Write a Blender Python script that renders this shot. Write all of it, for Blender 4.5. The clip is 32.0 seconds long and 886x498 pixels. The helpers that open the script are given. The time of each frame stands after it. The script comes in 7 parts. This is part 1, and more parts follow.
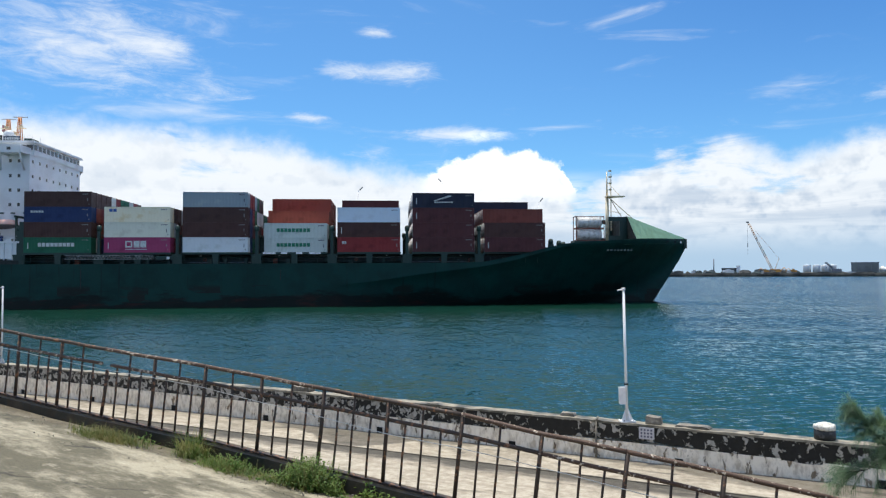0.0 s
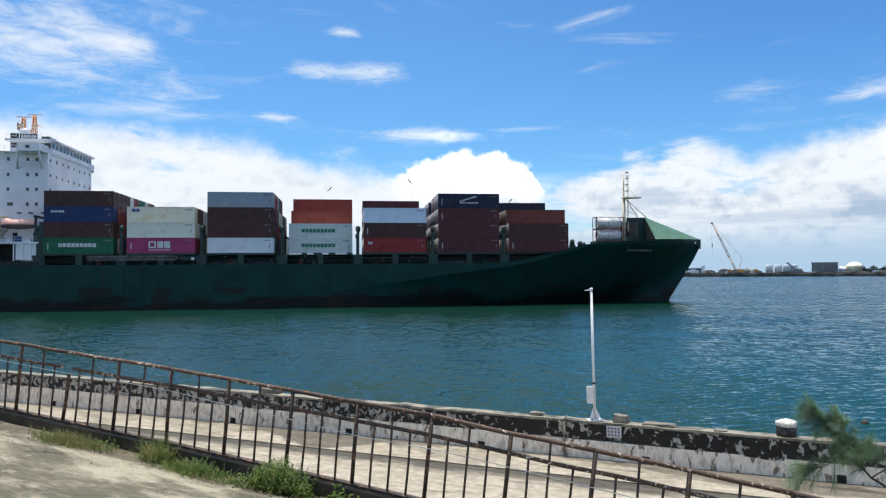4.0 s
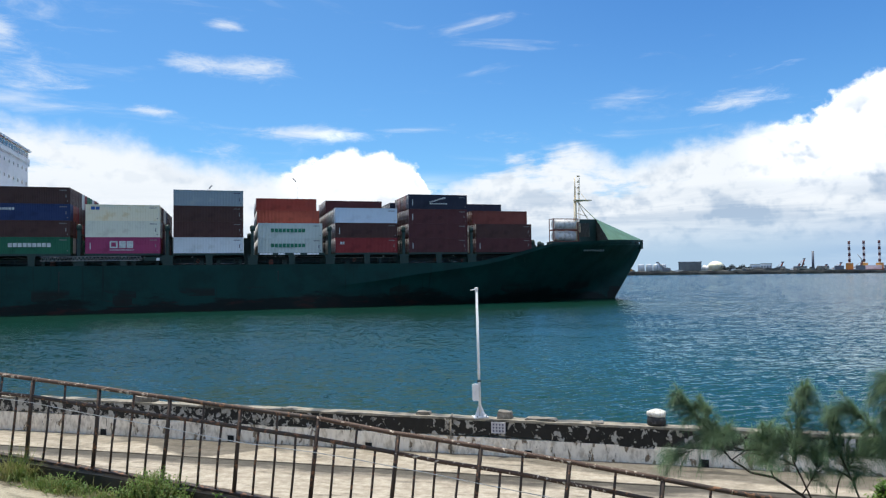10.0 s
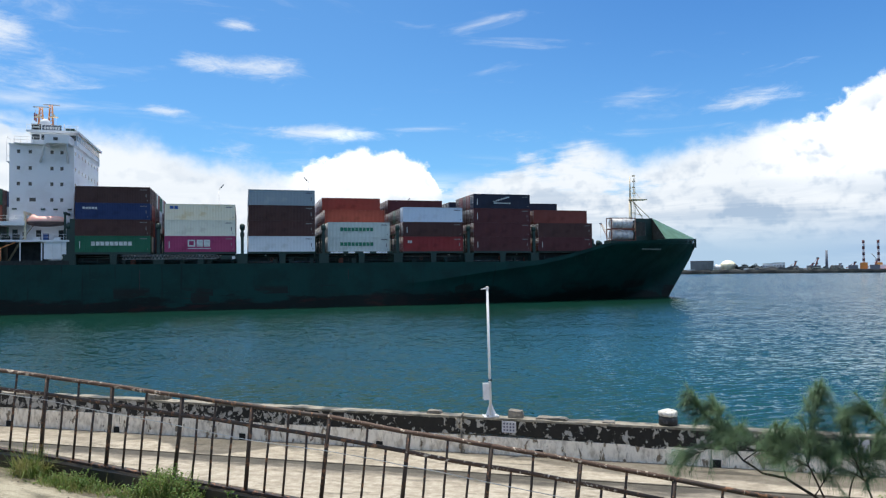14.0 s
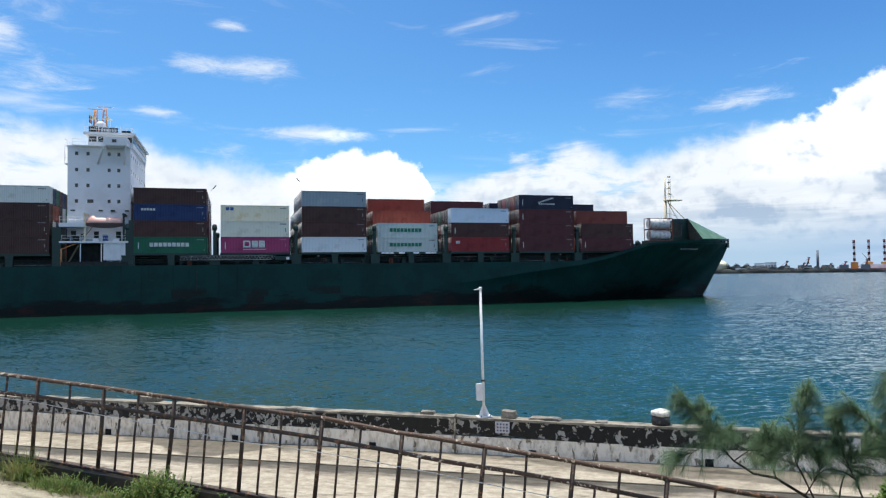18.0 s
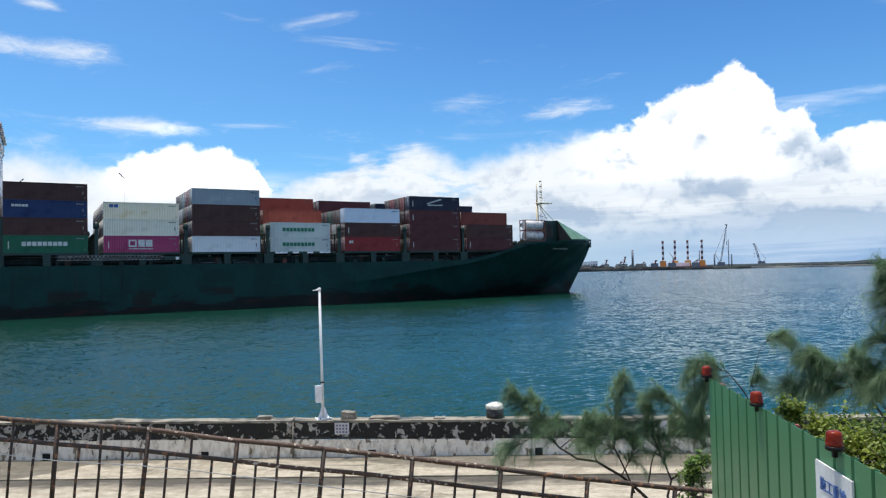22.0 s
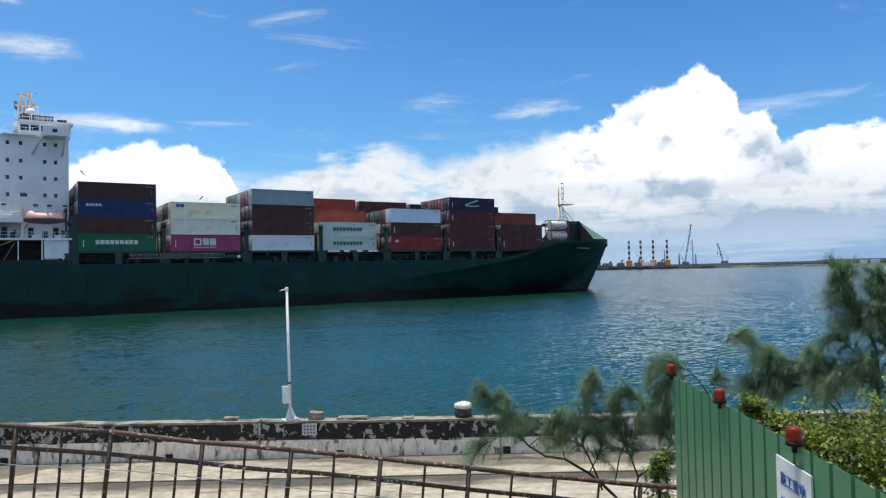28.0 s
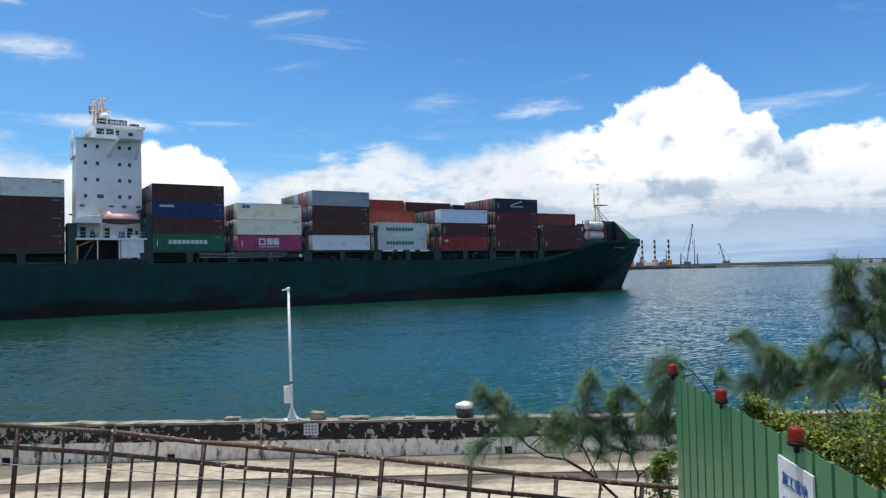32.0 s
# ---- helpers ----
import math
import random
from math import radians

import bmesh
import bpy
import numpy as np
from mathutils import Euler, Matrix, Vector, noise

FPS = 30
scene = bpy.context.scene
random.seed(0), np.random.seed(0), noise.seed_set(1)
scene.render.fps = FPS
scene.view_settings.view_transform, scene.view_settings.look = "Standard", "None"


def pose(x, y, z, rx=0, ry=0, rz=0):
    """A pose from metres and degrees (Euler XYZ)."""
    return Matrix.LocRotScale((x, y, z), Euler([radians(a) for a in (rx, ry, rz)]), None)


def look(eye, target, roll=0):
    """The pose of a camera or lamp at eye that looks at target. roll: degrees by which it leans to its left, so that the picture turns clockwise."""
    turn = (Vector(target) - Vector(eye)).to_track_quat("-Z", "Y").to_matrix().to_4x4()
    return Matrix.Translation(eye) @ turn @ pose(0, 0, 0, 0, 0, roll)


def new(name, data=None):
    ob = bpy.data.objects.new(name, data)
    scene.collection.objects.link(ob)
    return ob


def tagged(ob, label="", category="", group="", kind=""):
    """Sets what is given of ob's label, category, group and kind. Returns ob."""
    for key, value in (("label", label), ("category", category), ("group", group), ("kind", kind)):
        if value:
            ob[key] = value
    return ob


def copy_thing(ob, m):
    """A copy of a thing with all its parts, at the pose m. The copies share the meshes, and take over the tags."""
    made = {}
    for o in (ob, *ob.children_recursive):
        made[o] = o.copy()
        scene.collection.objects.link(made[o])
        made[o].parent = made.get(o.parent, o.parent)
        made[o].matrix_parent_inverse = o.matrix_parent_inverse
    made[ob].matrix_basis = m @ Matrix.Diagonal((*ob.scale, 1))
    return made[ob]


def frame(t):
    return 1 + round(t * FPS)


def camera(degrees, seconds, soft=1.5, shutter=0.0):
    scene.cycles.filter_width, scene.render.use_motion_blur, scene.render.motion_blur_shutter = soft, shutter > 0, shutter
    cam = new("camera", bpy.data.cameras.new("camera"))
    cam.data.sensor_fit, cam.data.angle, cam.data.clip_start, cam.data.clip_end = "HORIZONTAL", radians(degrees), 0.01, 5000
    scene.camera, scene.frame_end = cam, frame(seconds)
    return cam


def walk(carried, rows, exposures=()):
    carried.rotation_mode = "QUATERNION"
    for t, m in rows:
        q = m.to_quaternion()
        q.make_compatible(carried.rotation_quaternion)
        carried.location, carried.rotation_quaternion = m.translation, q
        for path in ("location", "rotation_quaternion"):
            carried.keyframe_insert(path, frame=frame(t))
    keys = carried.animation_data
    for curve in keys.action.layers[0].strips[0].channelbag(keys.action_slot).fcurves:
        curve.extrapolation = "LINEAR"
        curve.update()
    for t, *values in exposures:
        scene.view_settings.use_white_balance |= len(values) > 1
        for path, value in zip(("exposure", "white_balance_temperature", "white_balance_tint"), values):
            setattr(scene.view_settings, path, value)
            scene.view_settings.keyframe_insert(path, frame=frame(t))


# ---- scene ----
cam = camera(63.72, 32.0, 1.25)
PATH = [
    (0.0, pose(0, 0, 6.41, 91.93, 0.26, -0.10)),
    (0.5, pose(0, 0, 6.41, 91.93, 0.31, -0.82)),
    (1.0, pose(0, 0, 6.41, 91.93, 0.33, -1.43)),
    (1.5, pose(0, 0, 6.41, 91.93, 0.31, -2.03)),
    (2.0, pose(0, 0, 6.41, 91.93, 0.28, -2.24)),
    (2.5, pose(0, 0, 6.41, 91.94, 0.26, -2.22)),
    (4.5, pose(0, 0, 6.41, 91.98, 0.53, -3.02)),
    (5.0, pose(0, 0, 6.41, 91.98, 0.55, -4.21)),
    (5.5, pose(0, 0, 6.41, 91.98, 0.59, -5.34)),
    (6.0, pose(0, 0, 6.41, 91.97, 0.63, -6.48)),
    (6.5, pose(0, 0, 6.41, 91.96, 0.64, -7.41)),
    (7.0, pose(0, 0, 6.41, 91.95, 0.64, -8.27)),
    (7.5, pose(0, 0, 6.41, 91.95, 0.64, -8.95)),
    (8.0, pose(0, 0, 6.41, 91.95, 0.67, -9.51)),
    (8.5, pose(0, 0, 6.41, 91.95, 0.70, -10.00)),
    (9.0, pose(0, 0, 6.41, 91.94, 0.73, -10.65)),
    (9.5, pose(0, 0, 6.41, 91.94, 0.73, -11.33)),
    (10.0, pose(0, 0, 6.41, 91.92, 0.71, -11.61)),
    (10.5, pose(0, 0, 6.41, 91.90, 0.69, -11.15)),
    (11.0, pose(0, 0, 6.41, 91.88, 0.68, -10.92)),
    (11.5, pose(0, 0, 6.41, 91.86, 0.67, -10.86)),
    (12.0, pose(0, 0, 6.41, 91.84, 0.68, -10.86)),
    (12.5, pose(0, 0, 6.41, 91.85, 0.67, -10.82)),
    (13.0, pose(0, 0, 6.41, 91.85, 0.66, -10.79)),
    (13.5, pose(0, 0, 6.41, 91.85, 0.65, -10.76)),
    (14.0, pose(0, 0, 6.41, 91.85, 0.65, -10.75)),
    (14.5, pose(0, 0, 6.41, 91.86, 0.66, -10.74)),
    (16.5, pose(0, 0, 6.41, 91.85, 0.74, -10.74)),
    (17.0, pose(0, 0, 6.41, 91.86, 0.76, -10.82)),
    (17.5, pose(0, 0, 6.41, 91.89, 0.78, -11.03)),
    (18.0, pose(0, 0, 6.41, 91.90, 0.80, -11.31)),
    (18.5, pose(0, 0, 6.41, 91.89, 0.84, -12.43)),
    (19.0, pose(0, 0, 6.41, 91.86, 0.91, -14.07)),
    (19.5, pose(0, 0, 6.41, 91.82, 1.01, -16.80)),
    (20.0, pose(0, 0, 6.41, 91.78, 1.09, -19.41)),
    (20.5, pose(0, 0, 6.41, 91.74, 1.12, -20.82)),
    (21.0, pose(0, 0, 6.41, 91.72, 1.15, -21.88)),
    (21.5, pose(0, 0, 6.41, 91.70, 1.19, -22.88)),
    (22.0, pose(0, 0, 6.41, 91.68, 1.21, -24.14)),
    (22.5, pose(0, 0, 6.41, 91.68, 1.25, -25.36)),
    (23.0, pose(0, 0, 6.41, 91.67, 1.26, -26.90)),
    (23.5, pose(0, 0, 6.41, 91.65, 1.21, -27.25)),
    (24.0, pose(0, 0, 6.41, 91.63, 1.18, -27.03)),
    (24.5, pose(0, 0, 6.41, 91.60, 1.16, -26.96)),
    (25.0, pose(0, 0, 6.41, 91.59, 1.16, -26.91)),
    (25.5, pose(0, 0, 6.41, 91.58, 1.17, -26.80)),
    (27.5, pose(0, 0, 6.41, 91.59, 1.20, -26.72)),
    (28.0, pose(0, 0, 6.41, 91.59, 1.20, -26.66)),
    (28.5, pose(0, 0, 6.41, 91.59, 1.20, -26.61)),
    (29.0, pose(0, 0, 6.41, 91.59, 1.20, -26.59)),
    (29.5, pose(0, 0, 6.41, 91.59, 1.21, -26.57)),
    (30.0, pose(0, 0, 6.41, 91.59, 1.22, -26.54)),
    (30.5, pose(0, 0, 6.41, 91.59, 1.22, -26.53)),
    (31.0, pose(0, 0, 6.41, 91.59, 1.22, -26.53)),
    (31.5, pose(0, 0, 6.41, 91.59, 1.22, -26.53)),
    (32.0, pose(0, 0, 6.41, 91.59, 1.22, -26.54)),
]
walk(cam, PATH, [(0.0, 0.03), (14.0, 0.02), (18.0, 0.06), (21.0, 0.05), (25.0, -0.02), (29.0, -0.06), (32.0, -0.06)])

# ---- light ----
SUN_AZ, SUN_EL = -40.0, 79.0      # degrees from +y towards +x, and above the horizon


def node(tree, kind, inputs=(), operation="", interpolation_type="", mix="", vector_type=""):
    n = tree.nodes.new(kind)
    if operation:
        n.operation = operation
    if interpolation_type:
        n.interpolation_type = interpolation_type
    if mix:
        n.data_type, n.blend_type = "RGBA", mix
    if vector_type:
        n.vector_type = vector_type
    for key, value in dict(inputs).items():
        if isinstance(value, bpy.types.NodeSocket):
            tree.links.new(value, n.inputs[key])
        else:
            n.inputs[key].default_value = value
    return n


def calc(tree, op, a, b=0.0, c=0.0):
    return node(tree, "ShaderNodeMath", {0: a, 1: b, 2: c}, operation=op).outputs[0]


def smooth(tree, value, lo, hi, a=0.0, b=1.0):
    return node(tree, "ShaderNodeMapRange", {0: value, 1: lo, 2: hi, 3: a, 4: b}, interpolation_type="SMOOTHSTEP").outputs[0]


def blend(tree, fac, a, b, mode="MIX"):
    n = node(tree, "ShaderNodeMix", {0: fac, 6: a, 7: b}, mix=mode)
    return n.outputs[2]


def make_sky():
    world = bpy.data.worlds.new("sky")
    scene.world = world
    world.use_nodes = True
    t = world.node_tree
    t.nodes.clear()
    sky = node(t, "ShaderNodeTexSky")
    sky.sky_type, sky.sun_disc, sky.sun_elevation, sky.sun_rotation = "NISHITA", False, radians(SUN_EL), radians(SUN_AZ)
    sky.air_density, sky.dust_density, sky.ozone_density = 1.0, 0.6, 3.0
    coord = node(t, "ShaderNodeTexCoord").outputs["Generated"]
    axes = node(t, "ShaderNodeSeparateXYZ", {0: coord})
    az = calc(t, "MULTIPLY", calc(t, "ARCTAN2", axes.outputs[0], axes.outputs[1]), 57.2958)
    el = calc(t, "MULTIPLY", calc(t, "ARCSINE", axes.outputs[2]), 57.2958)

    def heap(a, e, sa, se, height):
        u = calc(t, "DIVIDE", calc(t, "SUBTRACT", az, a), sa)
        v = calc(t, "DIVIDE", calc(t, "SUBTRACT", el, e), se)
        r = calc(t, "ADD", calc(t, "MULTIPLY", u, u), calc(t, "MULTIPLY", v, v))
        return calc(t, "MULTIPLY", calc(t, "POWER", 2.718, calc(t, "MULTIPLY", r, -1.0)), height)

    def flat(sx, sy, detail, rough, scale, warp=0.0, w=0.0, up=0.0, out=0):
        e = calc(t, "ADD", el, up) if up else el
        p = node(t, "ShaderNodeCombineXYZ", {0: calc(t, "MULTIPLY", az, sx), 1: calc(t, "MULTIPLY", e, sy), 2: w}).outputs[0]
        return node(t, "ShaderNodeTexNoise", {"Vector": p, "Scale": scale, "Detail": detail, "Roughness": rough, "Distortion": warp}).outputs[out]

    # the skyline of the cloud bank: height in degrees against bearing, frayed by two sizes of billows
    wide = node(t, "ShaderNodeSeparateColor", {0: flat(1.0, 1.2, 5, 0.55, 0.17, 0.0, 2.2, 0.0, 1)})
    fine = node(t, "ShaderNodeSeparateColor", {0: flat(1.0, 1.1, 7, 0.60, 0.62, 0.0, 6.1, 0.0, 1)})

    def frayed(value, k):
        a = calc(t, "MULTIPLY", calc(t, "SUBTRACT", wide.outputs[k], 0.5), 3.0)
        b = calc(t, "MULTIPLY", calc(t, "SUBTRACT", fine.outputs[k], 0.5), 1.9)
        return calc(t, "ADD", value, calc(t, "ADD", a, b))
    ramp = t.nodes.new("ShaderNodeValToRGB")
    line = ((-40, 11.2), (-31, 11.2), (-22, 10.8), (-12, 10.3), (-8, 8.6), (-1.4, 8.3), (0.6, 9.6), (4.0, 10.0), (7.6, 9.6), (10, 8.4), (10.9, 6.2), (13, 7.2), (17, 9.8), (22, 10.2), (26, 8.8), (32, 9.6),
            (36, 10.4), (39.5, 11.2), (41, 12.6), (44, 13.5), (46.9, 14.9), (48.4, 13.2), (50, 11.2), (51.3, 11.2), (52.6, 9.0), (54.2, 9.9), (59, 9.4), (66, 8.2), (75, 7.4))
    ramp.color_ramp.elements.remove(ramp.color_ramp.elements[0])
    for i, (a, h) in enumerate(line):
        e = ramp.color_ramp.elements[0] if i == 0 else ramp.color_ramp.elements.new((a + 40) / 115)
        e.position = (a + 40) / 115
        e.color = (h / 20, h / 20, h / 20, 1)
    t.links.new(calc(t, "DIVIDE", calc(t, "ADD", frayed(az, 0), 40.0), 115.0), ramp.inputs[0])
    depth = calc(t, "SUBTRACT", calc(t, "MULTIPLY", ramp.outputs[0], 20.0), frayed(el, 1))
    # the round head and the tower have hard edges, the rest of the bank is soft and broken
    crisp = calc(t, "MAXIMUM", smooth(t, heap(5.2, 7.6, 7.0, 4.2, 1.0), 0.30, 0.55), smooth(t, az, 33.5, 38.5))
    strat = flat(0.32, 1.25, 8, 0.60, 0.36, 0.35, 4.4)
    broken = smooth(t, calc(t, "ADD", strat, calc(t, "ADD", calc(t, "MULTIPLY", depth, 0.05), smooth(t, az, 2.0, -6.0, 0.0, 0.16))), 0.43, 0.64)
    soft = calc(t, "MULTIPLY", smooth(t, depth, -1.0, 1.6), broken)
    hard = smooth(t, depth, -0.05, 0.55)
    cumulus = calc(t, "ADD", calc(t, "MULTIPLY", hard, crisp), calc(t, "MULTIPLY", soft, calc(t, "SUBTRACT", 1.0, crisp)))
    # small high puffs, flakes and one long streak
    flake = flat(0.42, 1.5, 9, 0.70, 0.62, 0.45, 7.7)
    veil = flat(0.22, 1.1, 7, 0.60, 0.40, 0.6, 3.3)
    puffs = ((2.0, 11.0, 5.5, 0.85, 0.52), (-6.0, 9.2, 4.0, 1.4, 0.30), (-27, 16.2, 9.0, 3.6, 0.42), (-21.6, 16.6, 2.6, 0.9, 0.30), (-17.6, 13.7, 3.2, 1.2, 0.30), (-5.4, 18.8, 1.7, 0.55, 0.45), (-8.3, 15.9, 2.2, 0.7, 0.48), (-3.3, 15.7, 3.4, 1.1, 0.46),
             (-10.7, 12.2, 2.0, 0.55, 0.48), (34.5, 12.4, 3.6, 0.9, 0.42), (18, 10.9, 5.0, 0.8, 0.22), (-33, 20.5, 10.0, 2.0, 0.20))
    thin = None
    for h in puffs:
        g = heap(*h)
        thin = g if thin is None else calc(t, "ADD", thin, g)
    cirrus = calc(t, "MULTIPLY", smooth(t, calc(t, "ADD", thin, calc(t, "MULTIPLY", calc(t, "SUBTRACT", flake, 0.5), 0.95)), 0.15, 0.70), 0.88)
    washes = ((9.0, 11.4, 4.0, 0.25, 0.22), (-18, 21.5, 17, 2.6, 0.08), (27.5, 12.3, 4.0, 1.0, 0.14), (55, 11.7, 6.0, 0.6, 0.15), (57, 14.8, 8.0, 0.8, 0.12), (-20, 12.0, 10, 1.2, 0.16))
    thin = None
    for h in washes:
        g = heap(*h)
        thin = g if thin is None else calc(t, "ADD", thin, g)
    wash = calc(t, "MULTIPLY", smooth(t, calc(t, "ADD", thin, calc(t, "MULTIPLY", calc(t, "SUBTRACT", veil, 0.5), 0.95)), 0.07, 0.46), 0.85)
    cirrus = calc(t, "MAXIMUM", cirrus, wash)
    # unseen broken high cloud, added overhead and behind to whiten the sky's fill light
    far = node(t, "ShaderNodeTexNoise", {"Vector": coord, "Scale": 3.2, "Detail": 7, "Roughness": 0.55, "Distortion": 0.3}).outputs[0]
    cirrus = calc(t, "MAXIMUM", cirrus, calc(t, "MULTIPLY", smooth(t, far, 0.34, 0.56), calc(t, "MULTIPLY", smooth(t, el, 27.0, 42.0), 0.85)))
    # haze and low layers near the horizon
    bands = flat(0.16, 1.5, 7, 0.60, 0.42, 0.3, 9.4)
    haze = calc(t, "MAXIMUM", calc(t, "MULTIPLY", smooth(t, el, 8.0, 0.0), 0.80), smooth(t, heap(58, 1.5, 22, 4.0, 1.0), 0.25, 0.8))
    low = calc(t, "MULTIPLY", smooth(t, el, 8.5, 5.0), smooth(t, bands, 0.40, 0.58))
    cover = calc(t, "MAXIMUM", calc(t, "MAXIMUM", cumulus, cirrus), calc(t, "MAXIMUM", haze, low))
    # shade: hollows between the billows, flat grey layers towards the base
    lump = flat(1.0, 1.15, 4, 0.50, 0.24, 0.15, 3.1)
    above = flat(1.0, 1.15, 4, 0.50, 0.24, 0.15, 3.1, 1.4)
    hollow_shade = calc(t, "MULTIPLY", smooth(t, calc(t, "SUBTRACT", above, lump), 0.01, 0.17), smooth(t, depth, 0.4, 2.4))
    small_shade = calc(t, "MULTIPLY", smooth(t, calc(t, "SUBTRACT", flat(1.0, 1.1, 3, 0.5, 0.62, 0.0, 6.1, 0.6), flat(1.0, 1.1, 3, 0.5, 0.62, 0.0, 6.1)), 0.02, 0.24), smooth(t, depth, 0.2, 1.0))
    layers = calc(t, "MULTIPLY", smooth(t, bands, 0.40, 0.62), smooth(t, el, 8.0, 3.5))
    layers = calc(t, "ADD", layers, calc(t, "ADD", heap(51.8, 7.8, 1.9, 2.0, 0.75), heap(58, 2.0, 19, 2.4, 0.55)))
    rightward = smooth(t, az, -2.0, 30.0, 0.45, 1.0)
    shade = calc(t, "ADD", calc(t, "MULTIPLY", hollow_shade, 0.60), calc(t, "ADD", calc(t, "MULTIPLY", layers, 0.62), calc(t, "MULTIPLY", small_shade, 0.34)))
    shade = calc(t, "MINIMUM", calc(t, "MULTIPLY", shade, rightward), 1.0)
    bright = calc(t, "MULTIPLY", crisp, smooth(t, el, 4.5, 8.5))
    lit = blend(t, bright, (0.90, 0.95, 1.00, 1), (1.25, 1.27, 1.30, 1))
    white = blend(t, shade, lit, (0.42, 0.54, 0.70, 1))
    low_air = blend(t, smooth(t, az, 34.0, 50.0), (0.44, 0.61, 0.79, 1), blend(t, smooth(t, bands, 0.42, 0.60), (0.31, 0.48, 0.74, 1), (0.50, 0.65, 0.85, 1)))
    white = blend(t, smooth(t, el, 4.8, 0.8), white, low_air)
    deepen = calc(t, "MULTIPLY", smooth(t, el, 5.0, 25.0), smooth(t, az, -2.0, 36.0))
    blue = blend(t, 1.0, sky.outputs[0], blend(t, deepen, (0.56, 0.98, 1.27, 1), (0.40, 0.80, 1.18, 1)), "MULTIPLY")
    air = node(t, "ShaderNodeBackground", {"Color": blue, "Strength": 0.124})
    cloud = node(t, "ShaderNodeBackground", {"Color": white, "Strength": 1.0})
    mix = node(t, "ShaderNodeMixShader", {0: cover, 1: air.outputs[0], 2: cloud.outputs[0]})
    node(t, "ShaderNodeOutputWorld", {0: mix.outputs[0]})


make_sky()
sun = new("sun", bpy.data.lights.new("sun", "SUN"))
sun.data.energy, sun.data.angle, sun.data.color = 4.5, radians(0.53), (1.0, 0.95, 0.86)
a, e = radians(SUN_AZ), radians(SUN_EL)
sun.matrix_world = look((math.sin(a) * math.cos(e) * 100, math.cos(a) * math.cos(e) * 100, math.sin(e) * 100), (0, 0, 0))

# ---- materials ----
def surface(name, color, rough=0.6, metal=0.0, second=None, patch=(1.5, 0.45, 0.6), grain=(40, 0.12), bump=(30, 0.15), bump_far=0.01, spec=0.5, vary=0.0, stretch=(1, 1, 1)):
    """colour with patches of a second colour (scale, from, to), fine grain (scale, amount), relief (scale, strength)."""
    m = bpy.data.materials.new(name)
    m.use_nodes = True
    t = m.node_tree
    b = t.nodes["Principled BSDF"]
    p = node(t, "ShaderNodeTexCoord").outputs["Object"]
    p = node(t, "ShaderNodeMapping", {"Vector": p, "Scale": stretch}).outputs[0]
    c = (*color, 1)
    big = node(t, "ShaderNodeTexNoise", {"Vector": p, "Scale": patch[0], "Detail": 6, "Roughness": 0.6}).outputs[0]
    col = blend(t, smooth(t, big, patch[1], patch[2]), c, (*(second or [x * 0.75 for x in color]), 1))
    fine = node(t, "ShaderNodeTexNoise", {"Vector": p, "Scale": grain[0], "Detail": 3}).outputs[0]
    col = blend(t, 1.0, col, blend(t, fine, (1 - grain[1],) * 3 + (1,), (1 + grain[1],) * 3 + (1,)), "MULTIPLY")
    if vary:
        r = node(t, "ShaderNodeObjectInfo").outputs["Random"]
        col = blend(t, 1.0, col, blend(t, r, (1 - vary,) * 3 + (1,), (1 + vary,) * 3 + (1,)), "MULTIPLY")
    t.links.new(col, b.inputs["Base Color"])
    t.links.new(smooth(t, big, 0.3, 0.7, max(rough - 0.1, 0.05), min(rough + 0.1, 1)), b.inputs["Roughness"])
    b.inputs["Metallic"].default_value = metal
    b.inputs["Specular IOR Level"].default_value = spec
    if bump[1]:
        n = node(t, "ShaderNodeTexNoise", {"Vector": p, "Scale": bump[0], "Detail": 4}).outputs[0]
        t.links.new(node(t, "ShaderNodeBump", {"Height": n, "Strength": bump[1], "Distance": bump_far}).outputs[0], b.inputs["Normal"])
    return m


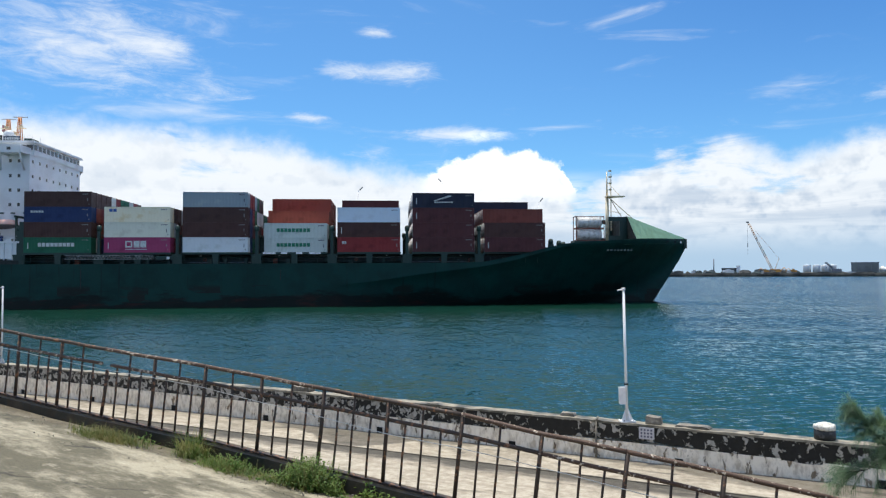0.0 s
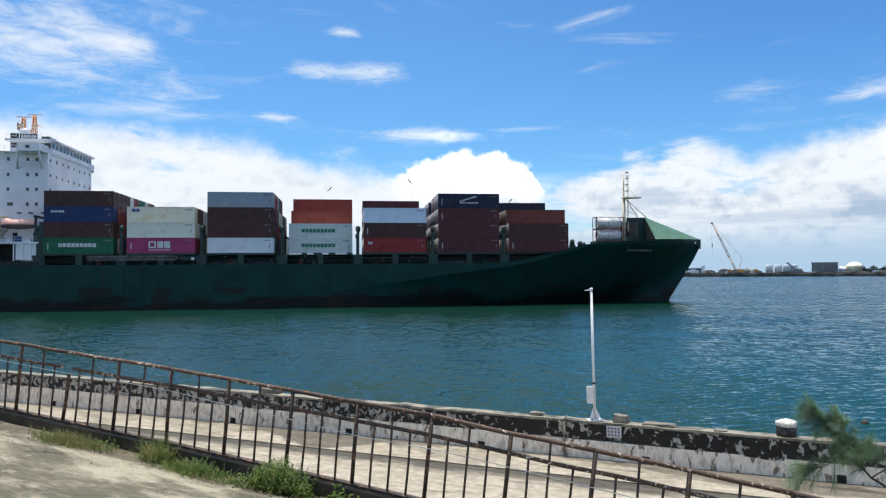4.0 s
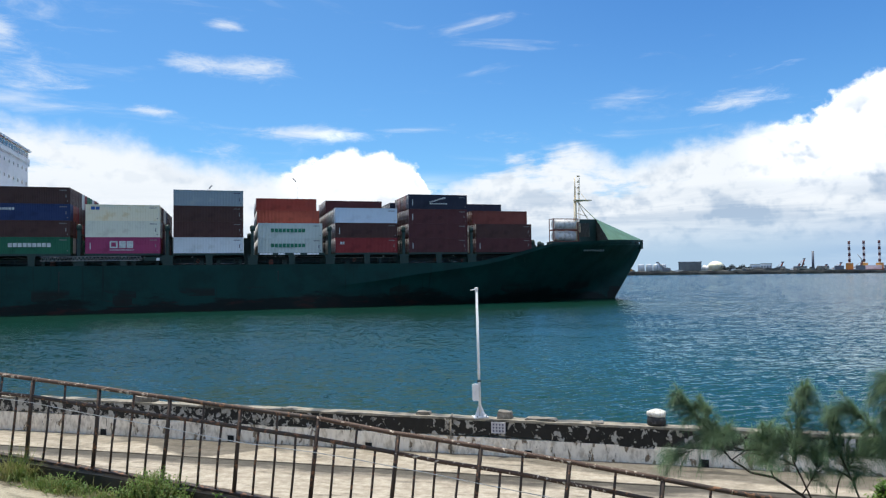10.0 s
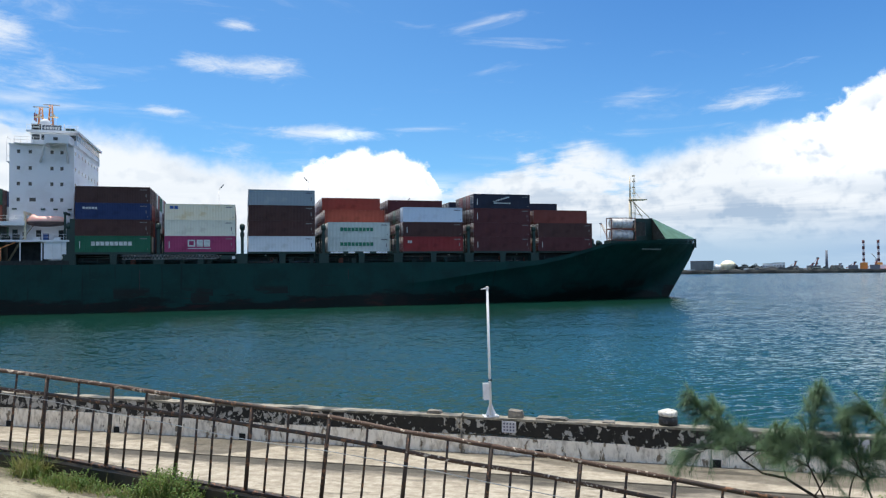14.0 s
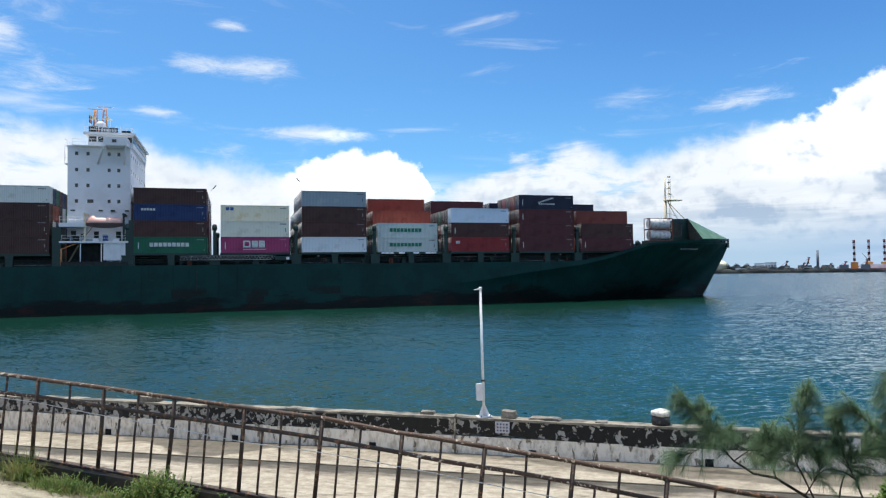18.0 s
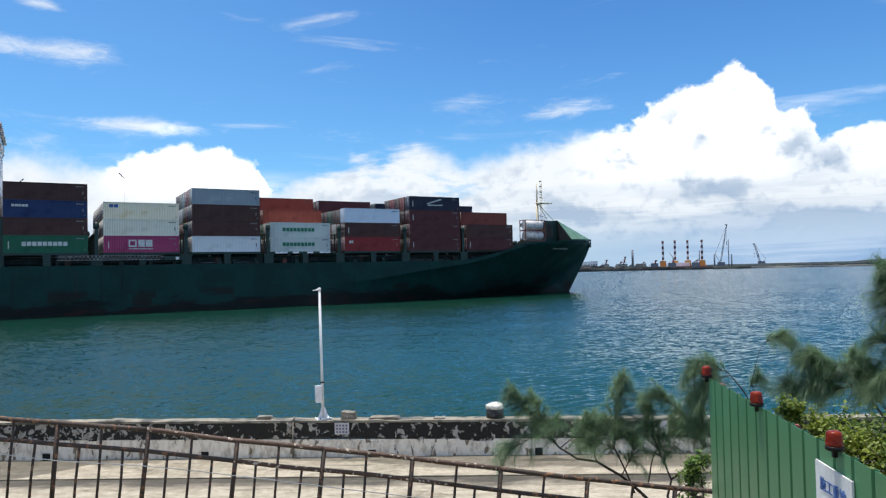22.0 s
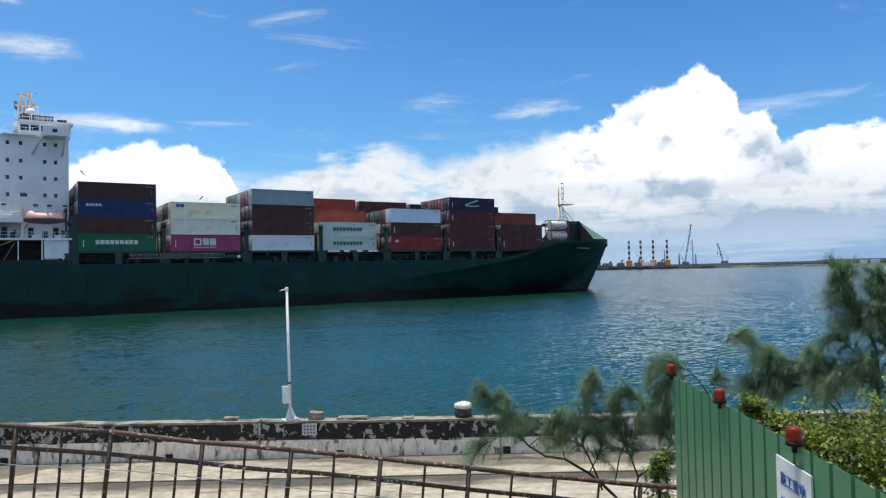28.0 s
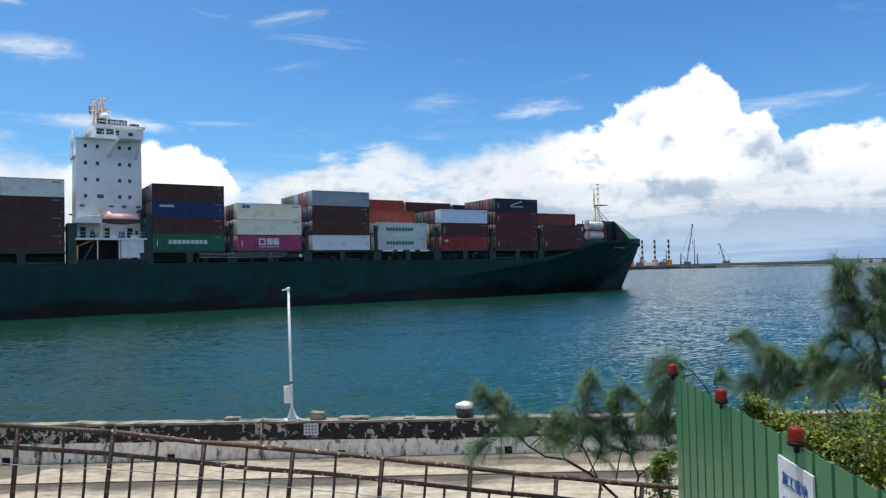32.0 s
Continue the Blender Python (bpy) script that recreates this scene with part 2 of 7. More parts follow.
def water_material():
    """Green-blue water whose ripples are slopes drawn from noise at three sizes, gathered in gusts."""
    m = bpy.data.materials.new("harbour_water")
    m.use_nodes = True
    t = m.node_tree
    b = t.nodes["Principled BSDF"]
    p = node(t, "ShaderNodeTexCoord").outputs["Object"]
    big = node(t, "ShaderNodeTexNoise", {"Vector": p, "Scale": 0.02, "Detail": 4}).outputs[0]
    # base painted paler off the fence than over the berth, for the cloud's reflection
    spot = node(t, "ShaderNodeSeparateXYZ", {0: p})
    cloud_sheen = calc(t, "ADD", spot.outputs[0], calc(t, "MULTIPLY", calc(t, "SUBTRACT", big, 0.5), 30.0))
    cloud_sheen = calc(t, "MULTIPLY", smooth(t, cloud_sheen, -6.0, 25.0), smooth(t, spot.outputs[1], 105.0, 35.0))
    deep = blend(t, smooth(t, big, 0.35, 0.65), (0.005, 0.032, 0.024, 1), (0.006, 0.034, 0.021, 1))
    t.links.new(blend(t, cloud_sheen, deep, (0.006, 0.051, 0.052, 1)), b.inputs["Base Color"])
    b.inputs["Roughness"].default_value = 0.07
    b.inputs["IOR"].default_value = 1.33
    b.inputs["Specular IOR Level"].default_value = 0.54
    turn = node(t, "ShaderNodeMapping", {"Vector": p, "Rotation": (0, 0, radians(22))}).outputs[0]
    turn = node(t, "ShaderNodeMapping", {"Vector": turn, "Scale": (0.40, 1.1, 1.0)}).outputs[0]
    gust = node(t, "ShaderNodeTexNoise", {"Vector": turn, "Scale": 0.05, "Detail": 9, "Roughness": 0.66}).outputs[0]
    slope = None
    for scale, detail, amount in ((9.0, 2, 0.95), (3.6, 2, 0.95), (1.3, 3, 0.50), (0.30, 4, 0.16)):
        c = node(t, "ShaderNodeTexNoise", {"Vector": turn, "Scale": scale, "Detail": detail, "Roughness": 0.62, "Distortion": 0.4}).outputs[1]
        c = node(t, "ShaderNodeVectorMath", {0: c, 1: (0.5, 0.5, 0.5)}, operation="SUBTRACT").outputs[0]
        c = node(t, "ShaderNodeVectorMath", {0: c, 1: (amount * 0.6, amount, 0.0)}, operation="MULTIPLY").outputs[0]
        slope = c if slope is None else node(t, "ShaderNodeVectorMath", {0: slope, 1: c}, operation="ADD").outputs[0]
    gain = smooth(t, gust, 0.32, 0.68, 0.5, 1.32)
    slope = node(t, "ShaderNodeVectorMath", {0: slope, "Scale": gain}, operation="SCALE").outputs[0]
    # no ripple is steeper than a small wave can be
    steep = calc(t, "DIVIDE", node(t, "ShaderNodeVectorMath", {0: slope}, operation="LENGTH").outputs[1], 0.29)
    ease = calc(t, "POWER", calc(t, "ADD", 1.0, calc(t, "MULTIPLY", steep, steep)), -0.5)
    slope = node(t, "ShaderNodeVectorMath", {0: slope, "Scale": ease}, operation="SCALE").outputs[0]
    up = node(t, "ShaderNodeNewGeometry").outputs["Normal"]
    # the wind drives the waves towards the quay, so that their faces lean that way
    lean = node(t, "ShaderNodeVectorMath", {0: slope, 1: (-0.02, -0.135, 0.0)}, operation="ADD").outputs[0]
    n = node(t, "ShaderNodeVectorMath", {0: up, 1: lean}, operation="ADD").outputs[0]
    n = node(t, "ShaderNodeVectorMath", {0: n}, operation="NORMALIZE").outputs[0]
    t.links.new(n, b.inputs["Normal"])
    return m


def slab_material():
    """Old tan concrete: smudges, damp blotches, fine cracks and grit."""
    m = bpy.data.materials.new("slab_concrete")
    m.use_nodes = True
    t = m.node_tree
    b = t.nodes["Principled BSDF"]
    p = node(t, "ShaderNodeTexCoord").outputs["Object"]
    q = node(t, "ShaderNodeMapping", {"Vector": p, "Rotation": (0, 0, radians(35))}).outputs[0]
    q = node(t, "ShaderNodeMapping", {"Vector": q, "Scale": (0.55, 1.0, 1.0)}).outputs[0]
    smudge = node(t, "ShaderNodeTexNoise", {"Vector": q, "Scale": 1.3, "Detail": 9, "Roughness": 0.70, "Distortion": 0.12}).outputs[0]
    blot = node(t, "ShaderNodeTexNoise", {"Vector": p, "Scale": 3.6, "Detail": 9, "Roughness": 0.72, "Distortion": 0.3}).outputs[0]
    grit = node(t, "ShaderNodeTexNoise", {"Vector": p, "Scale": 70, "Detail": 3, "Roughness": 0.7}).outputs[0]
    bend = node(t, "ShaderNodeTexNoise", {"Vector": p, "Scale": 2.5, "Detail": 5}).outputs[1]
    warped = node(t, "ShaderNodeVectorMath", {0: p, 1: node(t, "ShaderNodeVectorMath", {0: bend, "Scale": 0.5}, operation="SCALE").outputs[0]}, operation="ADD").outputs[0]
    cells = node(t, "ShaderNodeTexVoronoi", {"Vector": warped, "Scale": 0.42})
    cells.feature = "DISTANCE_TO_EDGE"
    crack = calc(t, "MULTIPLY", smooth(t, cells.outputs[0], 0.010, 0.002), smooth(t, smudge, 0.50, 0.56))
    col = blend(t, smooth(t, smudge, 0.37, 0.56), (0.40, 0.36, 0.27, 1), (0.12, 0.108, 0.072, 1))
    col = blend(t, smooth(t, blot, 0.52, 0.68, 0.0, 0.75), col, (0.115, 0.10, 0.066, 1))
    col = blend(t, smooth(t, blot, 0.42, 0.30, 0.0, 0.6), col, (0.52, 0.47, 0.36, 1))
    col = blend(t, 1.0, col, blend(t, smooth(t, grit, 0.3, 0.7), (0.66, 0.65, 0.62, 1), (1.25, 1.25, 1.22, 1)), "MULTIPLY")
    # brown dirt gathered along the kerb
    axes = node(t, "ShaderNodeSeparateXYZ", {0: p})
    off = calc(t, "MULTIPLY", calc(t, "ADD", calc(t, "MULTIPLY", calc(t, "ADD", axes.outputs[0], 6.38), 0.400), calc(t, "MULTIPLY", calc(t, "SUBTRACT", axes.outputs[1], 10.828), 0.916)), -1.0)
    dirt = smooth(t, calc(t, "ADD", off, calc(t, "MULTIPLY", calc(t, "SUBTRACT", blot, 0.5), 2.4)), 0.75, 0.30)
    col = blend(t, calc(t, "MULTIPLY", dirt, 0.75), col, blend(t, smooth(t, grit, 0.35, 0.65), (0.045, 0.036, 0.022, 1), (0.15, 0.12, 0.075, 1)))
    col = blend(t, crack, col, (0.05, 0.045, 0.035, 1))
    t.links.new(col, b.inputs["Base Color"])
    b.inputs["Roughness"].default_value = 0.92
    h = calc(t, "ADD", calc(t, "ADD", blot, calc(t, "MULTIPLY", grit, 0.35)), calc(t, "MULTIPLY", crack, -0.6))
    t.links.new(node(t, "ShaderNodeBump", {"Height": h, "Strength": 0.7, "Distance": 0.025}).outputs[0], b.inputs["Normal"])
    return m


def concrete(name, dry, wet, scale, lo, hi, relief=0.4):
    """Concrete with damp stains."""
    m = bpy.data.materials.new(name)
    m.use_nodes = True
    t = m.node_tree
    b = t.nodes["Principled BSDF"]
    p = node(t, "ShaderNodeTexCoord").outputs["Object"]
    stain = node(t, "ShaderNodeTexNoise", {"Vector": p, "Scale": scale, "Detail": 8, "Roughness": 0.6, "Distortion": 0.3}).outputs[0]
    s = smooth(t, stain, lo, hi)
    mottle = node(t, "ShaderNodeTexNoise", {"Vector": p, "Scale": 5, "Detail": 8, "Roughness": 0.7}).outputs[0]
    col = blend(t, s, (*dry, 1), (*wet, 1))
    col = blend(t, 1.0, col, blend(t, smooth(t, mottle, 0.3, 0.7), (0.72, 0.70, 0.66, 1), (1.12, 1.12, 1.10, 1)), "MULTIPLY")
    grit = node(t, "ShaderNodeTexNoise", {"Vector": p, "Scale": 90, "Detail": 2}).outputs[0]
    col = blend(t, 1.0, col, blend(t, grit, (0.8, 0.8, 0.8, 1), (1.2, 1.2, 1.2, 1)), "MULTIPLY")
    t.links.new(col, b.inputs["Base Color"])
    t.links.new(smooth(t, s, 0, 1, 0.9, 0.55), b.inputs["Roughness"])
    t.links.new(node(t, "ShaderNodeBump", {"Height": calc(t, "ADD", mottle, calc(t, "MULTIPLY", grit, 0.4)), "Strength": relief, "Distance": 0.02}).outputs[0], b.inputs["Normal"])
    return m


def path_material():
    """Quay path: bleached concrete with mud at the wall's foot, a damp gutter strip and damp fans between the drain holes."""
    m = bpy.data.materials.new("path_concrete")
    m.use_nodes = True
    t = m.node_tree
    b = t.nodes["Principled BSDF"]
    p = node(t, "ShaderNodeTexCoord").outputs["Object"]
    axes = node(t, "ShaderNodeSeparateXYZ", {0: p})
    x, y = calc(t, "ADD", axes.outputs[0], 46.0), calc(t, "SUBTRACT", axes.outputs[1], 46.36)
    gap = calc(t, "MULTIPLY", calc(t, "ADD", calc(t, "MULTIPLY", x, 0.4717), calc(t, "MULTIPLY", y, 0.8817)), -1.0)
    run = calc(t, "SUBTRACT", calc(t, "MULTIPLY", x, 0.8817), calc(t, "MULTIPLY", y, 0.4717))
    strip = node(t, "ShaderNodeCombineXYZ", {0: calc(t, "MULTIPLY", run, 0.30), 1: gap, 2: 0.0}).outputs[0]
    edge = node(t, "ShaderNodeTexNoise", {"Vector": strip, "Scale": 1.4, "Detail": 8, "Roughness": 0.62, "Distortion": 0.2}).outputs[0]
    streak = node(t, "ShaderNodeTexNoise", {"Vector": strip, "Scale": 3.6, "Detail": 7, "Roughness": 0.65, "Distortion": 0.4}).outputs[0]
    off = calc(t, "MULTIPLY", calc(t, "SUBTRACT", edge, 0.5), 1.5)
    g = calc(t, "ADD", gap, off)
    foot = smooth(t, calc(t, "SUBTRACT", g, smooth(t, run, 57.0, 62.0, 0.0, 0.9)), 0.45, 0.15)
    # water stands below the slab's edge
    gutter = calc(t, "MULTIPLY", smooth(t, gap, 1.74, 1.77), smooth(t, calc(t, "ADD", gap, calc(t, "MULTIPLY", off, 1.5)), 2.75, 2.05))
    # and drains across the slab from one wall hole towards the next
    u = calc(t, "FRACT", calc(t, "DIVIDE", calc(t, "SUBTRACT", run, 45.2), 4.66))
    rise = calc(t, "SUBTRACT", g, calc(t, "MULTIPLY", calc(t, "SUBTRACT", u, 0.20), 2.5))
    fall = calc(t, "SUBTRACT", g, calc(t, "MULTIPLY", calc(t, "SUBTRACT", 0.42, u), 5.2))
    fan = calc(t, "MAXIMUM", smooth(t, rise, 0.10, -0.08), smooth(t, fall, 0.10, -0.08))
    wet_run = calc(t, "MULTIPLY", smooth(t, run, 45.9, 46.6, 0.30, 1.0), smooth(t, run, 53.0, 51.6, 0.22, 1.0))
    fan = calc(t, "MULTIPLY", calc(t, "MULTIPLY", fan, wet_run), smooth(t, gap, 1.77, 1.70))
    pool = smooth(t, calc(t, "ADD", edge, calc(t, "MULTIPLY", streak, 0.25)), 0.70, 0.76)
    damp = calc(t, "MAXIMUM", calc(t, "MAXIMUM", calc(t, "MULTIPLY", foot, 0.7), gutter), calc(t, "MULTIPLY", fan, 0.8))
    damp = calc(t, "MINIMUM", calc(t, "ADD", damp, calc(t, "MULTIPLY", pool, 0.5)), 1.0)
    damp = calc(t, "MULTIPLY", damp, smooth(t, streak, 0.25, 0.60, 0.80, 1.0))
    mottle = node(t, "ShaderNodeTexNoise", {"Vector": p, "Scale": 5, "Detail": 8, "Roughness": 0.7}).outputs[0]
    grit = node(t, "ShaderNodeTexNoise", {"Vector": p, "Scale": 90, "Detail": 2}).outputs[0]
    col = blend(t, smooth(t, streak, 0.40, 0.62), (0.44, 0.39, 0.315, 1), (0.33, 0.288, 0.225, 1))
    col = blend(t, damp, col, blend(t, smooth(t, streak, 0.35, 0.65), (0.045, 0.040, 0.031, 1), (0.072, 0.064, 0.049, 1)))
    col = blend(t, 1.0, col, blend(t, smooth(t, mottle, 0.3, 0.7), (0.74, 0.72, 0.68, 1), (1.12, 1.12, 1.10, 1)), "MULTIPLY")
    col = blend(t, 1.0, col, blend(t, grit, (0.8, 0.8, 0.8, 1), (1.2, 1.2, 1.2, 1)), "MULTIPLY")
    t.links.new(col, b.inputs["Base Color"])
    t.links.new(smooth(t, damp, 0, 1, 0.92, 0.78), b.inputs["Roughness"])
    h = calc(t, "ADD", calc(t, "ADD", mottle, calc(t, "MULTIPLY", grit, 0.4)), calc(t, "MULTIPLY", damp, -0.5))
    t.links.new(node(t, "ShaderNodeBump", {"Height": h, "Strength": 0.4, "Distance": 0.02}).outputs[0], b.inputs["Normal"])
    return m


def peeling(name, paint, under, scale, lo, hi, flow=1.0, worn=0.0, rough=0.015):
    """Flaking paint over an older coat; flow below 1 draws the flakes out downwards; worn: more flakes along the quay's older end."""
    m = bpy.data.materials.new(name)
    m.use_nodes = True
    t = m.node_tree
    b = t.nodes["Principled BSDF"]
    p = node(t, "ShaderNodeTexCoord").outputs["Object"]
    q = node(t, "ShaderNodeMapping", {"Vector": p, "Scale": (1, 1, flow)}).outputs[0]
    n = node(t, "ShaderNodeTexNoise", {"Vector": q, "Scale": scale, "Detail": 8, "Roughness": 0.60, "Distortion": 0.5}).outputs[0]
    if worn:
        n = calc(t, "ADD", n, smooth(t, node(t, "ShaderNodeSeparateXYZ", {0: p}).outputs[0], 2.5, -3.0, 0.0, worn))
    s = smooth(t, n, lo, hi)
    fine = node(t, "ShaderNodeTexNoise", {"Vector": q, "Scale": 7, "Detail": 7, "Roughness": 0.65}).outputs[0]
    col = blend(t, s, (*paint, 1), (*under, 1))
    col = blend(t, 1.0, col, blend(t, smooth(t, fine, 0.3, 0.6), (0.66, 0.62, 0.56, 1), (1.08, 1.08, 1.07, 1)), "MULTIPLY")
    t.links.new(col, b.inputs["Base Color"])
    b.inputs["Roughness"].default_value = 0.8
    t.links.new(node(t, "ShaderNodeBump", {"Height": calc(t, "ADD", s, fine), "Strength": 0.7, "Distance": rough}).outputs[0], b.inputs["Normal"])
    return m


def foliage(name, color, second, scale):
    """Leaves that let some of the light through."""
    m = surface(name, color, 0.55, 0, second, (scale, 0.42, 0.6), (40, 0.15), (30, 0.0))
    t = m.node_tree
    b = t.nodes["Principled BSDF"]
    col = b.inputs["Base Color"].links[0].from_socket
    glow_through = node(t, "ShaderNodeBsdfTranslucent", {"Color": col})
    mix = node(t, "ShaderNodeMixShader", {0: 0.42, 1: b.outputs[0], 2: glow_through.outputs[0]})
    t.links.new(mix.outputs[0], t.nodes["Material Output"].inputs[0])
    return m


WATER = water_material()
PATH_CONCRETE = path_material()
SLAB_CONCRETE = slab_material()
KERB_CONCRETE = concrete("kerb_concrete", (0.085, 0.066, 0.044), (0.024, 0.024, 0.018), 2.5, 0.4, 0.6)
WALL_WHITE = peeling("white_flaking_paint", (0.88, 0.80, 0.68), (0.28, 0.215, 0.145), 4.2, 0.565, 0.600, 0.5, -0.03, 0.06)
WALL_BLACK = peeling("black_tar_paint", (0.016, 0.015, 0.012), (0.42, 0.40, 0.36), 5.0, 0.555, 0.575, 0.9, 0.055, 0.02)
WALL_TOP = concrete("coping_concrete", (0.32, 0.29, 0.235), (0.10, 0.095, 0.075), 1.2, 0.45, 0.6)
RUST = surface("rusty_brown_paint", (0.050, 0.034, 0.026), 0.7, 0.0, (0.24, 0.12, 0.065), (16, 0.54, 0.62), (60, 0.3), (50, 0.5))
RUST_PALE = surface("rust_with_pale_flakes", (0.085, 0.048, 0.032), 0.7, 0.0, (0.58, 0.49, 0.39), (20, 0.56, 0.64), (60, 0.35), (50, 0.6))
ROPE = surface("white_rope", (0.75, 0.75, 0.72), 0.8)
WHITE_POST = surface("white_post_paint", (0.80, 0.80, 0.80), 0.4, 0, (0.66, 0.66, 0.66), (3, 0.5, 0.7))
PALE_BOX = surface("pale_box_plastic", (0.72, 0.73, 0.74), 0.5)
PALE_SIGN = surface("faded_sign", (0.56, 0.55, 0.57), 0.6, 0, (0.42, 0.41, 0.42), (6, 0.5, 0.7))
INK = surface("dark_ink", (0.07, 0.07, 0.12), 0.6)
BLUE_INK = surface("blue_ink", (0.03, 0.11, 0.36), 0.5)
SIGN_WHITE = surface("sign_white", (0.75, 0.78, 0.80), 0.4)
FENCE_GREEN = surface("green_sheet_steel", (0.055, 0.20, 0.090), 0.38, 0.0, (0.070, 0.23, 0.11), (1.2, 0.4, 0.7), (30, 0.05), (3, 0.03), 0.01, 0.5, 0.0, (1, 1, 0.3))
LAMP_RED = surface("red_lens", (0.13, 0.010, 0.004), 0.30, 0, (0.20, 0.020, 0.006), (20, 0.4, 0.6), spec=0.2)
BLACK = surface("black_plastic", (0.009, 0.009, 0.009), 0.5, spec=0.2)
STONE = concrete("rough_stone", (0.30, 0.27, 0.23), (0.12, 0.11, 0.09), 4, 0.4, 0.6)
TAR = surface("black_tar", (0.018, 0.018, 0.018), 0.6, 0, (0.08, 0.08, 0.08), (8, 0.55, 0.65))
BOLLARD_WHITE = surface("rough_white_paint", (0.70, 0.68, 0.62), 0.9, 0, (0.36, 0.33, 0.28), (14, 0.50, 0.62), (40, 0.2), (20, 0.6))
HOLE = surface("black_hole", (0.006, 0.006, 0.006), 0.9)
DRY_GRASS = foliage("dry_grass_blades", (0.25, 0.22, 0.085), (0.13, 0.17, 0.045), 5)
GRASS = foliage("grass_blades", (0.11, 0.18, 0.035), (0.26, 0.25, 0.09), 6)
LEAF = foliage("weed_leaves", (0.095, 0.19, 0.034), (0.17, 0.26, 0.05), 5)
LEAF_YELLOW = foliage("yellow_green_leaves", (0.25, 0.31, 0.040), (0.045, 0.10, 0.020), 3.0)
NEEDLE = foliage("grey_green_needles", (0.110, 0.200, 0.105), (0.185, 0.285, 0.150), 2)
BARK = surface("dark_bark", (0.055, 0.042, 0.030), 0.9)


def hull_material():
    """Dark green paint, rubbed and rusty along the waterline."""
    m = surface("dark_green_hull_paint", (0.002, 0.040, 0.036), 0.5, 0, (0.003, 0.030, 0.027), (0.2, 0.42, 0.62), (2.5, 0.10), (0.6, 0.10), 0.05, 0.2)
    t = m.node_tree
    b = t.nodes["Principled BSDF"]
    col = b.inputs["Base Color"].links[0].from_socket
    p = node(t, "ShaderNodeTexCoord").outputs["Object"]
    z = node(t, "ShaderNodeSeparateXYZ", {0: p}).outputs[2]
    scrape = node(t, "ShaderNodeTexNoise", {"Vector": node(t, "ShaderNodeMapping", {"Vector": p, "Scale": (0.10, 0.1, 0.34)}).outputs[0], "Scale": 1.0, "Detail": 7, "Roughness": 0.62}).outputs[0]
    band = smooth(t, calc(t, "ADD", z, calc(t, "MULTIPLY", calc(t, "SUBTRACT", scrape, 0.5), 9.0)), 2.6, 1.4)
    col = blend(t, band, col, (0.003, 0.009, 0.0085, 1))
    rust = node(t, "ShaderNodeTexNoise", {"Vector": node(t, "ShaderNodeMapping", {"Vector": p, "Scale": (0.16, 0.1, 0.8)}).outputs[0], "Scale": 1.0, "Detail": 7, "Roughness": 0.7}).outputs[0]
    fore = node(t, "ShaderNodeSeparateXYZ", {0: p}).outputs[0]
    red = calc(t, "MULTIPLY", calc(t, "MULTIPLY", smooth(t, rust, 0.53, 0.62), smooth(t, z, 3.0, 1.2)), smooth(t, fore, 95.0, 70.0))
    col = blend(t, calc(t, "MULTIPLY", red, 0.8), col, (0.030, 0.010, 0.008, 1))
    cell = node(t, "ShaderNodeTexVoronoi", {"Vector": node(t, "ShaderNodeMapping", {"Vector": p, "Scale": (0.16, 0.02, 0.40)}).outputs[0], "Scale": 1.0, "Randomness": 0.7})
    cell.distance = "CHEBYCHEV"
    pick = node(t, "ShaderNodeSeparateColor", {0: cell.outputs["Color"]}).outputs[0]
    patch = calc(t, "MULTIPLY", smooth(t, pick, 0.70, 0.74), calc(t, "MULTIPLY", smooth(t, z, 4.6, 3.6), smooth(t, scrape, 0.40, 0.52)))
    col = blend(t, calc(t, "MULTIPLY", patch, 0.75), col, (0.012, 0.010, 0.009, 1))
    rub = node(t, "ShaderNodeTexNoise", {"Vector": node(t, "ShaderNodeMapping", {"Vector": p, "Scale": (0.5, 0.1, 2.2)}).outputs[0], "Scale": 1.0, "Detail": 8, "Roughness": 0.75}).outputs[0]
    col = blend(t, smooth(t, rub, 0.56, 0.70, 0.0, 0.5), col, (0.010, 0.060, 0.050, 1))
    drip = node(t, "ShaderNodeTexNoise", {"Vector": node(t, "ShaderNodeMapping", {"Vector": p, "Scale": (1.3, 0.1, 0.06)}).outputs[0], "Scale": 1.0, "Detail": 5, "Roughness": 0.6}).outputs[0]
    col = blend(t, calc(t, "MULTIPLY", smooth(t, drip, 0.58, 0.70), 0.55), col, (0.006, 0.014, 0.012, 1))
    t.links.new(col, b.inputs["Base Color"])
    return m


HULL = hull_material()
DECK_GREEN = surface("deck_green_paint", (0.105, 0.215, 0.140), 0.55, 0, (0.085, 0.18, 0.115), (0.4, 0.4, 0.6))
DARK_GREEN = surface("dark_green_steel", (0.008, 0.036, 0.030), 0.5, 0, (0.012, 0.036, 0.030), (0.6, 0.45, 0.6))
HOUSE_WHITE = surface("white_ship_paint", (0.78, 0.80, 0.82), 0.45, 0, (0.70, 0.71, 0.72), (0.3, 0.45, 0.65), (4, 0.03), (2, 0.03))
CREAM = surface("cream_mast_paint", (0.78, 0.68, 0.48), 0.5, 0, (0.60, 0.48, 0.32), (1.5, 0.5, 0.65))
ORANGE = surface("orange_paint", (0.65, 0.27, 0.10), 0.5)
BOAT_TOP = surface("faded_orange_lifeboat", (0.90, 0.44, 0.36), 0.4, 0, (0.82, 0.50, 0.42), (1.2, 0.4, 0.6))
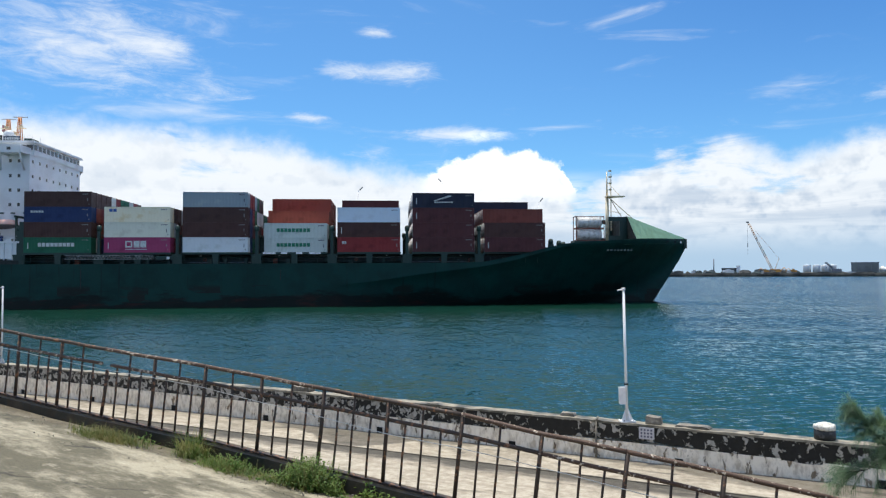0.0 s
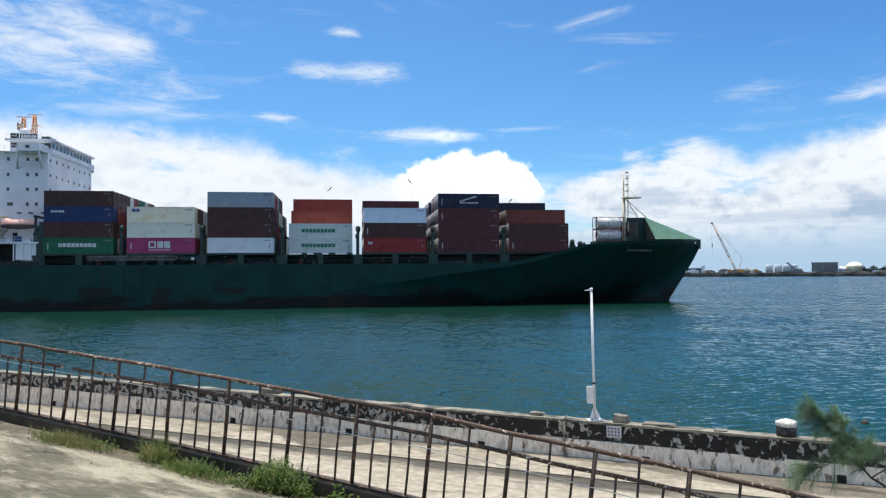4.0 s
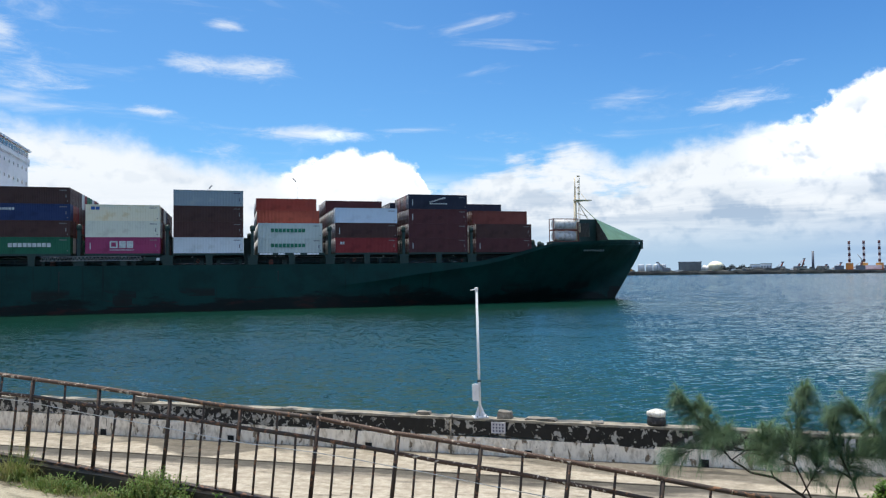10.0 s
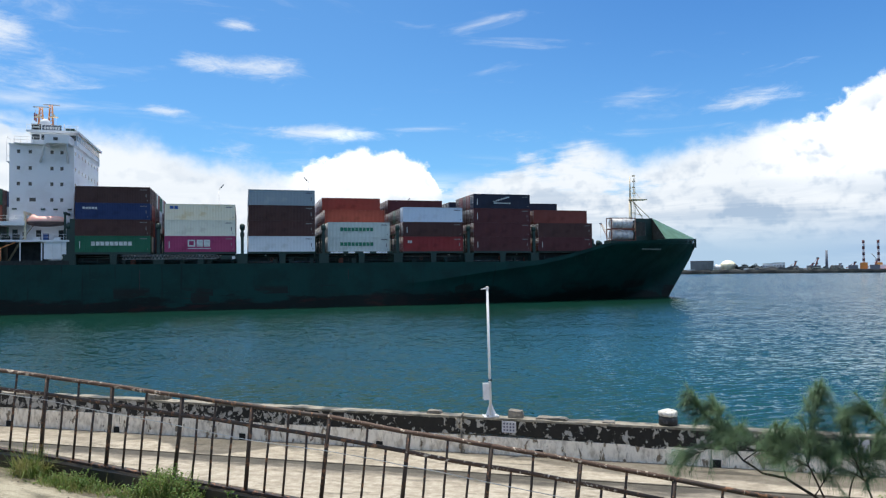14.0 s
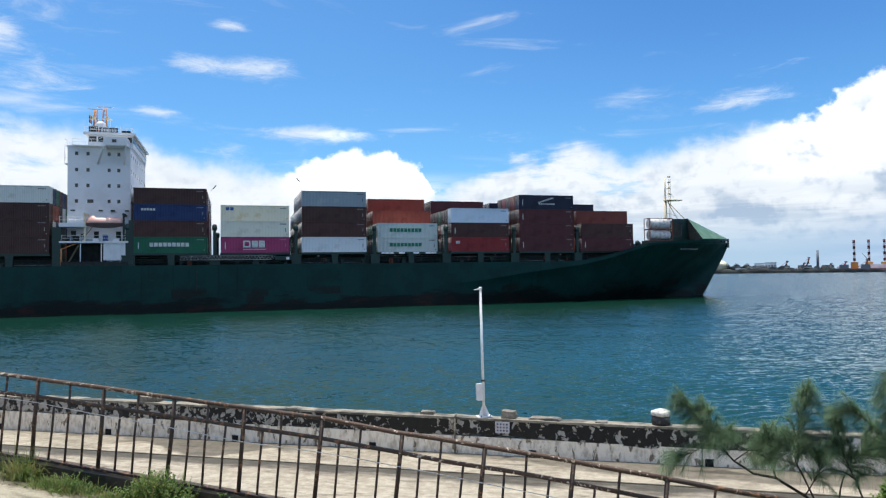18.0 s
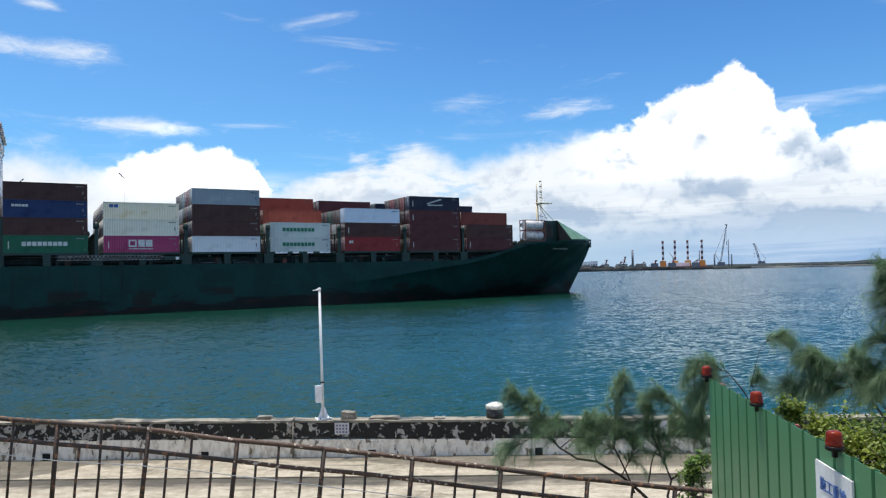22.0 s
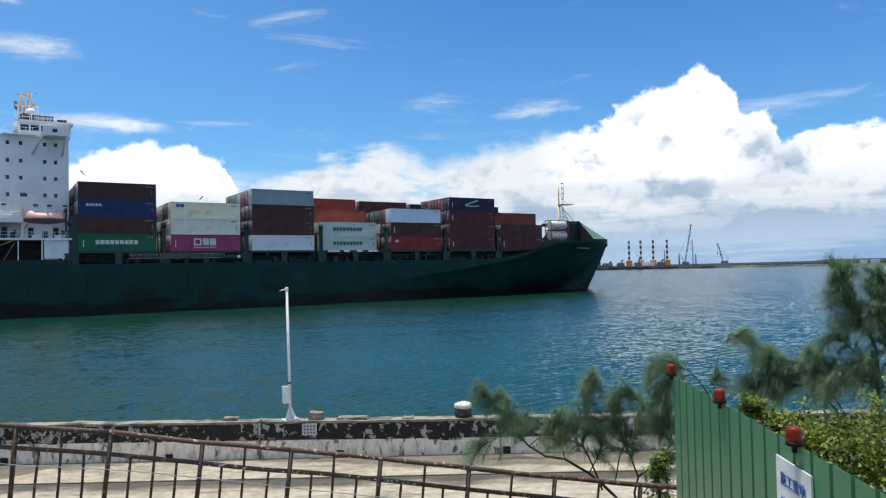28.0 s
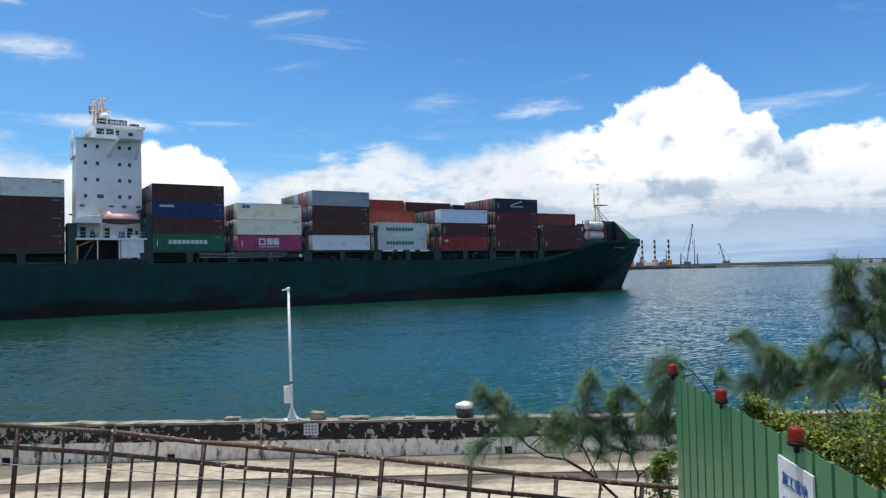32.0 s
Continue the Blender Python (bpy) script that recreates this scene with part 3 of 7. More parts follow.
GLASS_DARK = surface("dark_window_glass", (0.02, 0.03, 0.04), 0.08, 0, None, (1.5, 0.45, 0.6), (40, 0), (30, 0))
TANK_WHITE = surface("dirty_white_tank", (0.70, 0.70, 0.68), 0.45, 0, (0.45, 0.43, 0.40), (1.2, 0.5, 0.65))
FRAME_RED = surface("red_brown_frame", (0.20, 0.06, 0.035), 0.6)
BLACK_DECK = surface("dark_deck", (0.010, 0.016, 0.016), 0.7)


def can_paint(name, color, second=None):
    return surface(name, color, 0.55, 0, second, (0.5, 0.5, 0.68), (5, 0.06), (2, 0.05), 0.01, 0.4, 0.10)


CAN = {
    "green": can_paint("container_green", (0.008, 0.125, 0.066)),
    "brown": can_paint("container_brown", (0.068, 0.025, 0.021)),
    "dark": can_paint("container_dark_brown", (0.055, 0.022, 0.018)),
    "maroon": can_paint("container_maroon", (0.085, 0.019, 0.022)),
    "blue": can_paint("container_blue", (0.009, 0.030, 0.115)),
    "magenta": can_paint("container_magenta", (0.36, 0.045, 0.14)),
    "grey": can_paint("container_pale_grey", (0.62, 0.65, 0.62), (0.52, 0.52, 0.48)),
    "cream": can_paint("container_cream", (0.96, 0.88, 0.68), (0.86, 0.72, 0.45)),
    "white": can_paint("container_white", (0.66, 0.70, 0.74), (0.56, 0.60, 0.62)),
    "steel": can_paint("container_grey_blue", (0.28, 0.35, 0.40), (0.34, 0.40, 0.43)),
    "pale": can_paint("container_pale_green_white", (0.55, 0.62, 0.60), (0.46, 0.53, 0.50)),
    "orange": can_paint("container_orange_red", (0.25, 0.052, 0.032)),
    "red": can_paint("container_red", (0.22, 0.020, 0.022)),
    "sky": can_paint("container_pale_blue", (0.60, 0.70, 0.82), (0.54, 0.63, 0.74)),
    "rusty": can_paint("container_rusty_red", (0.17, 0.042, 0.030)),
    "bone": can_paint("container_bone_white", (0.72, 0.71, 0.60), (0.62, 0.60, 0.50)),
    "navy": can_paint("container_navy", (0.010, 0.016, 0.040)),
}
LETTER_FAINT = surface("worn_lettering", (0.16, 0.19, 0.17), 0.6)
LETTER_FAINT2 = surface("small_pale_lettering", (0.30, 0.30, 0.29), 0.6)
LETTER_GREEN = surface("letter_green", (0.02, 0.20, 0.12), 0.5)
LETTER_WHITE = surface("letter_white", (0.62, 0.66, 0.66), 0.5)

# ---- building helpers ----
def part(name, bm, material, parent=None, label="", flat_shade=True):
    """Links a bmesh as one mesh object, under a thing or part if one is given."""
    me = bpy.data.meshes.new(name)
    bm.to_mesh(me)
    bm.free()
    for m in material if isinstance(material, (list, tuple)) else [material]:
        me.materials.append(m)
    if not flat_shade:
        for p in me.polygons:
            p.use_smooth = True
    ob = new(name, me)
    ob.parent = parent
    return tagged(ob, label)


def empty(name, m=None):
    ob = new(name)
    if m is not None:
        ob.matrix_basis = m
    return ob


BOX_FACES = ((0, 1, 3, 2), (4, 6, 7, 5), (0, 4, 5, 1), (2, 3, 7, 6), (0, 2, 6, 4), (1, 5, 7, 3))


def box(bm, x0, x1, y0, y1, z0, z1, m=None, mat=0):
    vs = [Vector((x, y, z)) for x in (x0, x1) for y in (y0, y1) for z in (z0, z1)]
    if m is not None:
        vs = [m @ v for v in vs]
    vs = [bm.verts.new(v) for v in vs]
    for f in BOX_FACES:
        bm.faces.new([vs[i] for i in f]).material_index = mat
    return bm


def rod(bm, a, b, r0, r1=None, n=8, mat=0):
    """A round or tapered bar from a to b."""
    a, b = Vector(a), Vector(b)
    r1 = r0 if r1 is None else r1
    d = (b - a).normalized()
    u = d.cross(Vector((0, 0, 1)) if abs(d.z) < 0.95 else Vector((1, 0, 0))).normalized()
    v = d.cross(u)
    ring = [[bm.verts.new(p + r * (u * math.cos(2 * math.pi * i / n) + v * math.sin(2 * math.pi * i / n))) for i in range(n)] for p, r in ((a, r0), (b, r1))]
    for i in range(n):
        f = bm.faces.new((ring[0][i], ring[0][(i + 1) % n], ring[1][(i + 1) % n], ring[1][i]))
        f.smooth, f.material_index = True, mat
    bm.faces.new(ring[0][::-1]).material_index = mat
    bm.faces.new(ring[1]).material_index = mat
    return bm


def pipe(bm, pts, r, n=8, mat=0):
    """One bent tube through the points."""
    pts = [Vector(p) for p in pts]
    rings = []
    for i, p in enumerate(pts):
        d = (pts[min(i + 1, len(pts) - 1)] - pts[max(i - 1, 0)]).normalized()
        u = d.cross(Vector((0, 0, 1)) if abs(d.z) < 0.95 else Vector((1, 0, 0))).normalized()
        v = d.cross(u)
        rr = r[i] if isinstance(r, (list, tuple)) else r
        rings.append([bm.verts.new(p + rr * (u * math.cos(2 * math.pi * k / n) + v * math.sin(2 * math.pi * k / n))) for k in range(n)])
    for a, b in zip(rings, rings[1:]):
        for k in range(n):
            f = bm.faces.new((a[k], a[(k + 1) % n], b[(k + 1) % n], b[k]))
            f.smooth, f.material_index = True, mat
    bm.faces.new(rings[0][::-1]).material_index = mat
    bm.faces.new(rings[-1]).material_index = mat
    return bm


def lathe(bm, profile, centre=(0, 0, 0), n=16, mat=0):
    """Rings of (radius, z) round a vertical axis."""
    c = Vector(centre)
    rings = [[bm.verts.new(c + Vector((r * math.cos(2 * math.pi * i / n), r * math.sin(2 * math.pi * i / n), z))) for i in range(n)] for r, z in profile]
    for lo, hi in zip(rings, rings[1:]):
        for i in range(n):
            f = bm.faces.new((lo[i], lo[(i + 1) % n], hi[(i + 1) % n], hi[i]))
            f.smooth, f.material_index = True, mat
    bm.faces.new(rings[0][::-1]).material_index = mat
    bm.faces.new(rings[-1]).material_index = mat
    return bm


def prism(bm, outline, axis, lo, hi, mat=0):
    """A flat outline (two coordinates a point) drawn out along an axis."""
    def at(p, h):
        return {"x": (h, p[0], p[1]), "y": (p[0], h, p[1]), "z": (p[0], p[1], h)}[axis]
    a = [bm.verts.new(at(p, lo)) for p in outline]
    b = [bm.verts.new(at(p, hi)) for p in outline]
    n = len(outline)
    for i in range(n):
        bm.faces.new((a[i], a[(i + 1) % n], b[(i + 1) % n], b[i])).material_index = mat
    bm.faces.new(a[::-1]).material_index = mat
    bm.faces.new(b).material_index = mat
    bmesh.ops.recalc_face_normals(bm, faces=bm.faces)
    return bm


def wander(bm, amount, scale=3.0, seed=0.0):
    """Pushes the points of a mesh about a little, so that edges are worn and uneven."""
    for v in bm.verts:
        v.co += noise.noise_vector(v.co * scale + Vector((seed, seed, seed))) * amount
    return bm


def lerp(pairs, x):
    for (a, p), (b, q) in zip(pairs, pairs[1:]):
        if x <= b:
            return p + (q - p) * max(0.0, (x - a) / (b - a))
    return pairs[-1][1]


# ---- water, quay and slope ----
def make_water():
    """One sheet to the horizon, with real waves on the part before the quay."""
    fine = np.radians(np.linspace(-46, 72, 700))
    rest = np.radians(np.linspace(72, 314, 40))[1:-1]
    az = np.concatenate([fine, rest])
    r = np.concatenate([[4.0, 10.0], 15.0 * (420 / 15.0) ** (np.arange(960) / 959.0), [470.0, 560.0, 700.0, 950.0, 1500.0, 2500.0, 4300.0]])
    step = np.gradient(r)
    x, y = np.outer(r, np.sin(az)), np.outer(r, np.cos(az))
    z = np.zeros_like(x)
    rng = np.random.RandomState(5)
    for i in range(54):
        length = 0.26 * (1.0 / 0.26) ** rng.rand()
        way = np.radians(-74) + rng.normal(0, 0.38)
        k = 2 * np.pi / length
        keep = np.clip(length / (step * 1.5) - 1, 0, 1)[:, None]
        z += keep * 0.0042 * length * np.sin(k * (x * np.cos(way) + y * np.sin(way)) + rng.rand() * 6.28)
    gust = 1 + 0.45 * np.sin(x * 0.045 + 1.3 * np.sin(y * 0.05)) * np.sin(y * 0.06 + x * 0.02)
    z *= gust
    n, m = len(r), len(az)
    co = np.stack([x, y, z], -1).reshape(-1, 3)
    i, j = np.meshgrid(np.arange(n - 1), np.arange(m), indexing="ij")
    k = (j + 1) % m
    quads = np.stack([i * m + j, (i + 1) * m + j, (i + 1) * m + k, i * m + k], -1).reshape(-1, 4)
    me = bpy.data.meshes.new("water")
    me.vertices.add(len(co))
    me.vertices.foreach_set("co", co.ravel())
    me.loops.add(quads.size)
    me.loops.foreach_set("vertex_index", quads[:, ::-1].ravel())
    me.polygons.add(len(quads))
    me.polygons.foreach_set("loop_start", np.arange(0, quads.size, 4))
    me.polygons.foreach_set("use_smooth", np.ones(len(quads), dtype=bool))
    me.update()
    me.validate()
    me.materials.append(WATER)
    tagged(new("water", me), "blue-green harbour water with small wind ripples", "water", kind="structure")


# the parapet runs along this line in plan
WALL_A, WALL_B = Vector((-46.0, 46.36)), Vector((34.0, 3.56))
WALL_DIR = (WALL_B - WALL_A).normalized()
WALL_OUT = Vector((-WALL_DIR.y, WALL_DIR.x))          # towards the water
WALL_TOP_Z, PATH_Z, TAR_Z = 2.40, 1.37, 1.89


def on_wall(s, out=0.0):
    p = WALL_A + WALL_DIR * s + WALL_OUT * out
    return p.x, p.y


# the railing's top, post by post
RAIL_0, RAIL_STEP = Vector((-6.38, 10.828, 5.53)), Vector((0.8244, -0.360, -0.0918))
RAIL_H = 0.95


def rail(k, down=0.0, out=0.0):
    d = RAIL_STEP.normalized()
    side = Vector((0.400, 0.916, 0.0))
    up = side.cross(d)
    up = up if up.z > 0 else -up
    sag = lerp([(-4, -0.03), (0, -0.01), (2, 0.01), (4, 0.04), (8, 0.045), (9, 0.01), (11, -0.03), (12, -0.075), (14, -0.13), (30, -0.3)], k)
    return RAIL_0 + RAIL_STEP * k - up * down + side * out + Vector((0, 0, sag))


def slope_z(x, y):
    return 4.75 - 0.1717 * x - 0.1313 * y


def make_quay():
    # parapet: white lower face, tarred upper face, worn coping
    length = (WALL_B - WALL_A).length
    n = 400
    wall = tagged(empty("quay_wall"), "low concrete quay wall, black tarred above and flaking white below", "wall", kind="structure")
    for name, z0, z1, d0, d1, mat in (("wall_face", PATH_Z - 0.7, TAR_Z, 0.0, 0.36, WALL_WHITE), ("tar_band", TAR_Z, WALL_TOP_Z - 0.06, 0.004, 0.36, WALL_BLACK),
                                      ("coping", WALL_TOP_Z - 0.06, WALL_TOP_Z, -0.02, 0.38, WALL_TOP)):
        bm = bmesh.new()
        prev = None
        for i in range(n + 1):
            s = length * i / n
            wob = noise.noise(Vector((s * 0.9, z0, 0))) * 0.022 + noise.noise(Vector((s * 4, z0, 3))) * 0.014
            top = z1 + (noise.noise(Vector((s * 1.7, 8, 0))) * 0.026 + noise.noise(Vector((s * 6, 8, 2))) * 0.014 if name == "coping" else 0.0)
            low = z0 + (noise.noise(Vector((s * 2.2, 5, 0))) * 0.05 + noise.noise(Vector((s * 0.25, 5, 7))) * 0.08 if name == "tar_band" else 0.0)
            ring = [bm.verts.new((*on_wall(s, o), z)) for o, z in ((d0 + wob, low), (d0 + wob, top), (d1, top), (d1, low))]
            if prev:
                for j in range(4):
                    bm.faces.new((prev[j], prev[(j + 1) % 4], ring[(j + 1) % 4], ring[j]))
            else:
                bm.faces.new(ring)
            prev = ring
        bm.faces.new(prev[::-1])
        bmesh.ops.recalc_face_normals(bm, faces=bm.faces)
        part(name, bm, mat, wall)
    # the quay's body down to the water
    bm = bmesh.new()
    pts = [(*on_wall(0, 0.7),), (*on_wall(length, 0.7),), (*on_wall(length, -26),), (*on_wall(0, -26),)]
    prism(bm, pts, "z", -3.0, PATH_Z)
    for v in bm.verts:
        if v.co.z > 0:
            v.co.z += 0.0085 * ((v.co.xy - WALL_A).dot(WALL_DIR) - 58)
    tagged(part("quay_path", bm, PATH_CONCRETE), "pale concrete quay path with damp dark stains", "pavement", kind="structure")
    # a thin slab laid along the wall's foot, its broken edge standing proud of the path
    bm = bmesh.new()
    prev = None
    for i in range(n + 1):
        s = length * i / n
        z = PATH_Z + 0.0085 * (s - 58)
        e = -1.77 + noise.noise(Vector((s * 1.3, 2, 0))) * 0.02 + noise.noise(Vector((s * 7, 2, 4))) * 0.012
        ring = [bm.verts.new((*on_wall(s, o), z + h)) for o, h in ((0.1, -0.1), (0.1, 0.045), (e + 0.02, 0.03), (e, 0.015), (e, -0.1))]
        if prev:
            for j in range(5):
                bm.faces.new((prev[j], prev[(j + 1) % 5], ring[(j + 1) % 5], ring[j]))
        prev = ring
    bmesh.ops.recalc_face_normals(bm, faces=bm.faces)
    tagged(part("path_slab", bm, PATH_CONCRETE), "long pale concrete slab along the wall foot, streaked with damp", "pavement", kind="structure")
    # retaining wall and slope up to the camera
    bm = bmesh.new()
    nx, ny = 64, 56
    grid = []
    for i in range(nx + 1):
        row = []
        k = -40 + 64 * i / nx
        e = rail(k, 0, 0.0)
        for j in range(ny + 1):
            back = 0.11 + (90 * (j / ny) ** 2.6)
            x, y = e.x - 0.400 * back, e.y - 0.916 * back
            z = slope_z(x, y) + (noise.noise(Vector((x * 0.5, y * 0.5, 1))) * 0.05 + noise.noise(Vector((x * 2, y * 2, 5))) * 0.012)
            if back > 9:
                z = min(z, 7.4 + 0.15 * noise.noise(Vector((x * 0.1, y * 0.1, 2))))
            if j == ny:
                z = -3.0
            if k > 20 or k < -10:
                z = slope_z(*(rail(max(min(k, 20), -10)).xy)) if j < 3 else z
            row.append(bm.verts.new((x, y, z)))
        grid.append(row)
    for i in range(nx):
        for j in range(ny):
            bm.faces.new((grid[i][j], grid[i + 1][j], grid[i + 1][j + 1], grid[i][j + 1])).smooth = True
    bmesh.ops.recalc_face_normals(bm, faces=bm.faces)
    tagged(part("ground", bm, SLAB_CONCRETE), "sloping weathered concrete ground above the quay", "ground", kind="structure")
    bm = bmesh.new()
    prev = None
    for i in range(161):
        k = -40 + 64 * i / 160
        w = noise.noise(Vector((k * 2.2, 0, 0))) * 0.02
        t = rail(k, RAIL_H + 0.02)
        ring = [bm.verts.new(v) for v in ((t + Vector((-0.400, -0.916, 0)) * (0.11 + w)), (t + Vector((0.400, 0.916, 0)) * 0.14),
                                          Vector((t.x + 0.400 * 0.14, t.y + 0.916 * 0.14, PATH_Z - 0.2)), Vector((t.x - 0.400 * (0.11 + w), t.y - 0.916 * (0.11 + w), PATH_Z - 0.2)))]
        ring[0].co.z += w
        if prev:
            for j in range(4):
                bm.faces.new((prev[j], prev[(j + 1) % 4], ring[(j + 1) % 4], ring[j]))
        else:
            bm.faces.new(ring)
        prev = ring
    bm.faces.new(prev[::-1])
    bmesh.ops.recalc_face_normals(bm, faces=bm.faces)
    tagged(part("kerb", bm, KERB_CONCRETE), "dark mossy concrete kerb under the railing", "kerb", kind="structure")


make_water()
make_quay()

# ---- the ship ----
def ship_pose(t):
    """Where the ship is at t seconds: its x axis points to the bow, y away from the quay, origin on the waterline."""
    return pose(-78.45 + 2.7675 * t, 133.72 + 0.028 * t - 0.00342 * t * t, 0, 0, 0, 4.42 + 0.0405 * t)


MOVING = []          # what sails with the ship, with its place aboard
BEAM = 27.6
HALF = BEAM / 2
TIER, BASE_Z = 2.896, 10.57
DECK_Z = 8.4


SHEER = [(-80, 8.4), (80, 8.4), (87, 8.55), (93.6, 9.8), (98.4, 11.05), (103.3, 12.2), (110, 12.7), (120, 13.2), (135, 13.6)]
# the fold where the upright side turns into the overhanging bow
KNUCKLE = [(50, 3.6), (58, 4.1), (65.6, 4.9), (75.3, 6.3), (81.2, 7.0), (87.8, 7.8), (93.6, 9.0), (101.1, 11.1), (104.9, 12.0), (140, 13)]


def stem_x(z):
    return 126.4 + 7.6 * min(1.0, max(0.0, z / 11.4))


def half_breadth(x, z):
    start = lerp([(-3, 74), (0, 78), (8, 90), (13.5, 101)], z)
    end = stem_x(z)
    knuckle = lerp(KNUCKLE, x)
    below = max(0.0, knuckle - z)
    tuck = (below * 0.36 + min(below, 0.9) * 0.42) * min(1.0, (x - 56) / 18) if 56 < x else 0.0
    if x <= start:
        return HALF - tuck
    s = min(1.0, (x - start) / (end - start))
    return max(0.12, HALF * (1 - s ** lerp([(-3, 1.5), (0, 1.7), (12, 2.7)], z)) - tuck)


FOLD = 8           # the row of plates that follows the knuckle


def hull_rows(bm, z_of, mats, xs_aft=-58.0):
    """Both sides of the hull between the heights z_of(x) = list from low to high; mats: a slot per strip."""
    sides = []
    for side in (-1, 1):
        cols = []
        for i in range(61):
            u = i / 60
            nominal = xs_aft + (134 - xs_aft) * (1 - (1 - u) ** 1.9)
            col = []
            for j in range(len(z_of(nominal))):
                x = nominal
                for _ in range(4):
                    z = z_of(x)[j]
                    x = xs_aft + (stem_x(z) - xs_aft) * (1 - (1 - u) ** 1.9)
                b = half_breadth(x, z)
                if z < 1:
                    b *= lerp([(xs_aft, 0.55), (xs_aft + 14, 1), (200, 1)], x)
                col.append(bm.verts.new((x, HALF + side * b, z)))
            cols.append(col)
        for a, b in zip(cols, cols[1:]):
            for j in range(len(a) - 1):
                f = bm.faces.new((a[j], b[j], b[j + 1], a[j + 1]) if side < 0 else (a[j], a[j + 1], b[j + 1], b[j]))
                f.smooth, f.material_index = True, mats[j]
        sides.append(cols)
    for cols in sides:
        for a, b in zip(cols, cols[1:]):
            e = bm.edges.get((a[FOLD], b[FOLD]))
            if e and 58 < a[FOLD].co.x < 106:
                e.smooth = False
    for j in range(len(sides[0][0]) - 1):
        for c in (0, -1):
            bm.faces.new((sides[0][c][j], sides[0][c][j + 1], sides[1][c][j + 1], sides[1][c][j])).material_index = mats[j]
    return sides


RIM_GREEN = surface("bow_rim_green", (0.020, 0.062, 0.050), 0.5, 0, (0.014, 0.045, 0.038), (0.5, 0.45, 0.65))
GANG_GREY = surface("grey_gangway_alloy", (0.30, 0.31, 0.31), 0.5, 0, (0.22, 0.22, 0.22), (1.5, 0.45, 0.6))
SLOT_WHITE = surface("slot_light_white", (0.95, 0.96, 0.96), 0.4)


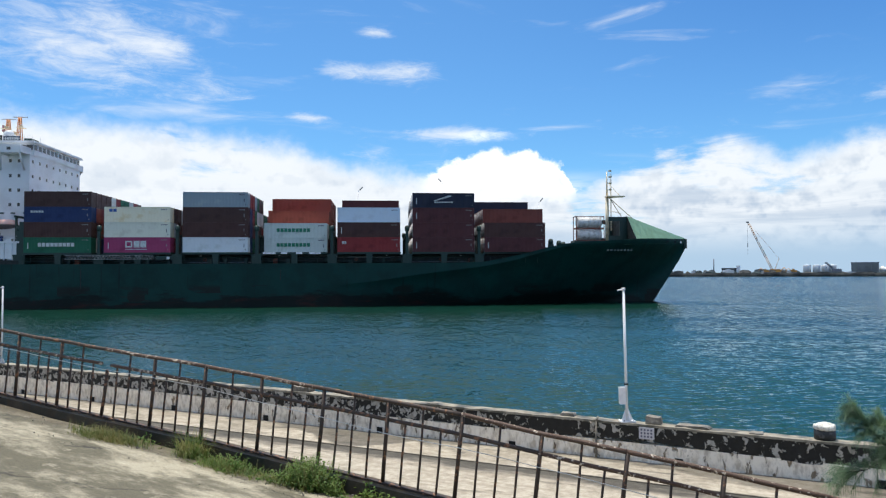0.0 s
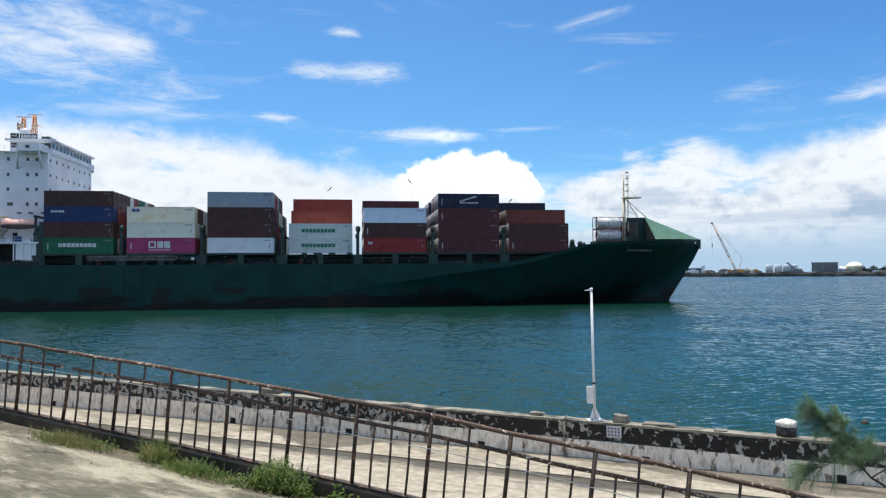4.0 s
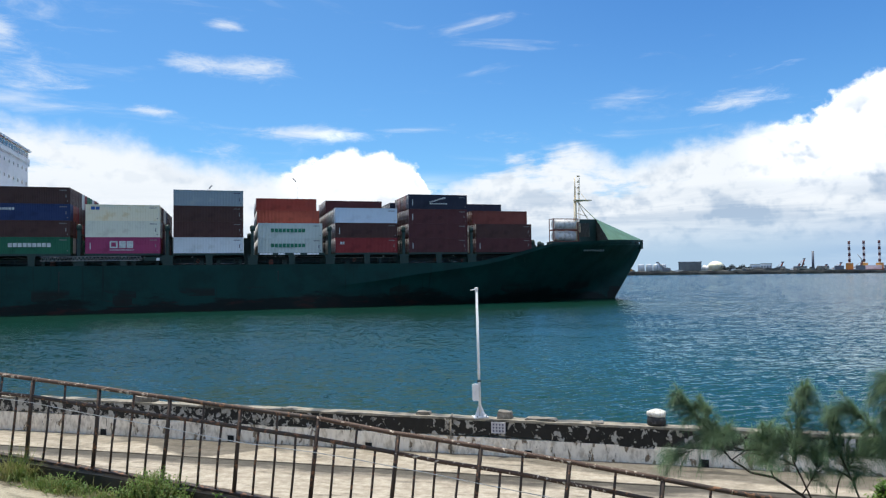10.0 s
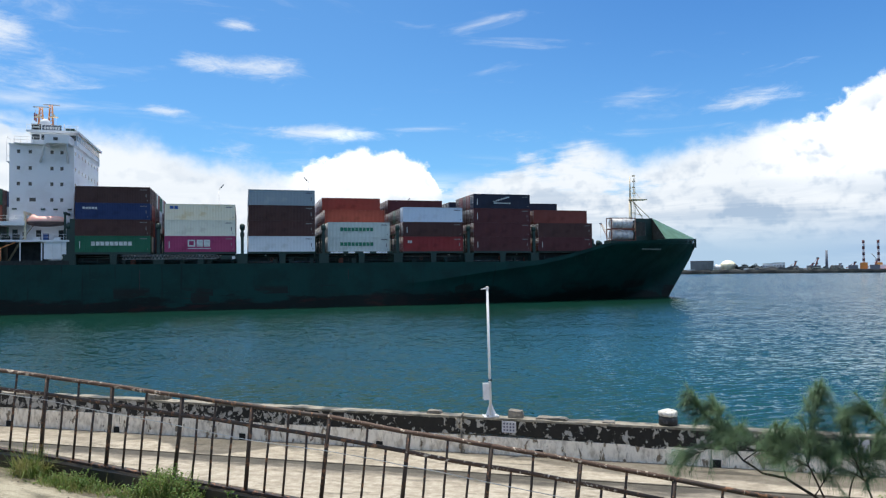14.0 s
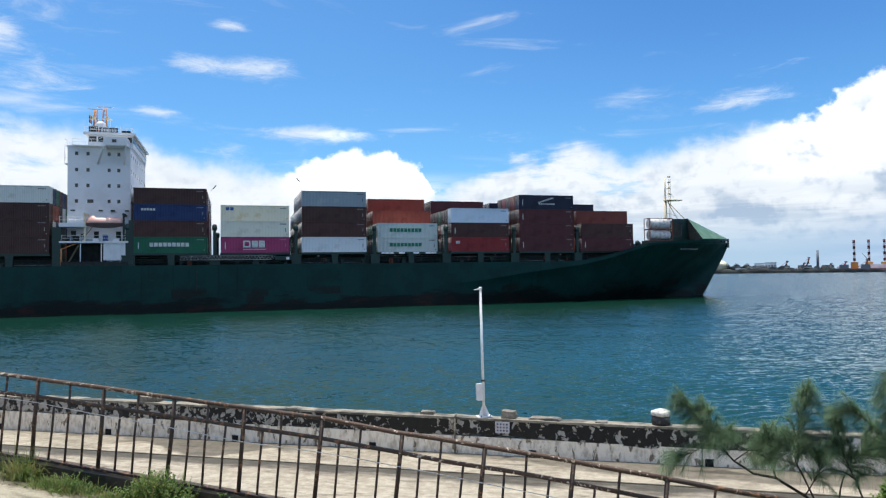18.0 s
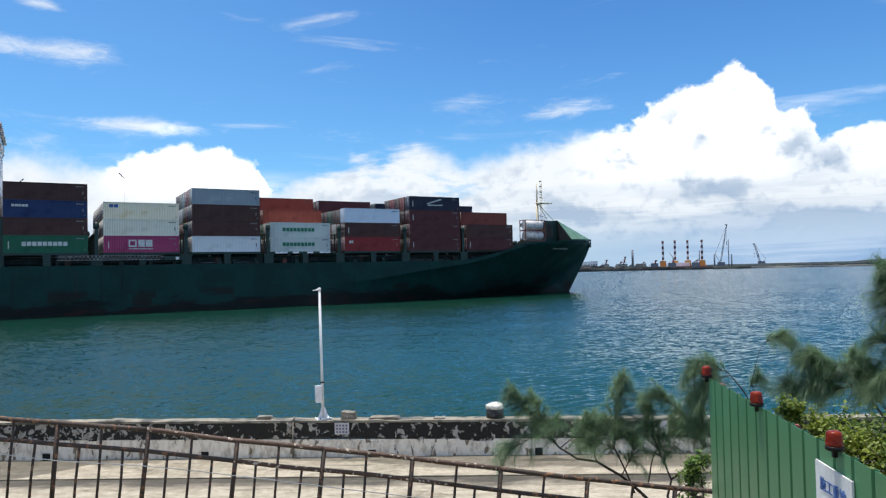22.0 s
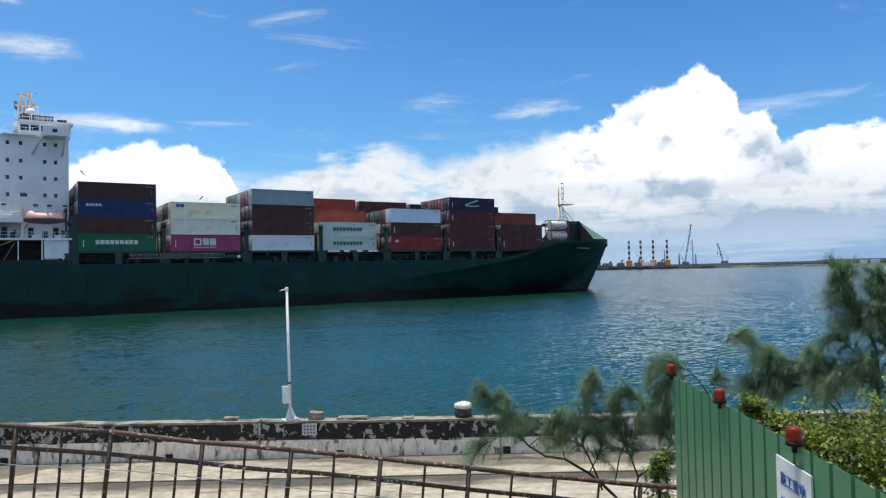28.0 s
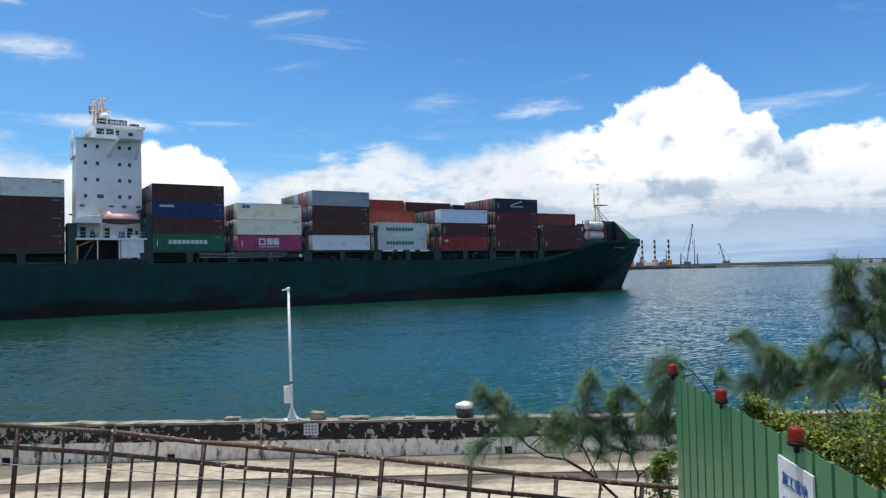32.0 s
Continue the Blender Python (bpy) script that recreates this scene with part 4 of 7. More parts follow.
def make_ship():
    ship = tagged(empty("container_ship"), "large dark green container ship with white deckhouse under way", "ship")
    MOVING.append((ship, Matrix.Identity(4)))

    def levels(x):
        top = lerp(SHEER, x)
        k = min(lerp(KNUCKLE, x), top - 0.25)
        return [-2.5, -0.2, 0.6, 1.5, 2.4, 2.4 + (k - 3.3) * 0.35, 2.4 + (k - 3.3) * 0.7, k - 0.9, k] + [k + (top - k) * i / 4 for i in range(1, 5)]
    bm = bmesh.new()
    hull_rows(bm, levels, [1, 1, 1, 1] + [0] * 8)
    part("hull", bm, [HULL, HULL], ship, "dark green hull with worn dark waterline band")
    # weather deck
    bm = bmesh.new()
    prev = None
    for i in range(61):
        x = -58 + 190 * (1 - (1 - i / 60) ** 1.5)
        z = lerp(SHEER, x) - (0.05 if x < 80 else 0.9)
        b = half_breadth(x, z) - 0.05
        ring = [bm.verts.new((x, HALF - b, z)), bm.verts.new((x, HALF + b, z))]
        if prev:
            bm.faces.new((prev[0], ring[0], ring[1], prev[1]))
        prev = ring
    part("deck", bm, BLACK_DECK, ship)
    # plate seams and scars on the side
    for x, z0, z1 in ((10.4, 3.8, 7.4), (47.5, 5.2, 7.2)):
        bm = bmesh.new()
        box(bm, x, x + 0.14, -0.03, 0.1, z0, z1)
        part("fender_strake", bm, BLACK_DECK, ship)
    # hatch coamings, cross-deck posts and passage under the containers
    for x0 in BAY_X:
        bm = bmesh.new()
        box(bm, x0 - 0.2, x0 + 12.4, 2.6, BEAM - 2.6, DECK_Z - 0.4, BASE_Z - 0.45)
        part("hatch_coaming", bm, BLACK_DECK, ship)
        bm = bmesh.new()
        box(bm, x0 - 0.1, x0 + 12.3, 0.06 if x0 < 87 else 0.9, BEAM - 0.06 if x0 < 87 else BEAM - 0.9, BASE_Z - 0.38, BASE_Z)
        part("hatch_cover", bm, DARK_GREEN, ship)
        for dx, w in ((-1.9, 1.75), (5.6, 1.1)):
            for y0 in (0.10, BEAM - 0.9):
                bm = bmesh.new()
                if x0 > 80 and dx > 0:
                    continue
                box(bm, x0 + dx, x0 + dx + w, y0, y0 + 0.8, DECK_Z - 0.2, BASE_Z - 0.36)
                box(bm, x0 + dx - 0.12, x0 + dx + w + 0.12, y0 - 0.05, y0 + 0.8, BASE_Z - 0.65, BASE_Z - 0.36)
                part("side_post", bm, DARK_GREEN, ship)
        for dx in (1.2, 3.6, 8.2, 10.6):
            bm = bmesh.new()
            rod(bm, (x0 + dx, 0.25, DECK_Z - 0.1), (x0 + dx, 0.25, DECK_Z + 1.05), 0.04, n=5)
            part("stanchion", bm, DARK_GREEN, ship)
        if x0 < 86:
            for h in (0.55, 1.05):
                bm = bmesh.new()
                rod(bm, (x0 - 0.2, 0.25, DECK_Z + h), (x0 + 12.4, 0.25, DECK_Z + h), 0.03, n=5)
                part("guard_rail", bm, DARK_GREEN, ship)
    # pipes, lamps, lockers and lifebuoys along the side passage
    rng = random.Random(12)
    for i, x0 in enumerate(BAY_X[:-1]):
        for h, r in ((1.5, 0.06), (1.25, 0.09), (0.25, 0.12)):
            part("deck_pipe", rod(bmesh.new(), (x0 - 0.2, 2.3, DECK_Z + h), (x0 + 12.4, 2.3, DECK_Z + h), r, n=6), (DARK_GREEN, DARK_GREEN, GANG_GREY)[(i + int(h * 4)) % 3], ship)
        for k in range(3):
            x = x0 + rng.choice((0.6, 2.2, 4.4, 7.2, 9.0, 11.4)) + rng.uniform(-0.3, 0.3)
            part("deck_box", box(bmesh.new(), x, x + rng.uniform(0.4, 0.9), 1.2, 1.8, DECK_Z - 0.05, DECK_Z + rng.uniform(0.5, 1.2)), rng.choice((DARK_GREEN, DARK_GREEN, DARK_GREEN, FRAME_RED)), ship)
        x = x0 + rng.choice((3.0, 9.4))
        part("passage_lamp", box(bmesh.new(), x, x + 0.28, 1.0, 1.2, BASE_Z - 0.75, BASE_Z - 0.6), HOUSE_WHITE, ship)
    for x in (33.3, 62.0, 78.5):
        ring = bmesh.new()
        pipe(ring, [(x + 0.27 * math.cos(a * math.pi / 8), 0.18, DECK_Z + 0.75 + 0.27 * math.sin(a * math.pi / 8)) for a in range(17)], 0.055, 6)
        part("lifebuoy", ring, FRAME_RED, ship, "dull red lifebuoy hung on the rail")
    part("winch_motor", box(bmesh.new(), 26.2, 26.75, -0.1, 0.2, 9.25, 9.75), HOUSE_WHITE, ship)
    # lashing posts in the gaps between the bays
    for i, x0 in enumerate(BAY_X):
        for y0 in (0.25, BEAM - 0.85):
            bm = bmesh.new()
            x = x0 - 1.35
            box(bm, x, x + 0.55, y0, y0 + 0.6, BASE_Z - 0.6, BASE_Z + 4.2)
            lathe(bm, [(0.42, -0.1), (0.48, 0.3), (0.42, 0.8), (0.2, 1.0)], (x + 0.28, y0 + 0.3, BASE_Z + 4.2), 10)
            part("lashing_post", bm, DARK_GREEN, ship)
        bm = bmesh.new()
        box(bm, x0 - 1.3, x0 - 0.9, 0.9, BEAM - 0.9, BASE_Z - 0.4, BASE_Z - 0.1)
        for y in range(3, 24, 3):
            box(bm, x0 - 1.2, x0 - 1.0, y - 0.1, y + 0.1, BASE_Z - 0.2, BASE_Z + 3.4)
        box(bm, x0 - 1.3, x0 - 0.9, 0.9, BEAM - 0.9, BASE_Z + 3.3, BASE_Z + 3.5)
        # extra panel, added only to keep the bright sky out of this gap
        if x0 == 44.0:
            box(bm, x0 - 2.5, x0 - 1.3, 12.0, 12.2, BASE_Z - 0.4, BASE_Z + 3.4)
        part("lashing_frame", bm, DARK_GREEN, ship)
        part("cross_deck", box(bmesh.new(), x0 - 2.6, x0 - 0.22, 2.4, BEAM - 2.4, DECK_Z - 0.2, BASE_Z - 0.42), DARK_GREEN, ship)
    # white bars paint bright slots of light under the stack set one row inboard
    for x0, x1 in ((44.2, 46.6), (47.6, 48.8), (50.5, 51.7), (53.0, 55.2)):
        part("edge_plate", box(bmesh.new(), x0, x1, -0.02, 0.02, BASE_Z - 0.36, BASE_Z - 0.03), SLOT_WHITE, ship)
    # bow: breakwater walls, whaleback cover, tip fittings
    for s in (-1, 1):
        bm = bmesh.new()
        box(bm, 115.0, 119.0, HALF + s * 5.0 - 0.1, HALF + s * 5.0 + 0.1, 12.0, 14.2)
        box(bm, 115.0, 119.0, HALF + s * 5.0 - 0.1, HALF + s * 5.0 + 0.1, 17.3, 18.2)
        box(bm, 117.4, 119.0, HALF + s * 5.0 - 0.1, HALF + s * 5.0 + 0.1, 14.2, 17.3)
        part("breakwater", bm, DARK_GREEN, ship, "dark green steel breakwater plate")
    bm = bmesh.new()
    n = 10
    rows = []
    for i in range(n + 1):
        s = i / n
        x = 119.0 + 14.6 * s
        edge = half_breadth(x, lerp(SHEER, x)) - 0.1
        peak = lerp([(0, 18.3), (1, 13.9)], s)
        low = lerp(SHEER, x) - 0.05
        w = min(5.0 * (1 - s) + 0.2, edge * 0.6 + 0.05)
        rows.append([bm.verts.new((x, HALF + q, z)) for q, z in ((-edge, low), (-w, peak), (w, peak), (edge, low))])
    for a, b in zip(rows, rows[1:]):
        for j in range(3):
            bm.faces.new((a[j], b[j], b[j + 1], a[j + 1]))
    # after face painted black, for the dark of the opening behind the breakwater
    bm.faces.new(rows[0]).material_index = 1
    bm.faces.new(rows[-1][::-1])
    bmesh.ops.recalc_face_normals(bm, faces=bm.faces)
    part("whaleback", bm, [DECK_GREEN, BLACK_DECK], ship, "light green sloping bow cover")
    for s in (-1, 1):
        bm = bmesh.new()
        prev = None
        for i in range(25):
            x = 116.0 + 17.6 * (1 - (1 - i / 24) ** 1.6)
            top = lerp(SHEER, x)
            ring = []
            for z, out in ((top - 1.0, 0.03), (top + 0.12, 0.05), (top + 0.12, -0.12), (top - 1.0, -0.12)):
                ring.append(bm.verts.new((x, HALF + s * (half_breadth(min(x, stem_x(z) - 0.05), z) + out), z)))
            if prev:
                for j in range(4):
                    bm.faces.new((prev[j], ring[j], ring[(j + 1) % 4], prev[(j + 1) % 4]))
            prev = ring
        bmesh.ops.recalc_face_normals(bm, faces=bm.faces)
        part("bow_rim", bm, RIM_GREEN, ship, "mid-green bulwark strake round the bow")
    bm = bmesh.new()
    box(bm, 133.4, 134.1, HALF - 0.5, HALF + 0.5, 11.6, 13.75)
    part("stem_head", bm, DARK_GREEN, ship)
    for x in (127.4, 129.8, 131.9):
        y = HALF - half_breadth(x, 12.9) - 0.04
        bm = bmesh.new()
        rod(bm, (x, y - 0.06, 12.9), (x, y + 0.5, 12.9), 0.26, n=12)
        part("fairlead", bm, HOUSE_WHITE if x > 130 else BLACK_DECK, ship)
    # bow mast
    mast = part("bow_mast", rod(bmesh.new(), (116.0, 12.8, 12.3), (116.0, 12.8, 23.0), 0.42, 0.34, 10), CREAM, ship, "cream steel foremast with ladder and crosstree")
    part("topmast", rod(bmesh.new(), (116.0, 12.8, 23.0), (116.0, 12.8, 28.4), 0.22, 0.12, 8), CREAM, mast)
    for a, b, r in (((116.6, 12.8, 22.6), (119.8, 12.8, 17.6), 0.09), ((116.6, 12.8, 22.6), (121.6, 12.8, 18.2), 0.09), ((116.0, 12.8, 22.7), (119.0, 12.8, 22.9), 0.14),
                    ((116, 12.8, 26.2), (119, 12.8, 23), 0.04), ((116.0, 12.8, 20.0), (119.2, 12.8, 19.2), 0.06)):
        part("mast_stay", rod(bmesh.new(), a, b, r, n=6), CREAM, mast)
    part("crosstree", box(bmesh.new(), 115.4, 119.4, 10.9, 12.7, 22.75, 22.95), CREAM, mast)
    bm = bmesh.new()
    for i in range(26):
        box(bm, 116.5, 116.58, 11.5, 12.1, 15.5 + i * 0.48, 15.56 + i * 0.48)
    box(bm, 116.5, 116.58, 11.45, 11.52, 15.4, 28.0)
    box(bm, 116.5, 116.58, 12.08, 12.15, 15.4, 28.0)
    part("ladder", bm, CREAM, mast)
    for z in (24.2, 25.6, 27.0, 28.3):
        part("mast_light", box(bmesh.new(), 116.1, 116.7, 11.6, 12.0, z, z + 0.3), CREAM, mast)
    # winches and pipes on the foredeck
    for x, y, h in ((101.5, 4.0, 2.4), (103.3, 4.4, 1.8), (104.6, 6.0, 1.5)):
        bm = bmesh.new()
        box(bm, x - 0.5, x + 0.5, y, y + 1.2, 10.2, 10.8 + h * 0.6)
        lathe(bm, [(0.5, 0), (0.55, 0.5), (0.4, 1.0), (0.15, 1.1)], (x, y + 0.6, 10.8 + h * 0.6), 10)
        part("deck_vent", bm, DARK_GREEN, ship)
    part("tank_platform", box(bmesh.new(), 106.8, 113.6, 5.7, 8.8, 11.0, 13.0), DARK_GREEN, ship)
    # name on the bow, as plain bars on the flare
    for i in range(8):
        x = 112.6 + i * 0.78
        y = HALF - half_breadth(x, 11.0)
        bm = bmesh.new()
        box(bm, x, x + 0.42, y - 0.05, y + 0.3, 10.75, 11.4)
        part("name_bar", bm, LETTER_FAINT, ship)
    # gangway stowed along the side
    gang = part("gangway", box(bmesh.new(), 7.6, 23.6, -0.32, -0.24, 9.25, 9.35), GANG_GREY, ship, "grey lattice gangway stowed along the rail")
    part("gangway_rail", box(bmesh.new(), 7.6, 23.6, -0.32, -0.24, 9.98, 10.06), GANG_GREY, gang)
    for i in range(27):
        x = 7.7 + i * 0.6
        bm = bmesh.new()
        rod(bm, (x, -0.28, 9.3), (x + 0.3, -0.28, 10.0), 0.045, n=4)
        rod(bm, (x + 0.3, -0.28, 10.0), (x + 0.6, -0.28, 9.3), 0.045, n=4)
        part("gangway_brace", bm, GANG_GREY, gang)
    bm = bmesh.new()
    box(bm, 24.2, 27.4, 0.0, 0.3, 9.2, 9.9)
    part("ladder_winch", bm, DARK_GREEN, ship)
    return ship


BOAT_LOW = surface("mauve_grey_boat_hull", (0.20, 0.125, 0.125), 0.5)
CAN_BLUE = surface("blue_locker_paint", (0.02, 0.06, 0.22), 0.5)
STAIR_BUFF = surface("worn_buff_paint", (0.30, 0.24, 0.14), 0.6)


def make_house(ship):
    """The white deckhouse just aft of the green stack."""
    X0, X1, Y0, Y1 = -11.3, -1.0, 4.0, BEAM - 1.0
    top = 29.9
    house = part("deckhouse", prism(bmesh.new(), [(X0, Y0), (X1, Y0), (X1, Y1), (-7.0, Y1), (-7.0, Y0 + 7.0), (X0, Y0 + 7.0)], "z", DECK_Z - 0.2, top), HOUSE_WHITE, ship, "tall white accommodation block with small windows")
    trim = bmesh.new()
    prism(trim, [(X0 - 0.1, Y0 - 0.12), (X1 + 0.12, Y0 - 0.12), (X1 + 0.12, Y1 + 0.12), (-7.1, Y1 + 0.12), (-7.1, Y0 + 7.1), (X0 - 0.1, Y0 + 7.1)], "z", top - 0.25, top + 0.002)
    part("deck_edge", trim, HOUSE_WHITE, house)
    for z in (28.5, 25.6, 22.8, 20.0):
        for x in (-9.85, -8.0, -4.55, -2.95) if z > 21 else (-9.85, -7.6, -4.55, -2.95):
            w = 0.5 if not (z < 21 and x == -7.6) else 1.0
            win = part("window", box(bmesh.new(), x - w / 2, x + w / 2, Y0 - 0.03, Y0 + 0.1, z - 0.32, z + 0.32), GLASS_DARK, house)
            part("window_frame", box(bmesh.new(), x - w / 2 - 0.08, x + w / 2 + 0.08, Y0 - 0.018, Y0 + 0.05, z - 0.40, z + 0.40), HOUSE_WHITE, win)
        for i in range(8):
            y = Y0 + 1.2 + i * (Y1 - Y0 - 2.4) / 7
            part("window", box(bmesh.new(), X1 - 0.1, X1 + 0.04, y - 0.3, y + 0.3, z - 0.32, z + 0.32), GLASS_DARK, house)
    # bridge deck, wider than the house
    bz = top
    bridge = part("bridge", box(bmesh.new(), -8.2, -0.7, 5.0, BEAM - 2.0, bz + 0.002, bz + 2.2), HOUSE_WHITE, ship, "white wheelhouse with a band of dark windows")
    part("bridge_roof", box(bmesh.new(), -8.8, -0.3, 4.2, BEAM - 1.2, bz + 2.2, bz + 2.6), HOUSE_WHITE, bridge)
    for i in range(12):
        y = 5.7 + i * (BEAM - 8.4) / 11
        part("pane", box(bmesh.new(), -0.75, -0.65, y - 0.6, y + 0.6, bz + 0.95, bz + 1.9), GLASS_DARK, bridge)
    for x in (-7.4, -5.9, -4.4, -2.9, -1.5):
        part("pane", box(bmesh.new(), x - 0.6, x + 0.6, 4.94, 5.04, bz + 0.95, bz + 1.9), GLASS_DARK, bridge)
    for y0, y1, s in ((0.7, 5.0, -1), (BEAM - 2.0, BEAM + 1.2, 1)):
        wing = part("bridge_wing", box(bmesh.new(), -5.2, -1.2, y0, y1, bz - 0.15, bz + 0.10), HOUSE_WHITE, bridge)
        yo = y0 if s < 0 else y1
        part("wing_bulwark", box(bmesh.new(), -5.0, -1.2, yo - 0.06, yo + 0.06, bz - 0.3, bz + 1.15), HOUSE_WHITE, wing)
        part("wing_front", box(bmesh.new(), -1.32, -1.2, y0, y1, bz + 0.1, bz + 1.2), HOUSE_WHITE, wing)
        wall_y = Y0 if s < 0 else Y1
        bm = bmesh.new()
        rod(bm, (-6.4, wall_y, bz - 3.2), (-4.9, yo - s * 0.2, bz - 0.1), 0.20, n=4)
        part("wing_strut", bm, HOUSE_WHITE, wing)
        part("wing_strut", rod(bmesh.new(), (-2.0, wall_y, bz - 3.2), (-1.5, yo - s * 0.2, bz - 0.1), 0.20, n=4), HOUSE_WHITE, wing)
        part("wing_beam", box(bmesh.new(), -5.2, -4.8, min(wall_y, yo), max(wall_y, yo), bz - 0.6, bz - 0.15), HOUSE_WHITE, wing)
        part("wing_window", box(bmesh.new(), -3.6, -2.9, yo - 0.09, yo + 0.09, bz + 0.2, bz + 0.75), GLASS_DARK, wing)
        bm = bmesh.new()
        ya = wall_y + s * 0.9
        for i in range(6):
            rod(bm, (-5.3 - i * 1.0, ya, bz), (-5.3 - i * 1.0, ya, bz + 1.1), 0.03, n=4)
        for h in (0.55, 1.1):
            pipe(bm, [(-10.4, ya, bz + h), (-6.3, ya, bz + h), (-5.0, yo, bz + h)], 0.03, 4)
        box(bm, -10.4, -5.2, min(wall_y, ya), max(wall_y, ya), bz - 0.15, bz)
        part("wing_rail", bm, HOUSE_WHITE, wing)
    # roof gear
    rz = bz + 2.6
    part("name_board", box(bmesh.new(), -6.3, -3.2, 4.6, 4.72, rz, rz + 1.0), surface("slate_board", (0.06, 0.09, 0.14), 0.5), bridge, "dark name board with pale bars")
    part("emblem_board", box(bmesh.new(), -8.0, -6.5, 4.6, 4.72, rz, rz + 1.1), BLACK_DECK, bridge, "dark square board on the wheelhouse roof")
    part("emblem_bar", box(bmesh.new(), -7.7, -6.8, 4.56, 4.6, rz + 0.45, rz + 0.65), LETTER_WHITE, bridge)
    for i in range(6):
        part("board_bar", box(bmesh.new(), -6.0 + i * 0.45, -5.70 + i * 0.45, 4.56, 4.6, rz + 0.2, rz + 0.7), LETTER_WHITE, bridge)
    dome = lathe(bmesh.new(), [(0.35, 0), (0.35, 0.9), (0.78, 1.1), (0.95, 1.6), (0.8, 2.15), (0.4, 2.45), (0.05, 2.52)], (-6.4, 7.0, rz), 16)
    part("radome", dome, HOUSE_WHITE, bridge, flat_shade=False)
    part("roof_box", box(bmesh.new(), -2.6, -1.2, 5.0, 8.0, rz, rz + 0.55), DARK_GREEN, bridge)
    for x, y, h in ((-6.4, 11.0, 5.9), (-7.6, 9.0, 5.0)):
        bm = bmesh.new()
        for dx, dy in ((-0.5, -0.5), (0.5, -0.5), (0.5, 0.5), (-0.5, 0.5)):
            rod(bm, (x + dx, y + dy, rz - 1), (x + dx * 0.4, y + dy * 0.4, rz + h), 0.1, n=5)
        for i in range(7):
            z = rz + h * (i + 0.5) / 7.5
            w = 0.5 - 0.3 * (i + 0.5) / 7.5
            rod(bm, (x - w, y - w, z), (x + w, y + w, z + 0.5), 0.05, n=4)
            rod(bm, (x - w, y + w, z), (x + w, y - w, z + 0.5), 0.05, n=4)
        tower = part("radar_mast", bm, CREAM if h > 6 else ORANGE, bridge)
        part("radar_bar", box(bmesh.new(), x - 1.3, x + 1.5, y - 0.1, y + 0.1, rz + h, rz + h + 0.18), HOUSE_WHITE, tower)
    bm = bmesh.new()
    for i in range(4):
        box(bm, -8.75 + i * 0.11, -8.64 + i * 0.11, 9.0 + 0.05 * (i % 2), 9.05 + 0.05 * (i % 2), rz + 2.6 - 0.1 * i, rz + 4.0 - 0.06 * i)
    part("flag", bm, surface("red_flag", (0.32, 0.03, 0.05), 0.8), bridge)
    # aerials, lamps and a rail on the wheelhouse roof
    for x, y, h in ((-8.5, 9.0, 4.6), (-3.0, 6.0, 1.6), (-1.4, 9.0, 1.9), (-4.4, 12.0, 2.8), (-5.2, 9.5, 3.4), (-8.3, 6.5, 2.2)):
        part("aerial", rod(bmesh.new(), (x, y, rz), (x, y, rz + h), 0.045, 0.03, 5), HOUSE_WHITE, bridge)
    for x, y, z in ((-7.2, 10.8, 2.4), (-5.9, 10.6, 3.6), (-6.9, 9.3, 1.6), (-7.9, 8.8, 3.1)):
        part("mast_platform", box(bmesh.new(), x - 0.8, x + 0.8, y - 0.5, y + 0.5, rz + z, rz + z + 0.09), CREAM, bridge)
        part("mast_box", box(bmesh.new(), x - 0.25, x + 0.25, y - 0.3, y + 0.2, rz + z + 0.09, rz + z + 0.55), CREAM, bridge)
    bm = bmesh.new()
    for i in range(9):
        rod(bm, (-8.7 + i, 4.3, rz), (-8.7 + i, 4.3, rz + 0.9), 0.025, n=4)
    for h in (0.45, 0.9):
        rod(bm, (-8.7, 4.3, rz + h), (-0.7, 4.3, rz + h), 0.025, n=4)
    part("roof_rail", bm, HOUSE_WHITE, bridge)
    # lower decks on the near and far sides, lifeboats
    for s in (0, 1):
        def yy(a, b):
            return (a, b) if s == 0 else (BEAM - b, BEAM - a)
        part("boat_deck", box(bmesh.new(), -11.8, -0.9, *yy(0.1, 4.0), 12.4, 12.72), HOUSE_WHITE, house)
        for x in (-8.5, -5.2, -3.6, -2.2):
            part("deck_post", box(bmesh.new(), x - 0.08, x + 0.08, *yy(0.15, 0.3), DECK_Z - 0.1, 12.4), HOUSE_WHITE, house)
        # black sheet that paints the shade under the boat deck over the white wall
        part("lower_screen", box(bmesh.new(), -11.3, -5.0, *yy(3.6, 3.98), DECK_Z - 0.1, 12.4), BLACK_DECK, house)
        part("side_plate", box(bmesh.new(), -4.9, -1.2, *yy(0.35, 0.5), 9.4, 12.4), HOUSE_WHITE, house)
        part("upper_deck", box(bmesh.new(), -11.9, -7.9, *yy(0.3, 4.0), 15.2, 15.9), HOUSE_WHITE, house)
        bm = bmesh.new()
        for x in (-11.4, -9.8, -8.2, -6.6, -5.0, -3.4, -1.8):
            rod(bm, (x, yy(0.15, 0)[0], 12.7), (x, yy(0.15, 0)[0], 13.7), 0.03, n=4)
        for h in (0.5, 1.0):
            rod(bm, (-11.4, yy(0.15, 0)[0], 12.7 + h), (-1.3, yy(0.15, 0)[0], 12.7 + h), 0.03, n=4)
        part("deck_rail", bm, HOUSE_WHITE, house)
        for x in (-7.9, -1.7):
            bm = bmesh.new()
            box(bm, x - 0.15, x + 0.15, *yy(0.6, 1.0), 12.7, 17.4)
